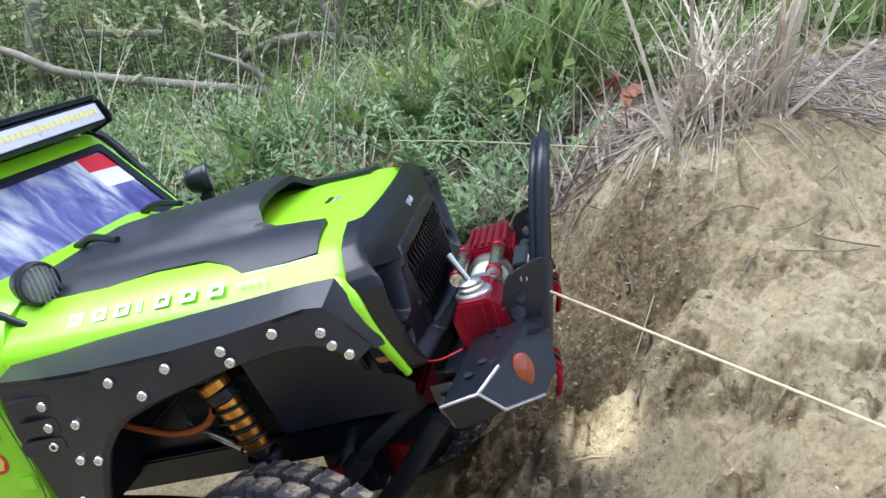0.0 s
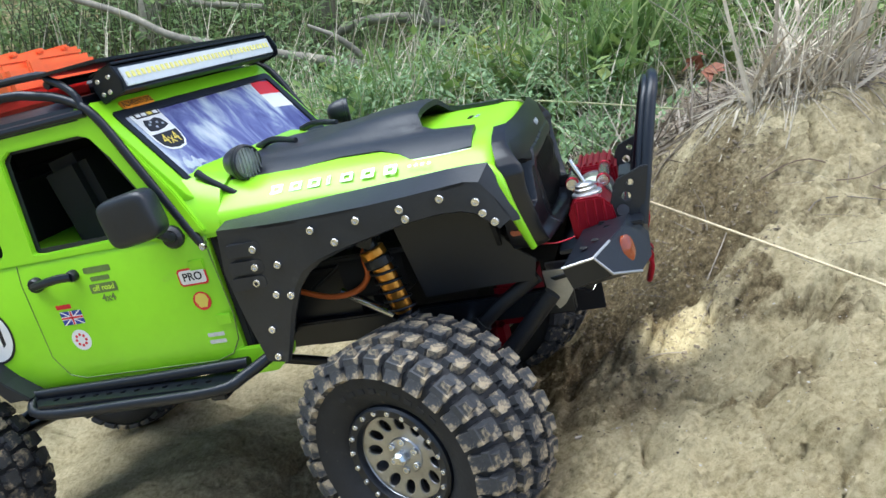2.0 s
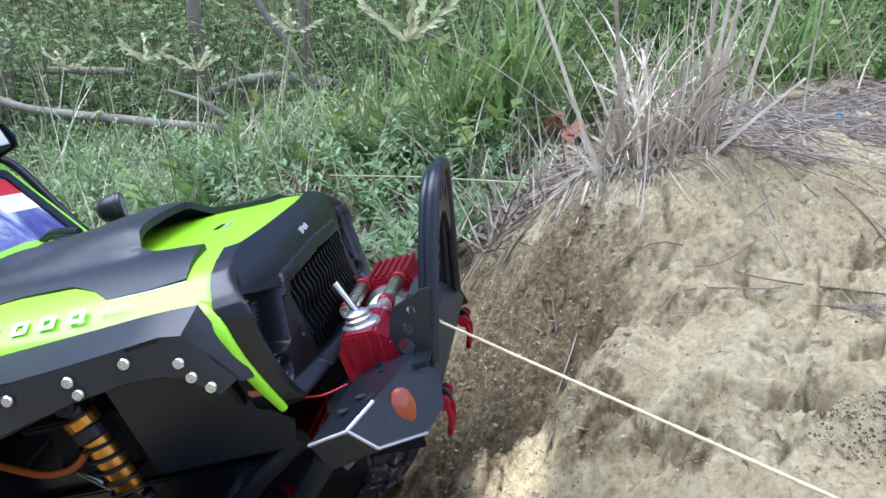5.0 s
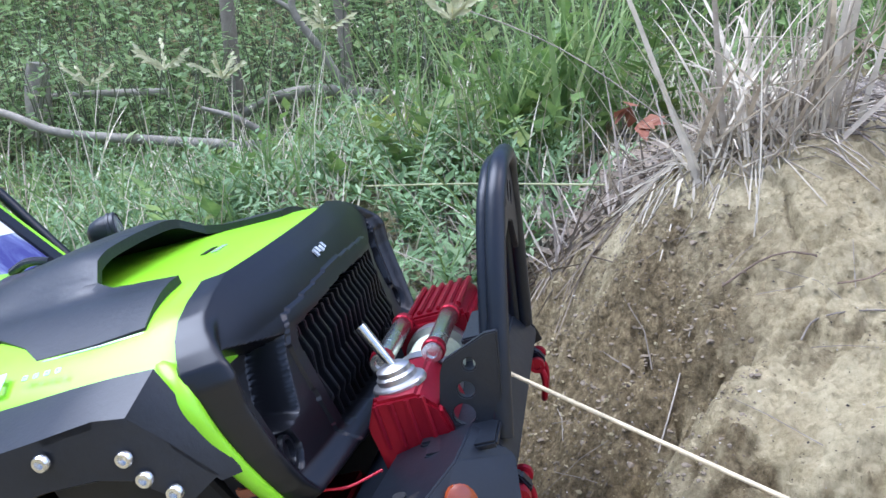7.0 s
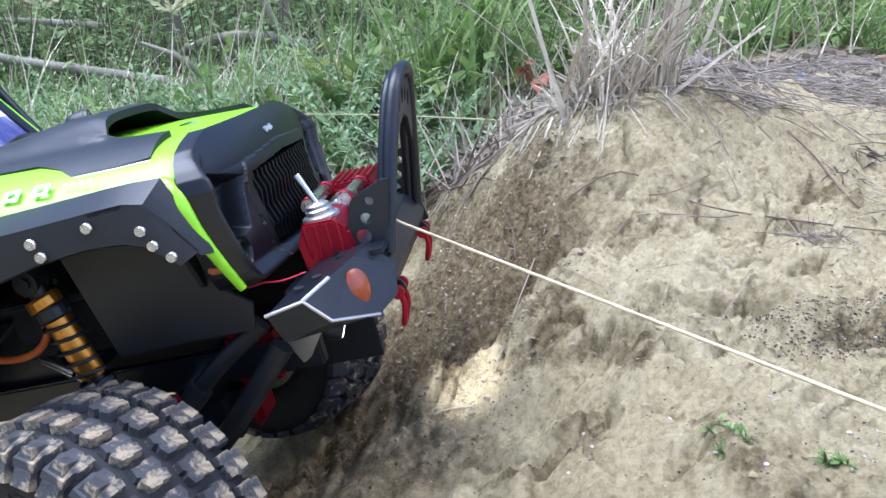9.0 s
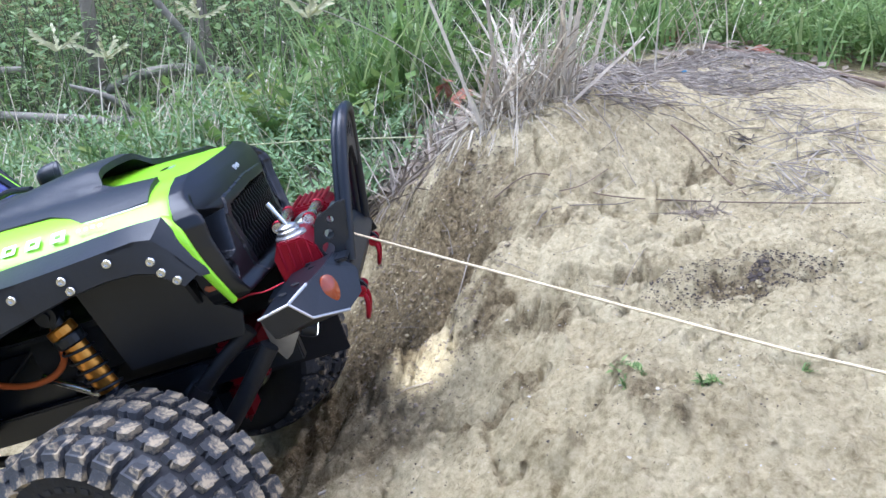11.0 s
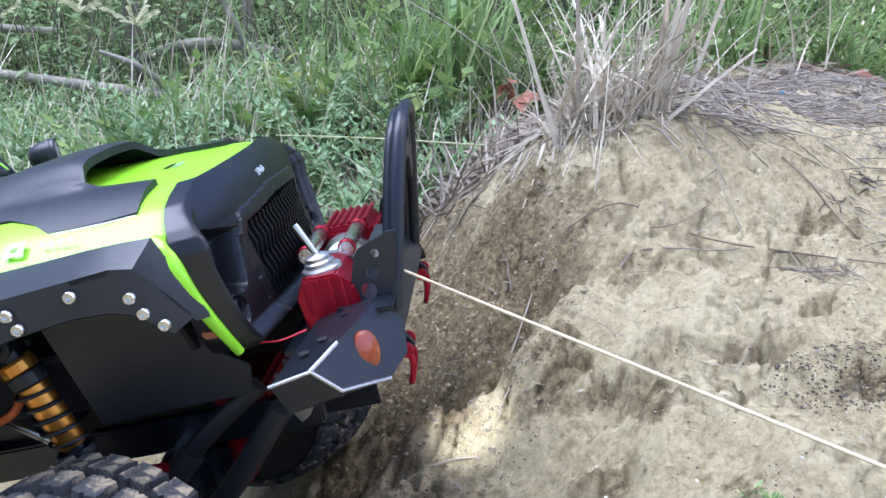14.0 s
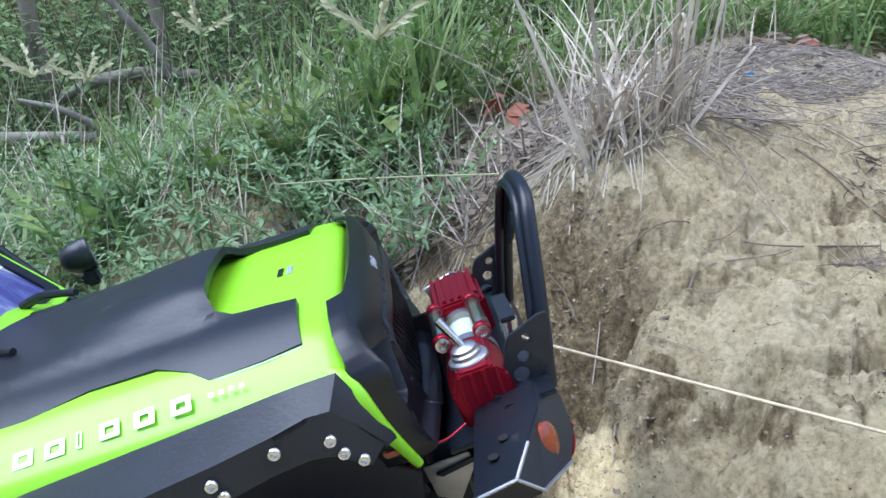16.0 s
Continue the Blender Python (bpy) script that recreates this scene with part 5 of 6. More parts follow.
# ---- bumper, hoop and winch ----
def hull(points):
    bm = bmesh.new()
    for p in points:
        bm.verts.new(V(*p))
    out = bmesh.ops.convex_hull(bm, input=bm.verts)
    bmesh.ops.delete(bm, geom=[g for g in out["geom_interior"] + out["geom_unused"] if isinstance(g, bmesh.types.BMVert)], context="VERTS")
    bmesh.ops.dissolve_limit(bm, angle_limit=radians(6), verts=bm.verts, edges=bm.edges)
    return bm


def build_bumper():
    beam = hull([(100, -52, 81), (118, -52, 81), (123, -52, 70), (117, -52, 58), (100, -52, 60), (100, 52, 81), (118, 52, 81), (123, 52, 70), (117, 52, 58), (100, 52, 60)])
    bp = part("bumper", bevel(beam, 0.7), BLACK, car, "black steel bumper with scraped edges", 30)
    wing = [(84, -98, 75), (99, -99.5, 78.5), (113, -70, 83), (115, -50, 83), (92, -48, 78), (87, -95, 63), (106, -96, 68), (118, -75, 61), (123, -60, 63), (123, -50, 72), (100, -50, 60)]
    for s in (-1, 1):
        pts = [(x, y * -s, z) for x, y, z in wing]
        part("bumper_wing", bevel(hull(pts), 0.5), BLACK, bp, "", 30)
        for line in ([(84.2, -98.2, 75), (99, -99.8, 78.2), (105.8, -96.4, 68.6), (117.6, -75.6, 61.2)], [(99, -99.8, 78.4), (106, -86, 81)]):
            part("scraped_edge", tube([(x, y * -s, z) for x, y, z in line], 0.7, n=6, smooth_steps=0), ALU, bp, "bare scraped metal edge")
        # amber indicator set in the wing's face
        a, b = Vector((112.5, -76.5 * -s, 72.8)), Vector((0.80, -0.55 * -s, 0.12)).normalized()
        ind = disc_stack(tuple(a), tuple(a + b * 5), [(5.4, -1.5), (5.4, 0.7), (4.6, 1.4), (0.01, 1.8)], 26)
        for v in ind.verts:
            v.co.z += (v.co.z - 0.0725) * 0.3
        part("indicator", ind, AMBER, bp, "oval amber indicator lens", 40)
        # recovery shackle on the front
        tab = prism([(112, 61), (122, 58), (124, 60.5), (122, 64.5), (113, 69)], s * 46 - 2, s * 46 + 2, "y", 0.6)
        so = part("shackle_tab", tab, BLACK, bp)
        part("shackle", tube([(121, s * 46 - 4, 61), (122, s * 46 - 4.6, 55), (120, s * 46 - 4, 48), (119, s * 46, 46), (120, s * 46 + 4, 48), (122, s * 46 + 4.6, 55), (121, s * 46 + 4, 61)], 1.2, n=10), RED, bp, "red anodised shackle", 60)
        part("shackle_pin", disc_stack((121, s * 46 - 9, 61), (121, s * 46 + 9, 61), [(0.01, 2.4), (1.4, 2.4), (1.5, 1.6), (2.7, 1.6), (2.7, 4), (1.6, 4.2), (1.6, 13.6), (2.7, 14), (2.7, 15.8), (0.01, 15.8)], 16), RED, bp, "", 40)
        # gusset with three holes, foot flange
        gus = prism([(103, 79), (121, 78), (127.5, 106.5), (124, 106.5), (112, 102), (110, 99)], s * 45 - 1.2, s * 45 + 1.2, "y", 0.4, (ring(118, 99.5, 1.7), ring(115.2, 93, 2.3), ring(112.6, 86.4, 3.0)))
        bmesh.ops.translate(gus, verts=gus.verts, vec=V(0, 0, -2.5))
        part("hoop_gusset", gus, MATTE, bp, "dark plate with three drilled holes", 30)
        part("hoop_foot", box(112, s * 52, 80.0, 19, 15, 2.0, 0.6), BLACK, bp)
        shared("bolt", BOLT_S, bp, Matrix.Translation(V(113, s * 57, 81)) @ Matrix.Rotation(-math.pi / 2, 4, "X"))
        for hx, hy in ((94, 84), (99, 76)):
            part("plate_hole", disc_stack((hx, s * hy, 79.0 + (0.6 if hy < 80 else -0.2)), (hx, s * hy, 82), [(0.01, 0.35), (1.7, 0.35), (1.9, 0.2), (1.9, 0)], 14), DARK, bp)
    hoop = [(120.5, -46, 75.5), (125, -40.5, 95), (129.6, -32.5, 115), (133.2, -24, 130), (135, -18.2, 136), (135.8, -10.5, 139), (136, -3, 139.6)]
    pts = hoop + [(x, -y, z) for x, y, z in hoop[::-1]]
    part("bumper_hoop", tube(pts, 2.8, n=14), BLACK, bp, "tall black bumper hoop", 60)
    inner = [(x - 3.6, y * 0.97, z - 1.2) for x, y, z in hoop]
    part("hoop_liner", tube(inner + [(x, -y, z) for x, y, z in inner[::-1]], 2.0, n=10), BLACK, bp, "", 60)
    plate = prism([(-18, 139), (-31, 118), (-28, 110), (-22, 114), (-12, 122), (0, 125), (12, 122), (22, 114), (28, 110), (31, 118), (18, 139)], -0.9, 0.9, "x", 0.3, [ring(u, w, 2.3, 12, 1.0, 1.5) for u, w in ((-13, 130.5), (-4.5, 133), (4.5, 133), (13, 130.5))])
    for v in plate.verts:
        v.co.x += 0.121 + (v.co.z - 0.079) * 0.228
    bmesh.ops.translate(plate, verts=plate.verts, vec=V(0, 0, -3.4))
    part("hoop_plate", plate, BLACK, bp, "drilled plate across the hoop's top", 30)
    part("winch_tray", prism([(80, -60), (112, -60), (112, 60), (80, 60)], 70, 72.2, "z", 0.4), BLACK, bp)
    # skid brackets and the work light under the bumper
    for y0, tilt in ((-38, 0), (-24, 8)):
        b = prism([(66, 56), (84, 56), (86, 51), (75, 36), (71, 33.5), (67, 42)], y0, y0 + 2, "y", 0.4)
        part("skid_bracket", b, ALU, bp, "bent bare aluminium bracket", 30)
    part("skid_plate", hull([(70, -40, 52), (92, -40, 55), (92, 20, 55), (70, 20, 52), (72, -40, 50.5), (91, -40, 53), (91, 20, 53), (72, 20, 50.5)]), BLACK, bp)
    part("work_light", disc_stack((84, -38, 48), (92, -36, 44), [(0.01, 0), (4.2, 0), (4.6, 1), (4.6, 7), (3.6, 8)], 18), BLACK, bp, "small LED work light, lit", 40)
    part("light_lens", disc_stack((84, -38, 48), (92, -36, 44), [(0.01, 8.4), (3.4, 8.2), (3.6, 7.4)], 18), glow("lit_led_lens", (1.0, 0.93, 0.78), 6.0), bp)
    # winch
    tray = new("winch")
    tray.parent = car
    tray.matrix_local = Matrix.Translation(V(0, 0, -4))
    tray["label"] = "red and silver electric winch on the bumper"
    w = part("winch_gearbox", bevel(hull([(89, -49, 73), (107, -49, 73), (110, -49, 80), (108, -49, 92), (103, -49, 97.5), (91, -49, 97.5), (87, -49, 90), (89, -24, 73), (107, -24, 73), (110, -24, 80), (108, -24, 92), (103, -24, 99), (91, -24, 99), (87, -24, 90)]), 0.9), RED, tray, "red anodised winch gearbox", 30)
    for k in range(4):
        part("fin", tube([(87.8, -46 + 5 * k, 77), (86.9, -46 + 5 * k, 90), (91, -46 + 5 * k, 97.6)], 0.55, n=6, smooth_steps=0), RED, w)
        part("fin", tube([(91 + 4.4 * k, -49, 96.5), (91 + 4.4 * k, -49.2, 84)], 0.8, n=6, smooth_steps=0), RED, w)
    part("service_opening", prism(rounded(94, 75.5, 104, 81, 1.5), -49.6, -48.5, "y"), DARK, w)
    part("service_bolt", disc_stack((99, -48.5, 78.2), (99, -50.2, 78.2), [(2.2, 0), (2.2, 1), (0.01, 1)], 10), RED, w)
    part("clutch_disc", disc_stack((96.5, -38.5, 97), (96, -38.5, 104), [(7.6, 0), (7.6, 1.2), (7.2, 1.7), (5.6, 2.1), (5.6, 3.6), (4.8, 4.2), (4.8, 5.6), (3, 6.6), (0.01, 6.6)], 6 * 5), ALU, w, "stacked aluminium clutch discs", 35)
    part("clutch_lever", tube([(96.2, -38.5, 103), (93.4, -37.2, 109), (90.6, -36, 115)], 1.9, n=12, ends=(1.2, 1.7)), STEEL, w, "bright steel clutch lever", 60)
    mo = part("winch_motor", bevel(hull([(x, y, z) for y in (10, 44) for x, z in ((88.5, 78), (107, 78), (109, 84), (109, 97), (106, 101), (91, 101), (88, 97), (87, 84))]), 0.8), RED, tray, "red anodised finned winch motor", 30)
    for k in range(6):
        part("fin", box(90.6 + 3.3 * k, 28, 101.2, 1.7, 31, 2.0, 0.4), RED, mo)
    for k in range(4):
        part("fin", box(109.2, 28, 84 + 3.8 * k, 1.6, 31, 1.8, 0.4), RED, mo)
    part("motor_mount", box(98, 9, 87, 25, 3.5, 27, 1.5), RED, mo)
    part("drum", lathe([(10.5, -23.5), (10.5, -18.5), (6.5, -18), (6.5, 2.5), (10.5, 3), (10.5, 8)], 28, m=Matrix.Translation(V(98, 0, 88.5))), ALU, tray, "aluminium winch drum", 35)
    spool = bmesh.new()
    lathe([(6.5, -18)] + [(8.2 + 0.7 * (k % 2), -17.6 + 1.06 * k) for k in range(19)] + [(6.5, 2.3)], 28, spool, Matrix.Translation(V(98, 0, 88.5)))
    part("rope_coil", spool, SPOOL, tray, "pale cord wound on the drum", 60)
    for x, z in ((104.5, 100), (89, 100.5)):
        part("tie_bar", disc_stack((x, -27, z), (x, 12, z), [(0.01, 1), (1.4, 1), (1.6, 0), (2.9, 0), (2.9, 37), (2, 39), (0.01, 39)], 16), STEEL, tray, "bright winch tie bar", 35)
        for y in (-24, 8):
            part("tie_clamp", disc_stack((x, y - 1.5, z), (x, y + 2.5, z), [(3.2, 0), (3.5, 0.6), (3.5, 3), (3.2, 4)], 14), RED, tray)
    # fairlead rollers behind the beam's front
    for y in (-14, -2):
        part("fairlead_roller", disc_stack((114, y, 84), (116, y, 98), [(1.4, -1), (3.0, 0), (3.0, 13), (1.4, 14)], 14), STEEL, tray, "bright fairlead roller", 40)
    for z in (83, 99):
        part("fairlead_bar", box(115, -8, z, 6, 26, 2, 0.5), MATTE, tray)


build_bumper()


# ---- load on the roof ----
def build_case():
    m = CAR @ Matrix.Translation(V(-236, -28, 205))
    case = root("storage_case", m, "orange plastic storage case strapped on the roof rack", "case")
    part("shell", box(0, 0, 9, 110, 86, 17, 3), ORANGE, case, "", 40)
    part("lid", box(-2, 0, 19.5, 104, 80, 6, 2), ORANGE, case, "", 40)
    for y in (-24, 0, 24):
        part("rib", box(-2, y, 22.5, 106, 6, 3, 1), ORANGE, case)
    for x in (-34, 34):
        part("rib", box(x, 0, 12, 8, 88, 17, 1.5), ORANGE, case)
    part("latch", box(55.5, -18, 14, 3, 12, 9, 1), ORANGE, case)
    part("strap", tube([(-56, -44, 14), (-30, -46, 24), (-12, -44, 26)], 2.6, n=8), LIME, case, "lime green strap end")
    low = root("spare_canister", CAR @ Matrix.Translation(V(-222, -8, 197)), "flat red plastic canister on the roof", "canister")
    part("shell", box(0, 0, 5, 120, 120, 10, 3), REDP, low, "", 40)
    part("cap", disc_stack((64, -20, 5), (58, -20, 5), [(0.01, 0), (4, 0), (4, 5), (3, 6)], 12), BLACK, low)


build_case()

# ---- winch line and lit work light ----
_p = [(0.0475, 0.3150, 0.2040), (0.0560, 0.3050, 0.2030), (0.222, 0.183, 0.186), (0.72, -0.198, 0.165), (1.4, -0.72, 0.19)]
_line = tube([_p[0], _p[1]], 0.00062, None, 8, 0, None, True)
tube(_p[1:], 0.00062, _line, 8, 0, None, True)
lone("winch_line", _line, ROPE, "thin cream winch cord pulled taut over the bank", "cord", smooth=60)
_led = bpy.data.lights.new("work_light_beam", "SPOT")
_led.energy, _led.spot_size, _led.spot_blend, _led.shadow_soft_size, _led.color = 0.5, radians(38), 0.9, 0.006, (1.0, 0.94, 0.82)
led = new("work_light_beam", _led)
led.matrix_world = look(CAR @ V(93.5, -36, 43), (0.088, 0.343, 0.118))


# ---- plants ----
class Strips:
    """Gathers blades, leaves and thin stems into one mesh."""

    def __init__(self):
        self.v, self.f, self.n = [], [], 0

    def add(self, verts, faces):
        self.v.append(np.asarray(verts))
        self.f += [tuple(i + self.n for i in f) for f in faces]
        self.n += len(verts)

    def blade(self, p, az, lean, length, width, curl, segs=5, fold=0.0):
        """A tapering blade: az its compass turn, lean from upright, curl added along it (radians)."""
        p = np.array(p, float)
        side = np.array([-math.sin(az), math.cos(az), 0]) * width / 2
        vs, a = [], lean
        for k in range(segs + 1):
            t = k / segs
            w = (1 - t ** 2.2) if k < segs else 0.03
            vs += [p - side * w, p + side * w]
            a = lean + curl * t
            step = length / segs
            p = p + step * np.array([math.sin(a) * math.cos(az), math.sin(a) * math.sin(az), math.cos(a)])
        self.add(vs, [(2 * k, 2 * k + 1, 2 * k + 3, 2 * k + 2) for k in range(segs)])
        return p

    def stalk(self, pts, r0, r1):
        """A three-sided stem through points."""
        pts = [np.array(q, float) for q in pts]
        vs, n = [], len(pts)
        for k, q in enumerate(pts):
            d = pts[min(k + 1, n - 1)] - pts[max(k - 1, 0)]
            d = d / (np.linalg.norm(d) + 1e-9)
            s = np.cross(d, (0.3, 0.2, 0.93) if abs(d[2]) < 0.9 else (1, 0, 0))
            s = s / (np.linalg.norm(s) + 1e-9)
            u = np.cross(d, s)
            r = r0 + (r1 - r0) * k / (n - 1)
            vs += [q + r * (s * math.cos(2.094 * j) + u * math.sin(2.094 * j)) for j in range(3)]
        self.add(vs, [(3 * k + j, 3 * k + (j + 1) % 3, 3 * k + 3 + (j + 1) % 3, 3 * k + 3 + j) for k in range(n - 1) for j in range(3)])

    def leaf(self, p, d, up, length, width, bend=0.15):
        """A pointed leaf, folded a little along its midrib."""
        d, up = np.array(d, float), np.array(up, float)
        d = d / (np.linalg.norm(d) + 1e-9)
        s = np.cross(d, up)
        s = s / (np.linalg.norm(s) + 1e-9)
        u = np.cross(s, d)
        p = np.array(p, float)
        mid, tip = p + d * length * 0.45 - u * bend * width, p + d * length - u * bend * length
        self.add([p, mid + s * width / 2 + u * width * 0.12, tip, mid - s * width / 2 + u * width * 0.12, mid], [(0, 1, 4), (1, 2, 4), (2, 3, 4), (3, 0, 4)])

    def make(self, name, material, label="", category="", kind="", group="", parent=None):
        return sheet(np.concatenate(self.v), self.f, name, material, label, category, kind, group, parent=parent)


def weed(seed, material, label, tall, group, stems, lean0, per, size, slim, category="weed"):
    """A weed: stems of its own, each with its rows of leaves."""
    r = random.Random(seed)
    thing = root("weed", Matrix.Identity(4), label, category, group)
    for _ in range(stems):
        st, lf = Strips(), Strips()
        az, lean, L = r.uniform(0, 6.28), r.uniform(*lean0), tall * r.uniform(0.6, 1.15)
        p, pts, n = np.zeros(3), [], per
        for k in range(n + 1):
            a = lean + 0.5 * k / n
            pts.append(p.copy())
            p = p + L / n * np.array([math.sin(a) * math.cos(az), math.sin(a) * math.sin(az), math.cos(a)])
        st.stalk(pts[::2], 0.0009, 0.0004)
        for k in range(max(1, n // 5), n + 1):
            d = (pts[k] - pts[k - 1]) / np.linalg.norm(pts[k] - pts[k - 1])
            side = np.cross(d, (0, 0, 1.0)) + 1e-6
            side /= np.linalg.norm(side)
            t = r.uniform(-0.9, 0.9)
            side = side * math.cos(t) + np.cross(d, side) * math.sin(t)
            for s in (-1, 1):
                ll = r.uniform(0.7, 1.3) * size * (1.1 - 0.5 * k / n)
                lf.leaf(pts[k], side * s + d * r.uniform(0.3, 0.9) + np.array([0, 0, r.uniform(-0.2, 0.4)]), (0, 0, 1), ll, ll * slim)
        stem = st.make("stem", GRASS, parent=thing)
        lf.make("foliage", material, kind="stuff", parent=stem)
    return thing


def scatter(things, spots):
    r = random.Random(11)
    used = set()
    for k, (x, y, s) in enumerate(spots):
        src = things[k % len(things)]
        m = pose(x, y, gz(x, y) - 0.002, r.uniform(-8, 8), r.uniform(-8, 8), r.uniform(0, 360)) @ Matrix.Scale(s, 4)
        if src.name not in used:
            used.add(src.name)
            src.matrix_basis = m
        else:
            c = copy_thing(src, Matrix.Identity(4))
            c.matrix_basis = m


def spots(n, x0, x1, y0, y1, seed, s0=0.8, s1=1.25):
    r = random.Random(seed)
    return [(r.uniform(x0, x1), r.uniform(y0, y1), r.uniform(s0, s1)) for _ in range(n)]


scatter([weed(20 + k, FEATHER, "silvery green feathery weed in the scrub", 0.12, "silvery weeds", 6, (0.15, 0.9), 13, 0.016, 0.34) for k in range(5)],
        spots(70, -0.6, 0.05, 0.58, 0.86, 1) + spots(34, -0.9, -0.2, 0.85, 1.25, 2) + spots(9, 0.0, 0.08, 0.68, 0.85, 3, 0.6, 0.9))
scatter([weed(40 + k, GRASS, "fresh green feathery weed at the scrub's edge", 0.14, "green weeds", 6, (0.2, 1.0), 13, 0.02, 0.26) for k in range(4)],
        spots(70, 0.34, 1.05, 0.9, 1.35, 4) + spots(16, 0.6, 0.95, 0.6, 0.9, 5, 0.5, 0.9))
scatter([weed(60 + k, BROAD, "leafy green weed with broad pointed leaves", 0.13, "broad-leaved weeds", 3, (0.05, 0.5), 7, 0.03, 0.55) for k in range(4)], spots(18, -0.5, 0.3, 0.74, 1.2, 6))
scatter([weed(80 + k, STRAW, "dead dry weed with withered stems", 0.2, "dead weeds", 4, (0.1, 1.0), 10, 0.012, 0.2) for k in range(3)], spots(26, -0.7, 0.5, 0.8, 1.4, 8))
scatter([weed(70 + k, GRASS, "tiny green seedling on bare soil", 0.009, "seedlings", 3, (0.3, 1.0), 4, 0.0065, 0.35, "seedling") for k in range(2)],
        [(0.173, 0.238, 0.8), (0.177, 0.234, 0.6), (0.183, 0.231, 0.7), (0.207, 0.227, 0.8), (0.211, 0.223, 0.6), (0.174, 0.222, 0.7), (0.25, 0.232, 0.8)])


def grass_patch(name, label, cx, cy, rx, ry, n, length, material, seed, lean=0.45, curl=0.9, width=0.004, kind="stuff"):
    r, s = random.Random(seed), Strips()
    for _ in range(n):
        a, d = r.uniform(0, 6.28), math.sqrt(r.random())
        x, y = cx + rx * d * math.cos(a), cy + ry * d * math.sin(a)
        s.blade((x, y, gz(x, y) - 0.003), r.uniform(0, 6.28), r.uniform(0.02, lean), length * r.uniform(0.45, 1.2), width * r.uniform(0.6, 1.3), r.uniform(0.1, curl))
    return s.make(name, material, label, "grass", kind)


grass_patch("tall_grass", "tall green grass clump with arching blades", -0.04, 0.93, 0.15, 0.1, 150, 0.2, GRASS, 3)
grass_patch("tall_grass", "tall green grass behind the dry clump", 0.3, 0.95, 0.14, 0.08, 130, 0.15, GRASS, 4)
grass_patch("grass", "mixed green grass in the scrub", -0.45, 1.0, 0.5, 0.36, 900, 0.11, GRASS, 5)
grass_patch("grass", "green grass on the far side of the bank", 0.8, 1.15, 0.45, 0.28, 900, 0.1, GRASS, 6)
grass_patch("dry_grass", "dry bleached grass among the green", -0.1, 0.98, 0.6, 0.38, 900, 0.15, STRAW, 7, 0.9, 1.3, 0.0018)
grass_patch("dry_grass", "dry flattened grass at the gully's far edge", 0.03, 0.60, 0.11, 0.08, 230, 0.09, LITTER, 8, 1.4, 0.4, 0.0016)


YELLOWLEAF = plant("yellowing_leaf", [(0.0, (0.13, 0.24, 0.04)), (0.6, (0.25, 0.36, 0.06)), (1.0, (0.48, 0.44, 0.08))], 0.45, 0.5)
scatter([weed(90 + k, YELLOWLEAF, "yellowing leafy weed with large soft leaves", 0.11, "yellowing weeds", 4, (0.05, 0.6), 6, 0.042, 0.6) for k in range(2)],
        [(-0.13, 0.90, 1.0), (-0.10, 0.93, 0.8), (-0.17, 0.95, 0.7), (-0.33, 0.98, 0.8), (0.02, 0.9, 0.6)])
grass_patch("tall_grass", "bright green grass clump behind the gully", 0.03, 0.88, 0.06, 0.05, 90, 0.19, GRASS, 61, 0.5, 1.1, 0.0055)
grass_patch("dry_grass", "long bleached stems arching out of the scrub", -0.1, 0.85, 0.25, 0.12, 160, 0.17, STRAW, 62, 0.9, 1.4, 0.0014)


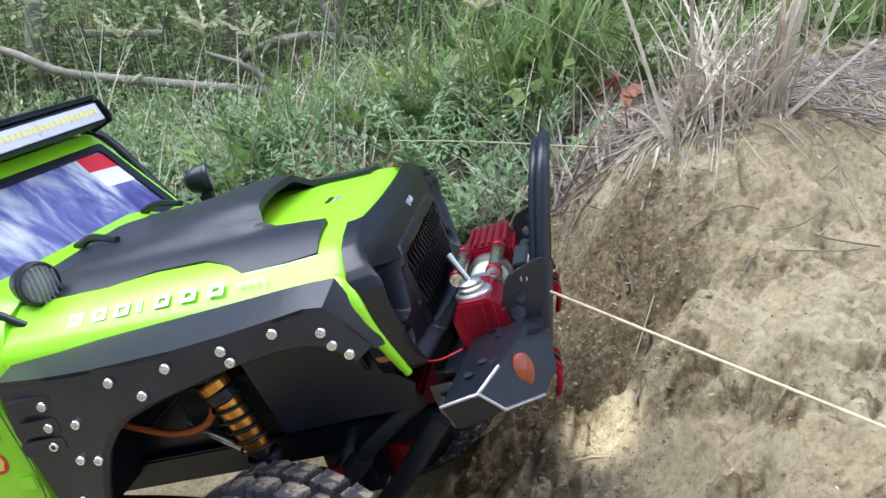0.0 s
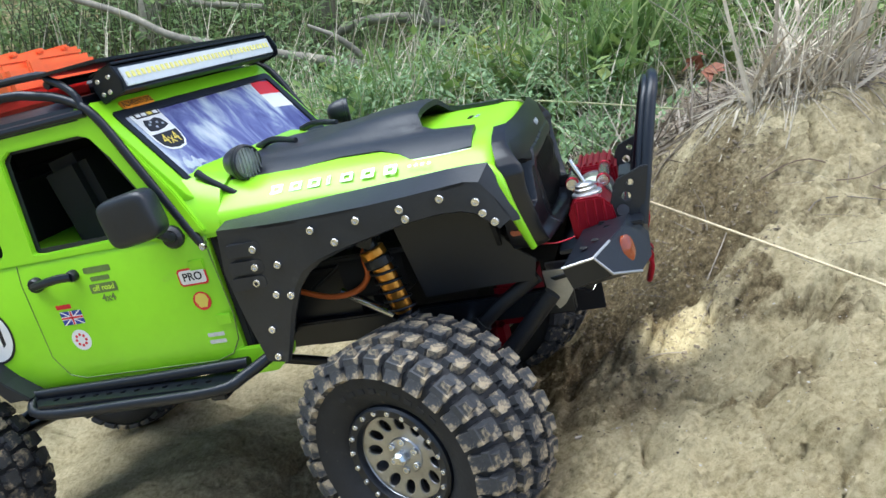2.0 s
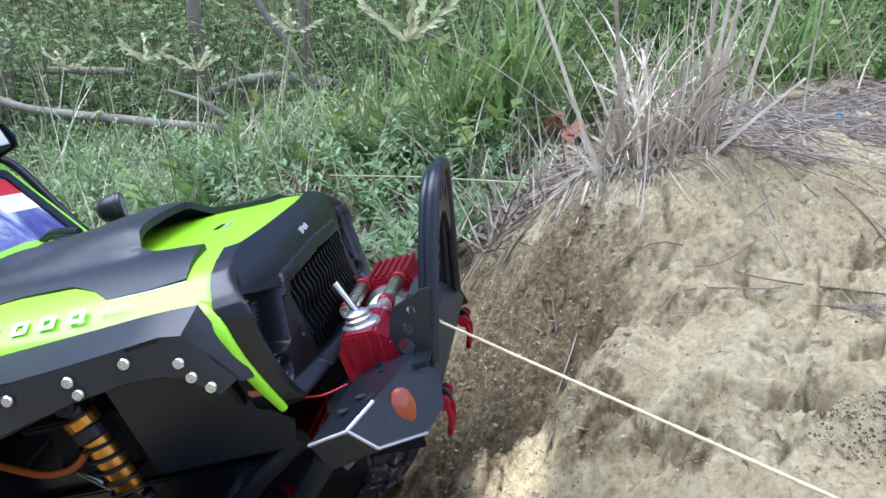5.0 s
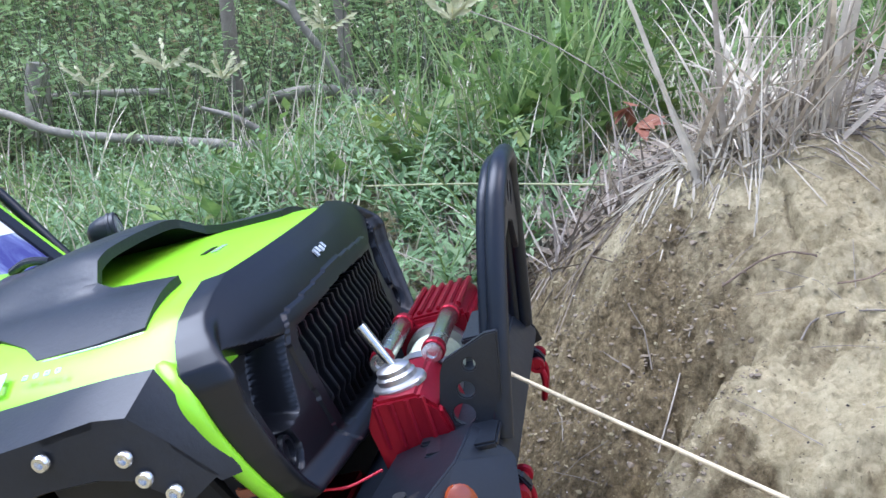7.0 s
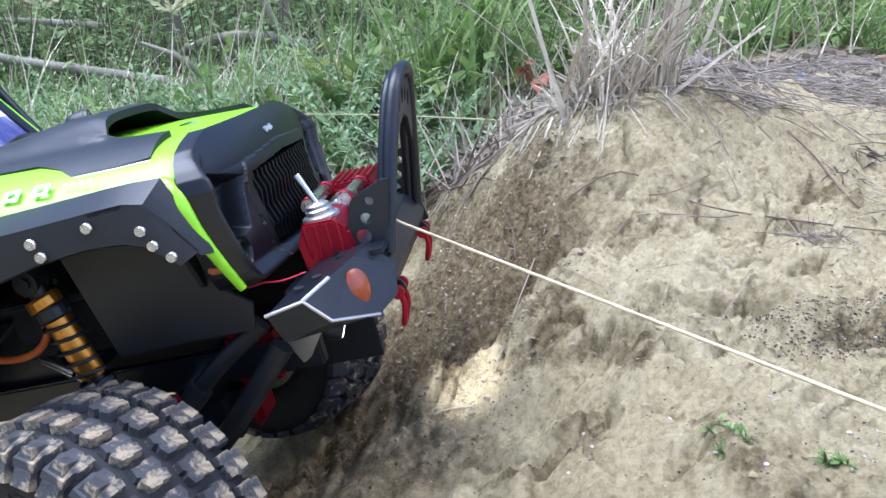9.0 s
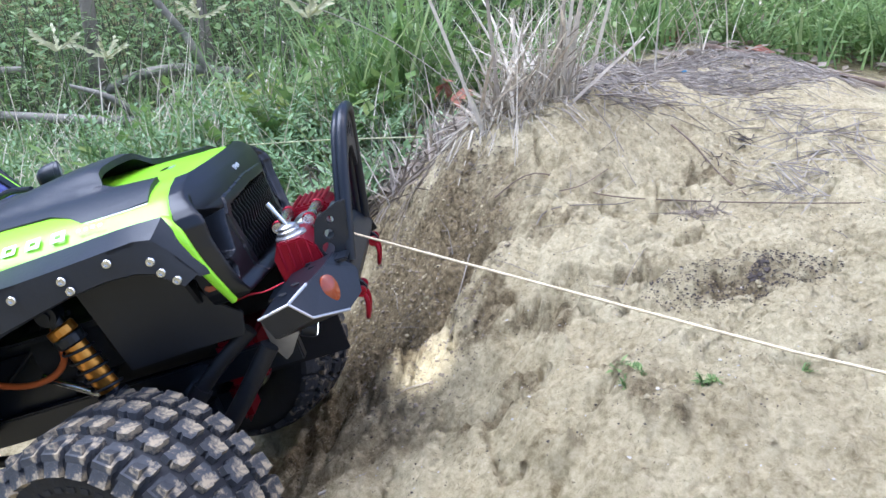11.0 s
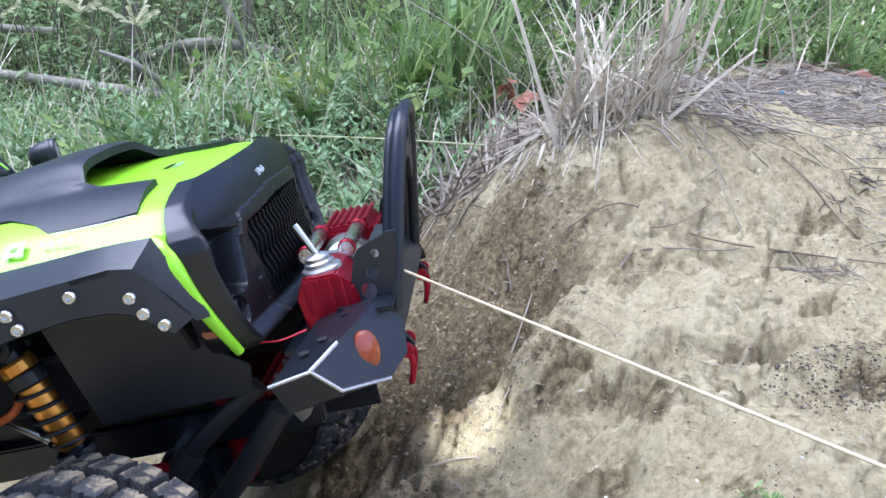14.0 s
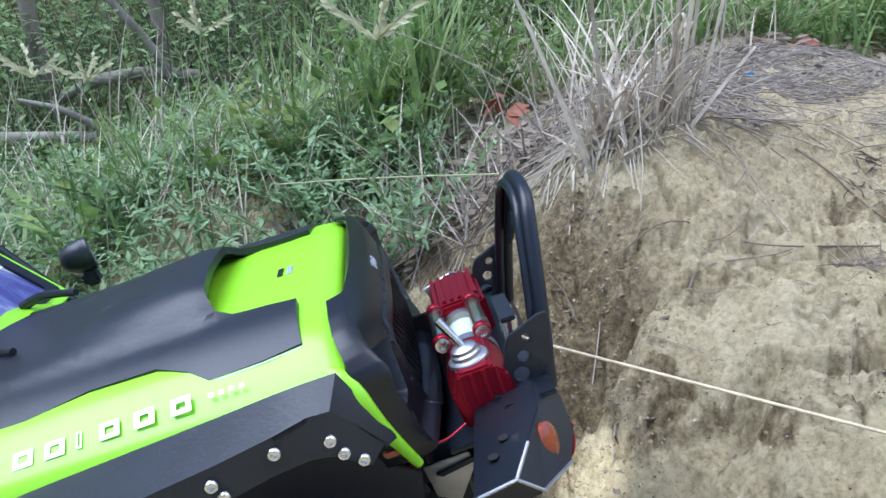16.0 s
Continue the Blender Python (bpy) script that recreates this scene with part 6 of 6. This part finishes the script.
def straw_clump():
    """The dry clump on top of the bank: stiff pale stalks, many bent over."""
    r = random.Random(9)
    thing = root("dry_grass_clump", Matrix.Identity(4), "clump of tall dry bleached grass on the bank", "dry grass")
    for n in range(170):
        a, d = r.uniform(0, 6.28), math.sqrt(r.random())
        cx, cy, sx, sy = (0.152, 0.494, 0.028, 0.02) if n < 115 else (0.186, 0.497, 0.012, 0.010)
        x, y = cx + sx * d * math.cos(a), cy + sy * d * math.sin(a)
        out = r.uniform(0, 6.28)
        lean, L = abs(r.gauss(0.1, 0.4 if n < 115 else 0.16)), r.uniform(0.03, 0.15 if n < 115 else 0.19) * (1.1 - 0.35 * d)
        if math.cos(out) < -0.1 or math.sin(out) < -0.4:
            L *= 0.45
        p = np.array([x, y, gz(x, y) - 0.004])
        kink = r.choice((0, 0, 0, 0.8, 1.3))
        at = r.uniform(0.4, 0.75)
        pts = [p]
        for k in range(1, 7):
            aa = lean + (kink if k / 6 > at else 0) + 0.12 * k / 6
            p = p + L / 6 * np.array([math.sin(aa) * math.cos(out), math.sin(aa) * math.sin(out), math.cos(aa)])
            pts.append(p)
        s = Strips()
        s.stalk(pts, r.uniform(0.0004, 0.0009), 0.0003)
        s.make("dry_stalk", STRAW, parent=thing)
        if r.random() < 0.25:
            b = Strips()
            b.blade(pts[2], r.uniform(0, 6.28), r.uniform(0.3, 1.2), r.uniform(0.04, 0.11), 0.0028, r.uniform(0.3, 1.6))
            b.make("dry_blade", STRAW, parent=thing)
    for x, y, dx, dy, dz in ((0.19, 0.487, 0.064, 0.045, 0.047), (0.185, 0.494, 0.022, 0.0, 0.19), (0.19, 0.498, 0.03, 0.01, 0.2), (0.182, 0.5, 0.015, 0.0, 0.18), (0.13, 0.485, -0.06, 0.02, 0.15), (0.142, 0.492, -0.02, 0.0, 0.18), (0.205, 0.51, 0.05, 0.03, 0.17)):
        k = Strips()
        z = gz(x, y) - 0.003
        k.stalk([(x, y, z), (x + dx * 0.5, y + dy * 0.5, z + dz * 0.52), (x + dx, y + dy, z + dz)], 0.0017, 0.0010)
        k.make("thick_stalk", STRAW, parent=thing)


straw_clump()


def litter(name, label, n, cx, cy, rx, ry, length, material, seed, turn=None, lift=0.25, thick=0.0008):
    """Straws lying criss-cross on the ground."""
    r, s = random.Random(seed), Strips()
    for _ in range(n):
        a, d = r.uniform(0, 6.28), math.sqrt(r.random())
        x, y = cx + rx * d * math.cos(a), cy + ry * d * math.sin(a)
        t = r.uniform(0, 6.28) if turn is None else turn + r.gauss(0, 0.7)
        L = length * r.uniform(0.4, 1.3)
        x1, y1 = x + L * math.cos(t), y + L * math.sin(t)
        z0, z1 = gz(x, y) + 0.001, gz(x1, y1) + 0.001 + L * max(0, r.gauss(0, lift))
        xm, ym = (x + x1) / 2 + r.gauss(0, 0.05) * L, (y + y1) / 2 + r.gauss(0, 0.05) * L
        s.stalk([(x, y, z0), (xm, ym, max((z0 + z1) / 2, gz(xm, ym) + 0.001) + 0.03 * L), (x1, y1, max(z1, gz(x1, y1) + 0.0005))], thick * r.uniform(0.6, 1.4), thick * 0.5)
    return s.make(name, material, label, "litter", "stuff")


litter("straw_litter", "grey straw litter matted on the bank top", 3000, 0.31, 0.735, 0.2, 0.12, 0.05, LITTER, 12, None, 0.1, 0.00045)
litter("straw_litter", "loose straw litter behind the dry clump", 700, 0.2, 0.58, 0.08, 0.08, 0.05, LITTER, 19, None, 0.2, 0.0006)
litter("straw_litter", "loose dry stems at the bank's far end", 60, 0.36, 0.545, 0.06, 0.03, 0.04, LITTER, 20, None, 0.12, 0.0005)
litter("straw_litter", "dry straw lying down the gully side", 90, 0.085, 0.56, 0.045, 0.05, 0.04, DUFF, 13, 3.9, 0.06, 0.0006)
litter("straw_litter", "brown fallen stems at the gully's far edge", 700, 0.05, 0.67, 0.1, 0.12, 0.055, DUFF, 18, None, 0.16, 0.0007)
litter("straw_litter", "fine dead stems scattered over bare soil", 45, 0.25, 0.42, 0.2, 0.12, 0.03, LITTER, 14, None, 0.03, 0.0003)
litter("straw_litter", "fallen dry stems tangled below the clump", 240, 0.152, 0.512, 0.04, 0.02, 0.04, STRAW, 15, None, 0.3, 0.0006)
litter("straw_litter", "dark roots and dead stems in a crack", 90, 0.256, 0.398, 0.016, 0.006, 0.014, DUFF, 16, None, 0.04, 0.0003)
litter("straw_litter", "dead stems at the edge of the bank", 40, 0.375, 0.475, 0.03, 0.03, 0.045, LITTER, 17, None, 0.1, 0.0005)


litter("straw_litter", "pale loose stems on the bank's shoulder", 40, 0.338, 0.425, 0.018, 0.016, 0.04, LITTER, 21, 2.6, 0.05, 0.0004)
litter("straw_litter", "dark broken bits of bark on pale soil", 18, 0.322, 0.504, 0.012, 0.005, 0.009, DEBRIS, 22, None, 0.05, 0.0005)
litter("straw_litter", "dark broken bits of bark on pale soil", 12, 0.292, 0.462, 0.010, 0.006, 0.008, DEBRIS, 23, None, 0.05, 0.0004)


def stick(name, label, pts, r0, r1, material, category="twig", lift=0.0):
    bm = tube(pts, 0, None, 8, 5, (r0, r1), True)
    return lone(name, bm, material, label, category, smooth=60)


def on(x, y, up=0.0012):
    return (x, y, gz(x, y) + up)


# single stems on and over the bare soil
stick("twig", "thin dark twig lying down the bank", [on(0.268, 0.498, 0.002), on(0.278, 0.474, 0.003), on(0.287, 0.452, 0.001), on(0.297, 0.424, 0.003)], 0.0007, 0.0004, TWIG)
stick("straw", "thin dry stalk leaning in the gully", [on(0.106, 0.397), (0.114, 0.412, gz(0.106, 0.397) + 0.024), on(0.121, 0.429)], 0.0004, 0.0003, LITTER)
stick("straw", "pale bent straw lying on the soil", [on(0.157, 0.395), on(0.163, 0.40, 0.003), on(0.178, 0.402), on(0.21, 0.411, 0.002), on(0.222, 0.413)], 0.0004, 0.0003, LITTER)
stick("fallen_twig", "long brown dead stem lying across the bank", [on(0.128, 0.432), on(0.16, 0.43, 0.004), on(0.2, 0.417, 0.003), on(0.25, 0.412, 0.004), on(0.32, 0.405, 0.003), on(0.38, 0.395)], 0.00045, 0.00045, TWIG)
stick("fallen_twig", "thin dead stem lying on the bank", [on(0.17, 0.418), on(0.188, 0.417, 0.004), on(0.21, 0.44, 0.003)], 0.0004, 0.0003, TWIG)
stick("straw", "short straw across the lit soil", [on(0.07, 0.333), on(0.08, 0.331, 0.003), on(0.092, 0.325)], 0.0004, 0.0003, LITTER)
stick("straw", "pale split straw beside the tyre", [on(0.036, 0.262, 0.001), on(0.06, 0.27, 0.003)], 0.0009, 0.0002, LITTER)
stick("straw", "thin dry straw standing up the bank face", [on(0.148, 0.445), (0.15, 0.45, gz(0.148, 0.445) + 0.03), (0.152, 0.47, gz(0.148, 0.445) + 0.08)], 0.0004, 0.0003, STRAW)
stick("straw", "long pale straw lying across the weeds", [(-0.075, 0.60, 0.215), (0.0, 0.56, 0.222), (0.085, 0.511, 0.228)], 0.0005, 0.0006, SEED)
stick("straw", "thin pale stem leaning out of the clump", [(0.13, 0.49, 0.25), (0.06, 0.53, 0.30), (-0.02, 0.58, 0.335)], 0.0004, 0.0003, LITTER)
stick("dead_branch", "dark dead branch on the bank top", [on(0.40, 0.84, 0.004), on(0.47, 0.81, 0.008), on(0.58, 0.78, 0.006)], 0.005, 0.003, TWIG, "branch")


def seed_stalk(x, y, h, dx, dy, fingers, seed, big=1.0):
    """A finger-grass stem: a thin stalk with a few seed spikes spread at its tip."""
    r = random.Random(seed)
    thing = root("seed_stalk", Matrix.Identity(4), "thin grass stalk with spreading pale seed spikes", "grass stalk", "seed stalks")
    z = gz(x, y)
    s = Strips()
    s.stalk([(x, y, z), (x + dx * 0.4, y + dy * 0.4, z + h * 0.55), (x + dx, y + dy, z + h)], 0.0009, 0.0006)
    s.make("stem", GRASS, parent=thing)
    for k in range(fingers):
        a = 6.28 * k / fingers + r.uniform(-0.4, 0.4)
        q = Strips()
        p0 = np.array([x + dx, y + dy, z + h])
        d = np.array([math.cos(a), 0.5 * math.sin(a), 0.35 + 0.5 * r.random()])
        d = d / np.linalg.norm(d) * r.uniform(0.022, 0.034) * big
        for j in range(12):
            t = j / 12
            q.leaf(p0 + d * t, d + np.array([0, 0, -0.012 * math.sin(t * 3)]) + 0.012 * np.array([r.uniform(-1, 1), r.uniform(-1, 1), r.uniform(-1, 1)]), (0.2, -1, 0.3), 0.008 * big, 0.0034 * big)
        q.stalk([p0, p0 + d], 0.0008, 0.0004)
        q.make("seed_spike", SEED, kind="stuff", parent=thing)


seed_stalk(0.055, 0.66, 0.316 - gz(0.055, 0.66), -0.049, -0.16, 4, 1, 1.15)
seed_stalk(-0.25, 0.70, 0.30 - gz(-0.25, 0.70), -0.02, -0.01, 4, 2)
seed_stalk(-0.235, 0.76, 0.292 - gz(-0.235, 0.76), -0.02, 0.0, 4, 3)
seed_stalk(-0.17, 0.72, 0.2, 0.03, 0.0, 4, 4)
seed_stalk(-0.42, 0.8, 0.2, 0.0, 0.0, 3, 5)


def dead_leaf(x, y, z, size, turn, seed):
    r, s = random.Random(seed), Strips()
    for k in range(4):
        a = turn + r.uniform(-0.8, 0.8)
        s.leaf((x, y, z), (math.cos(a), math.sin(a), r.uniform(-0.5, 0.5)), (r.uniform(-0.3, 0.3), -0.6, 0.7), size * r.uniform(0.7, 1.1), size * 0.45, 0.3)
    return s.make("dead_leaf", BROWNLEAF, "curled reddish brown dead leaf caught in grass", "leaf", group="dead leaves")


dead_leaf(0.104, 0.66, 0.262, 0.03, 2.0, 1)
dead_leaf(0.11, 0.665, 0.25, 0.026, 5.0, 2)
dead_leaf(0.447, 0.821, gz(0.447, 0.821) + 0.012, 0.035, 0.5, 3)
dead_leaf(0.40, 0.91, gz(0.40, 0.91) + 0.012, 0.035, 2.5, 4)
dead_leaf(0.03, 0.86, gz(0.03, 0.86) + 0.02, 0.03, 1.0, 5)



def plastic_scrap(x, y, z):
    bm = bmesh.new()
    bmesh.ops.create_grid(bm, x_segments=6, y_segments=4, size=1.0)
    g = random.Random(3)
    for v in bm.verts:
        v.co = Vector((v.co.x * 0.005, v.co.y * 0.0025, 0.003 * math.sin(v.co.x * 3) + g.uniform(-0.001, 0.001)))
    bm.transform(pose(x, y, z, 10, 5, 30))
    return lone("plastic_scrap", bm, surface("faded_blue_plastic", (0.02, 0.16, 0.3), 0.7, 0, 0.3, 200, 0.1), "crumpled scrap of faded blue plastic on straw litter", "litter", smooth=60)


plastic_scrap(0.335, 0.70, gz(0.335, 0.70) + 0.008)

# ---- woody scrub behind ----
def trunk(label, pts, r0, r1, material, limbs=(), name="sapling"):
    thing = root(name, Matrix.Identity(4), label, "tree" if name == "sapling" else "branch")
    part("trunk" if name == "sapling" else "stem", tube(pts, 0, None, 10, 5, (r0, r1), True), material, thing, smooth=60)
    for lp, a, b in limbs:
        part("limb", tube(lp, 0, None, 7, 4, (a, b), True), material, thing, smooth=60)
    return thing


trunk("slender grey sapling trunk in the scrub", [(-0.552, 1.40, 0.12), (-0.553, 1.40, 0.25), (-0.556, 1.4, 0.43), (-0.57, 1.43, 0.9), (-0.5, 1.5, 1.5)], 0.017, 0.009, BARK,
      ([[(-0.51, 1.42, 0.45), (-0.44, 1.45, 0.62), (-0.4, 1.5, 0.85)], 0.006, 0.003], [[(-0.52, 1.43, 0.6), (-0.62, 1.46, 0.78), (-0.66, 1.5, 1.0)], 0.006, 0.003]))
trunk("slender dark sapling trunk in the scrub", [(-0.36, 1.5, 0.14), (-0.375, 1.5, 0.35), (-0.4, 1.52, 0.6), (-0.42, 1.56, 1.2)], 0.014, 0.008, BARK,
      ([[(-0.38, 1.5, 0.4), (-0.3, 1.52, 0.58), (-0.26, 1.56, 0.8)], 0.006, 0.003],))
trunk("bleached lichen-spotted dead branch leaning in the scrub", [(-0.33, 1.36, 0.262), (-0.365, 1.35, 0.33), (-0.41, 1.34, 0.40), (-0.40, 1.34, 0.45), (-0.39, 1.35, 0.56)], 0.0075, 0.005, DEADWOOD,
      ([[(-0.41, 1.34, 0.40), (-0.45, 1.33, 0.43), (-0.47, 1.32, 0.47)], 0.005, 0.002],), "dead_branch")
# pale lump of unclear kind, given the shape of a short stub
trunk("weathered pale lump standing in the scrub", [(-0.93, 1.36, 0.2), (-0.932, 1.365, 0.27), (-0.93, 1.37, 0.31), (-0.925, 1.37, 0.335)], 0.024, 0.019, DEADWOOD, (), "branch_stub")
trunk("fallen grey branch lying in the scrub", [(-0.52, 1.35, 0.235), (-0.45, 1.35, 0.262), (-0.38, 1.36, 0.27), (-0.31, 1.37, 0.262), (-0.26, 1.4, 0.25)], 0.009, 0.012, DEADWOOD, (), "fallen_branch")
trunk("long fallen pale branch lying in the scrub", [(-1.0, 1.2, 0.28), (-0.87, 1.2, 0.252), (-0.77, 1.2, 0.218), (-0.6, 1.2, 0.203), (-0.48, 1.2, 0.194), (-0.41, 1.2, 0.19)], 0.006, 0.009, DEADWOOD,
      ([[(-0.41, 1.2, 0.205), (-0.45, 1.18, 0.235), (-0.5, 1.17, 0.252)], 0.007, 0.003],), "fallen_branch")
trunk("fallen pale branch lying in the scrub", [(-0.95, 1.42, 0.27), (-0.86, 1.43, 0.275), (-0.72, 1.45, 0.275)], 0.009, 0.007, DEADWOOD, (), "fallen_branch")
trunk("grey dead branch at the top of the bank", [(0.62, 1.35, 0.3), (0.66, 1.34, 0.4), (0.72, 1.34, 0.5), (0.8, 1.36, 0.62)], 0.01, 0.006, DEADWOOD, (), "dead_branch")


def scrub(name, label, n, x0, x1, y0, y1, top, material, seed, size=0.03):
    """Dense scrub: thin stems with many small leaves and gaps between."""
    r, lf, st = random.Random(seed), Strips(), Strips()
    for _ in range(n):
        x, y = r.uniform(x0, x1), r.uniform(y0, y1)
        z, h, az, lean = gz(x, y), top * r.uniform(0.35, 1.0), r.uniform(0, 6.28), abs(r.gauss(0, 0.28))
        p, pts = np.array([x, y, z]), []
        for k in range(8):
            a = lean + 0.3 * k / 7
            pts.append(p)
            p = p + h / 7 * np.array([math.sin(a) * math.cos(az), math.sin(a) * math.sin(az), math.cos(a)])
        st.stalk(pts, 0.0022, 0.0008)
        for k in range(1, 8):
            for _ in range(r.randint(2, 5)):
                t = r.uniform(0, 6.28)
                lf.leaf(pts[k] + np.array([r.gauss(0, 0.02), r.gauss(0, 0.02), r.gauss(0, 0.02)]), (math.cos(t), math.sin(t), r.uniform(-0.4, 0.7)), (0, 0, 1), size * r.uniform(0.6, 1.4), size * 0.4, 0.2)
    thing = root(name, Matrix.Identity(4), label, "scrub", "", "stuff")
    a = st.make("stems", SCRUBSTEM, kind="stuff", parent=thing)
    b = lf.make("leaves", material, kind="stuff", parent=thing)
    return thing


scrub("scrub", "dense green scrub with thin stems behind the clearing", 820, -1.4, 0.5, 1.25, 1.9, 0.32, SHADE, 31, 0.026)
scrub("scrub", "green scrub on the rise behind the bank", 700, 0.3, 1.7, 1.2, 2.0, 0.28, SHADE, 32, 0.026)
scrub("scrub", "tall green scrub in the distance", 900, -2.6, 2.6, 1.9, 3.2, 0.7, SHADE, 33, 0.05)
scrub("scrub", "tall green scrub in the distance", 700, -4, 4, 3.2, 5.0, 1.3, SHADE, 34, 0.09)
grass_patch("grass", "rank grass under the scrub", -0.4, 1.6, 1.2, 0.45, 600, 0.16, GRASS, 35, 0.6, 1.0, 0.005)
grass_patch("grass", "rank grass under the scrub", 0.9, 1.7, 0.9, 0.45, 500, 0.16, GRASS, 36, 0.6, 1.0, 0.005)
grass_patch("dry_grass", "dry stems standing through the scrub", -0.5, 1.25, 0.6, 0.3, 150, 0.24, STRAW, 37, 0.5, 0.9, 0.0026)


# ---- clods and grit on the soil ----
def pebbles(name, label, n, cx, cy, rx, ry, lo, hi, seed, material, sink=0.1):
    """Crumbs, half sunk in the soil, each of its own uneven shape."""
    g = np.random.default_rng(seed)
    ico = bmesh.new()
    bmesh.ops.create_icosphere(ico, subdivisions=1, radius=1.0)
    base = np.array([v.co[:] for v in ico.verts])
    tri = np.array([[v.index for v in f.verts] for f in ico.faces])
    ico.free()
    a, d = g.uniform(0, 6.28, n), np.sqrt(g.random(n))
    x, y = cx + rx * d * np.cos(a), cy + ry * d * np.sin(a)
    s = lo * (hi / lo) ** (g.random(n) ** 2.5)
    q = base[None] * (s[:, None] * g.uniform((0.6, 0.6, 0.4), (1.3, 1.3, 0.8), (n, 3)))[:, None, :]
    q = q * (1 + 0.32 * g.standard_normal((n, len(base), 1)))
    t = g.uniform(0, 6.28, n)[:, None]
    q = np.stack([q[..., 0] * np.cos(t) - q[..., 1] * np.sin(t), q[..., 0] * np.sin(t) + q[..., 1] * np.cos(t), q[..., 2]], -1)
    q = q + np.stack([x, y, ground_height(x, y) + s * sink], -1)[:, None, :]
    fs = (tri[None] + (np.arange(n) * len(base))[:, None, None]).reshape(-1, 3)
    return sheet(q.reshape(-1, 3), fs, name, material, label, "soil crumbs", "stuff", smooth=False)


pebbles("soil_crumbs", "small loose crumbs of sandy soil", 4200, 0.17, 0.36, 0.2, 0.2, 0.0004, 0.0016, 41, SOIL)
pebbles("soil_crumbs", "rough clods of soil on the gully's side", 1700, 0.085, 0.42, 0.06, 0.1, 0.0004, 0.0018, 43, DAMP, -0.3)
pebbles("soil_crumbs", "damp brown crumbs of churned soil", 1100, 0.085, 0.41, 0.055, 0.11, 0.0004, 0.0014, 47, DAMP)
pebbles("soil_crumbs", "pale grit scattered on the soil", 700, 0.2, 0.36, 0.2, 0.19, 0.0003, 0.0008, 42, surface("pale_grit", (0.6, 0.56, 0.48), 0.9, 0.0, 0.3, 400, 0.2))
pebbles("debris_crumbs", "dark crumbs of dead plant matter on soil", 3200, 0.25, 0.303, 0.05, 0.018, 0.0002, 0.0008, 44, DEBRIS)
pebbles("debris_crumbs", "dark crumbs of dead plant matter on soil", 2600, 0.2, 0.37, 0.2, 0.17, 0.0002, 0.0007, 45, DEBRIS)
pebbles("debris_crumbs", "black burnt crumbs in a small heap", 160, 0.259, 0.304, 0.005, 0.004, 0.0005, 0.0013, 46, DEBRIS)


def undergrowth(name, label, n, x0, x1, y0, y1, high, size, material, seed):
    """A low carpet of small leaves over the soil of the scrub."""
    r, s = random.Random(seed), Strips()
    for _ in range(n):
        x, y = r.uniform(x0, x1), r.uniform(y0, y1)
        t = r.uniform(0, 6.28)
        s.leaf((x, y, gz(x, y) + high * r.random() ** 1.5), (math.cos(t), math.sin(t), r.uniform(-0.2, 0.6)), (r.uniform(-0.4, 0.4), r.uniform(-0.6, 0.2), 1), size * r.uniform(0.5, 1.4), size * 0.4, 0.2)
    return s.make(name, material, label, "undergrowth", "stuff")


undergrowth("undergrowth", "low silvery green leaves carpeting the scrub", 3800, -0.75, 0.02, 0.62, 1.3, 0.05, 0.02, FEATHER, 51)
undergrowth("undergrowth", "low green leaves carpeting the scrub", 5000, -0.9, 0.4, 0.85, 1.6, 0.07, 0.022, GRASS, 52)
undergrowth("undergrowth", "low green leaves behind the bank", 6500, 0.35, 1.2, 0.92, 1.6, 0.06, 0.018, GRASS, 53)
undergrowth("leaf_litter", "dead brown leaves and stems at the gully's head", 1100, -0.05, 0.13, 0.56, 0.85, 0.02, 0.016, DUFF, 55)
undergrowth("leaf_litter", "dead brown leaves and stems under the scrub", 3500, -0.9, 1.0, 0.7, 1.6, 0.01, 0.022, DUFF, 54)
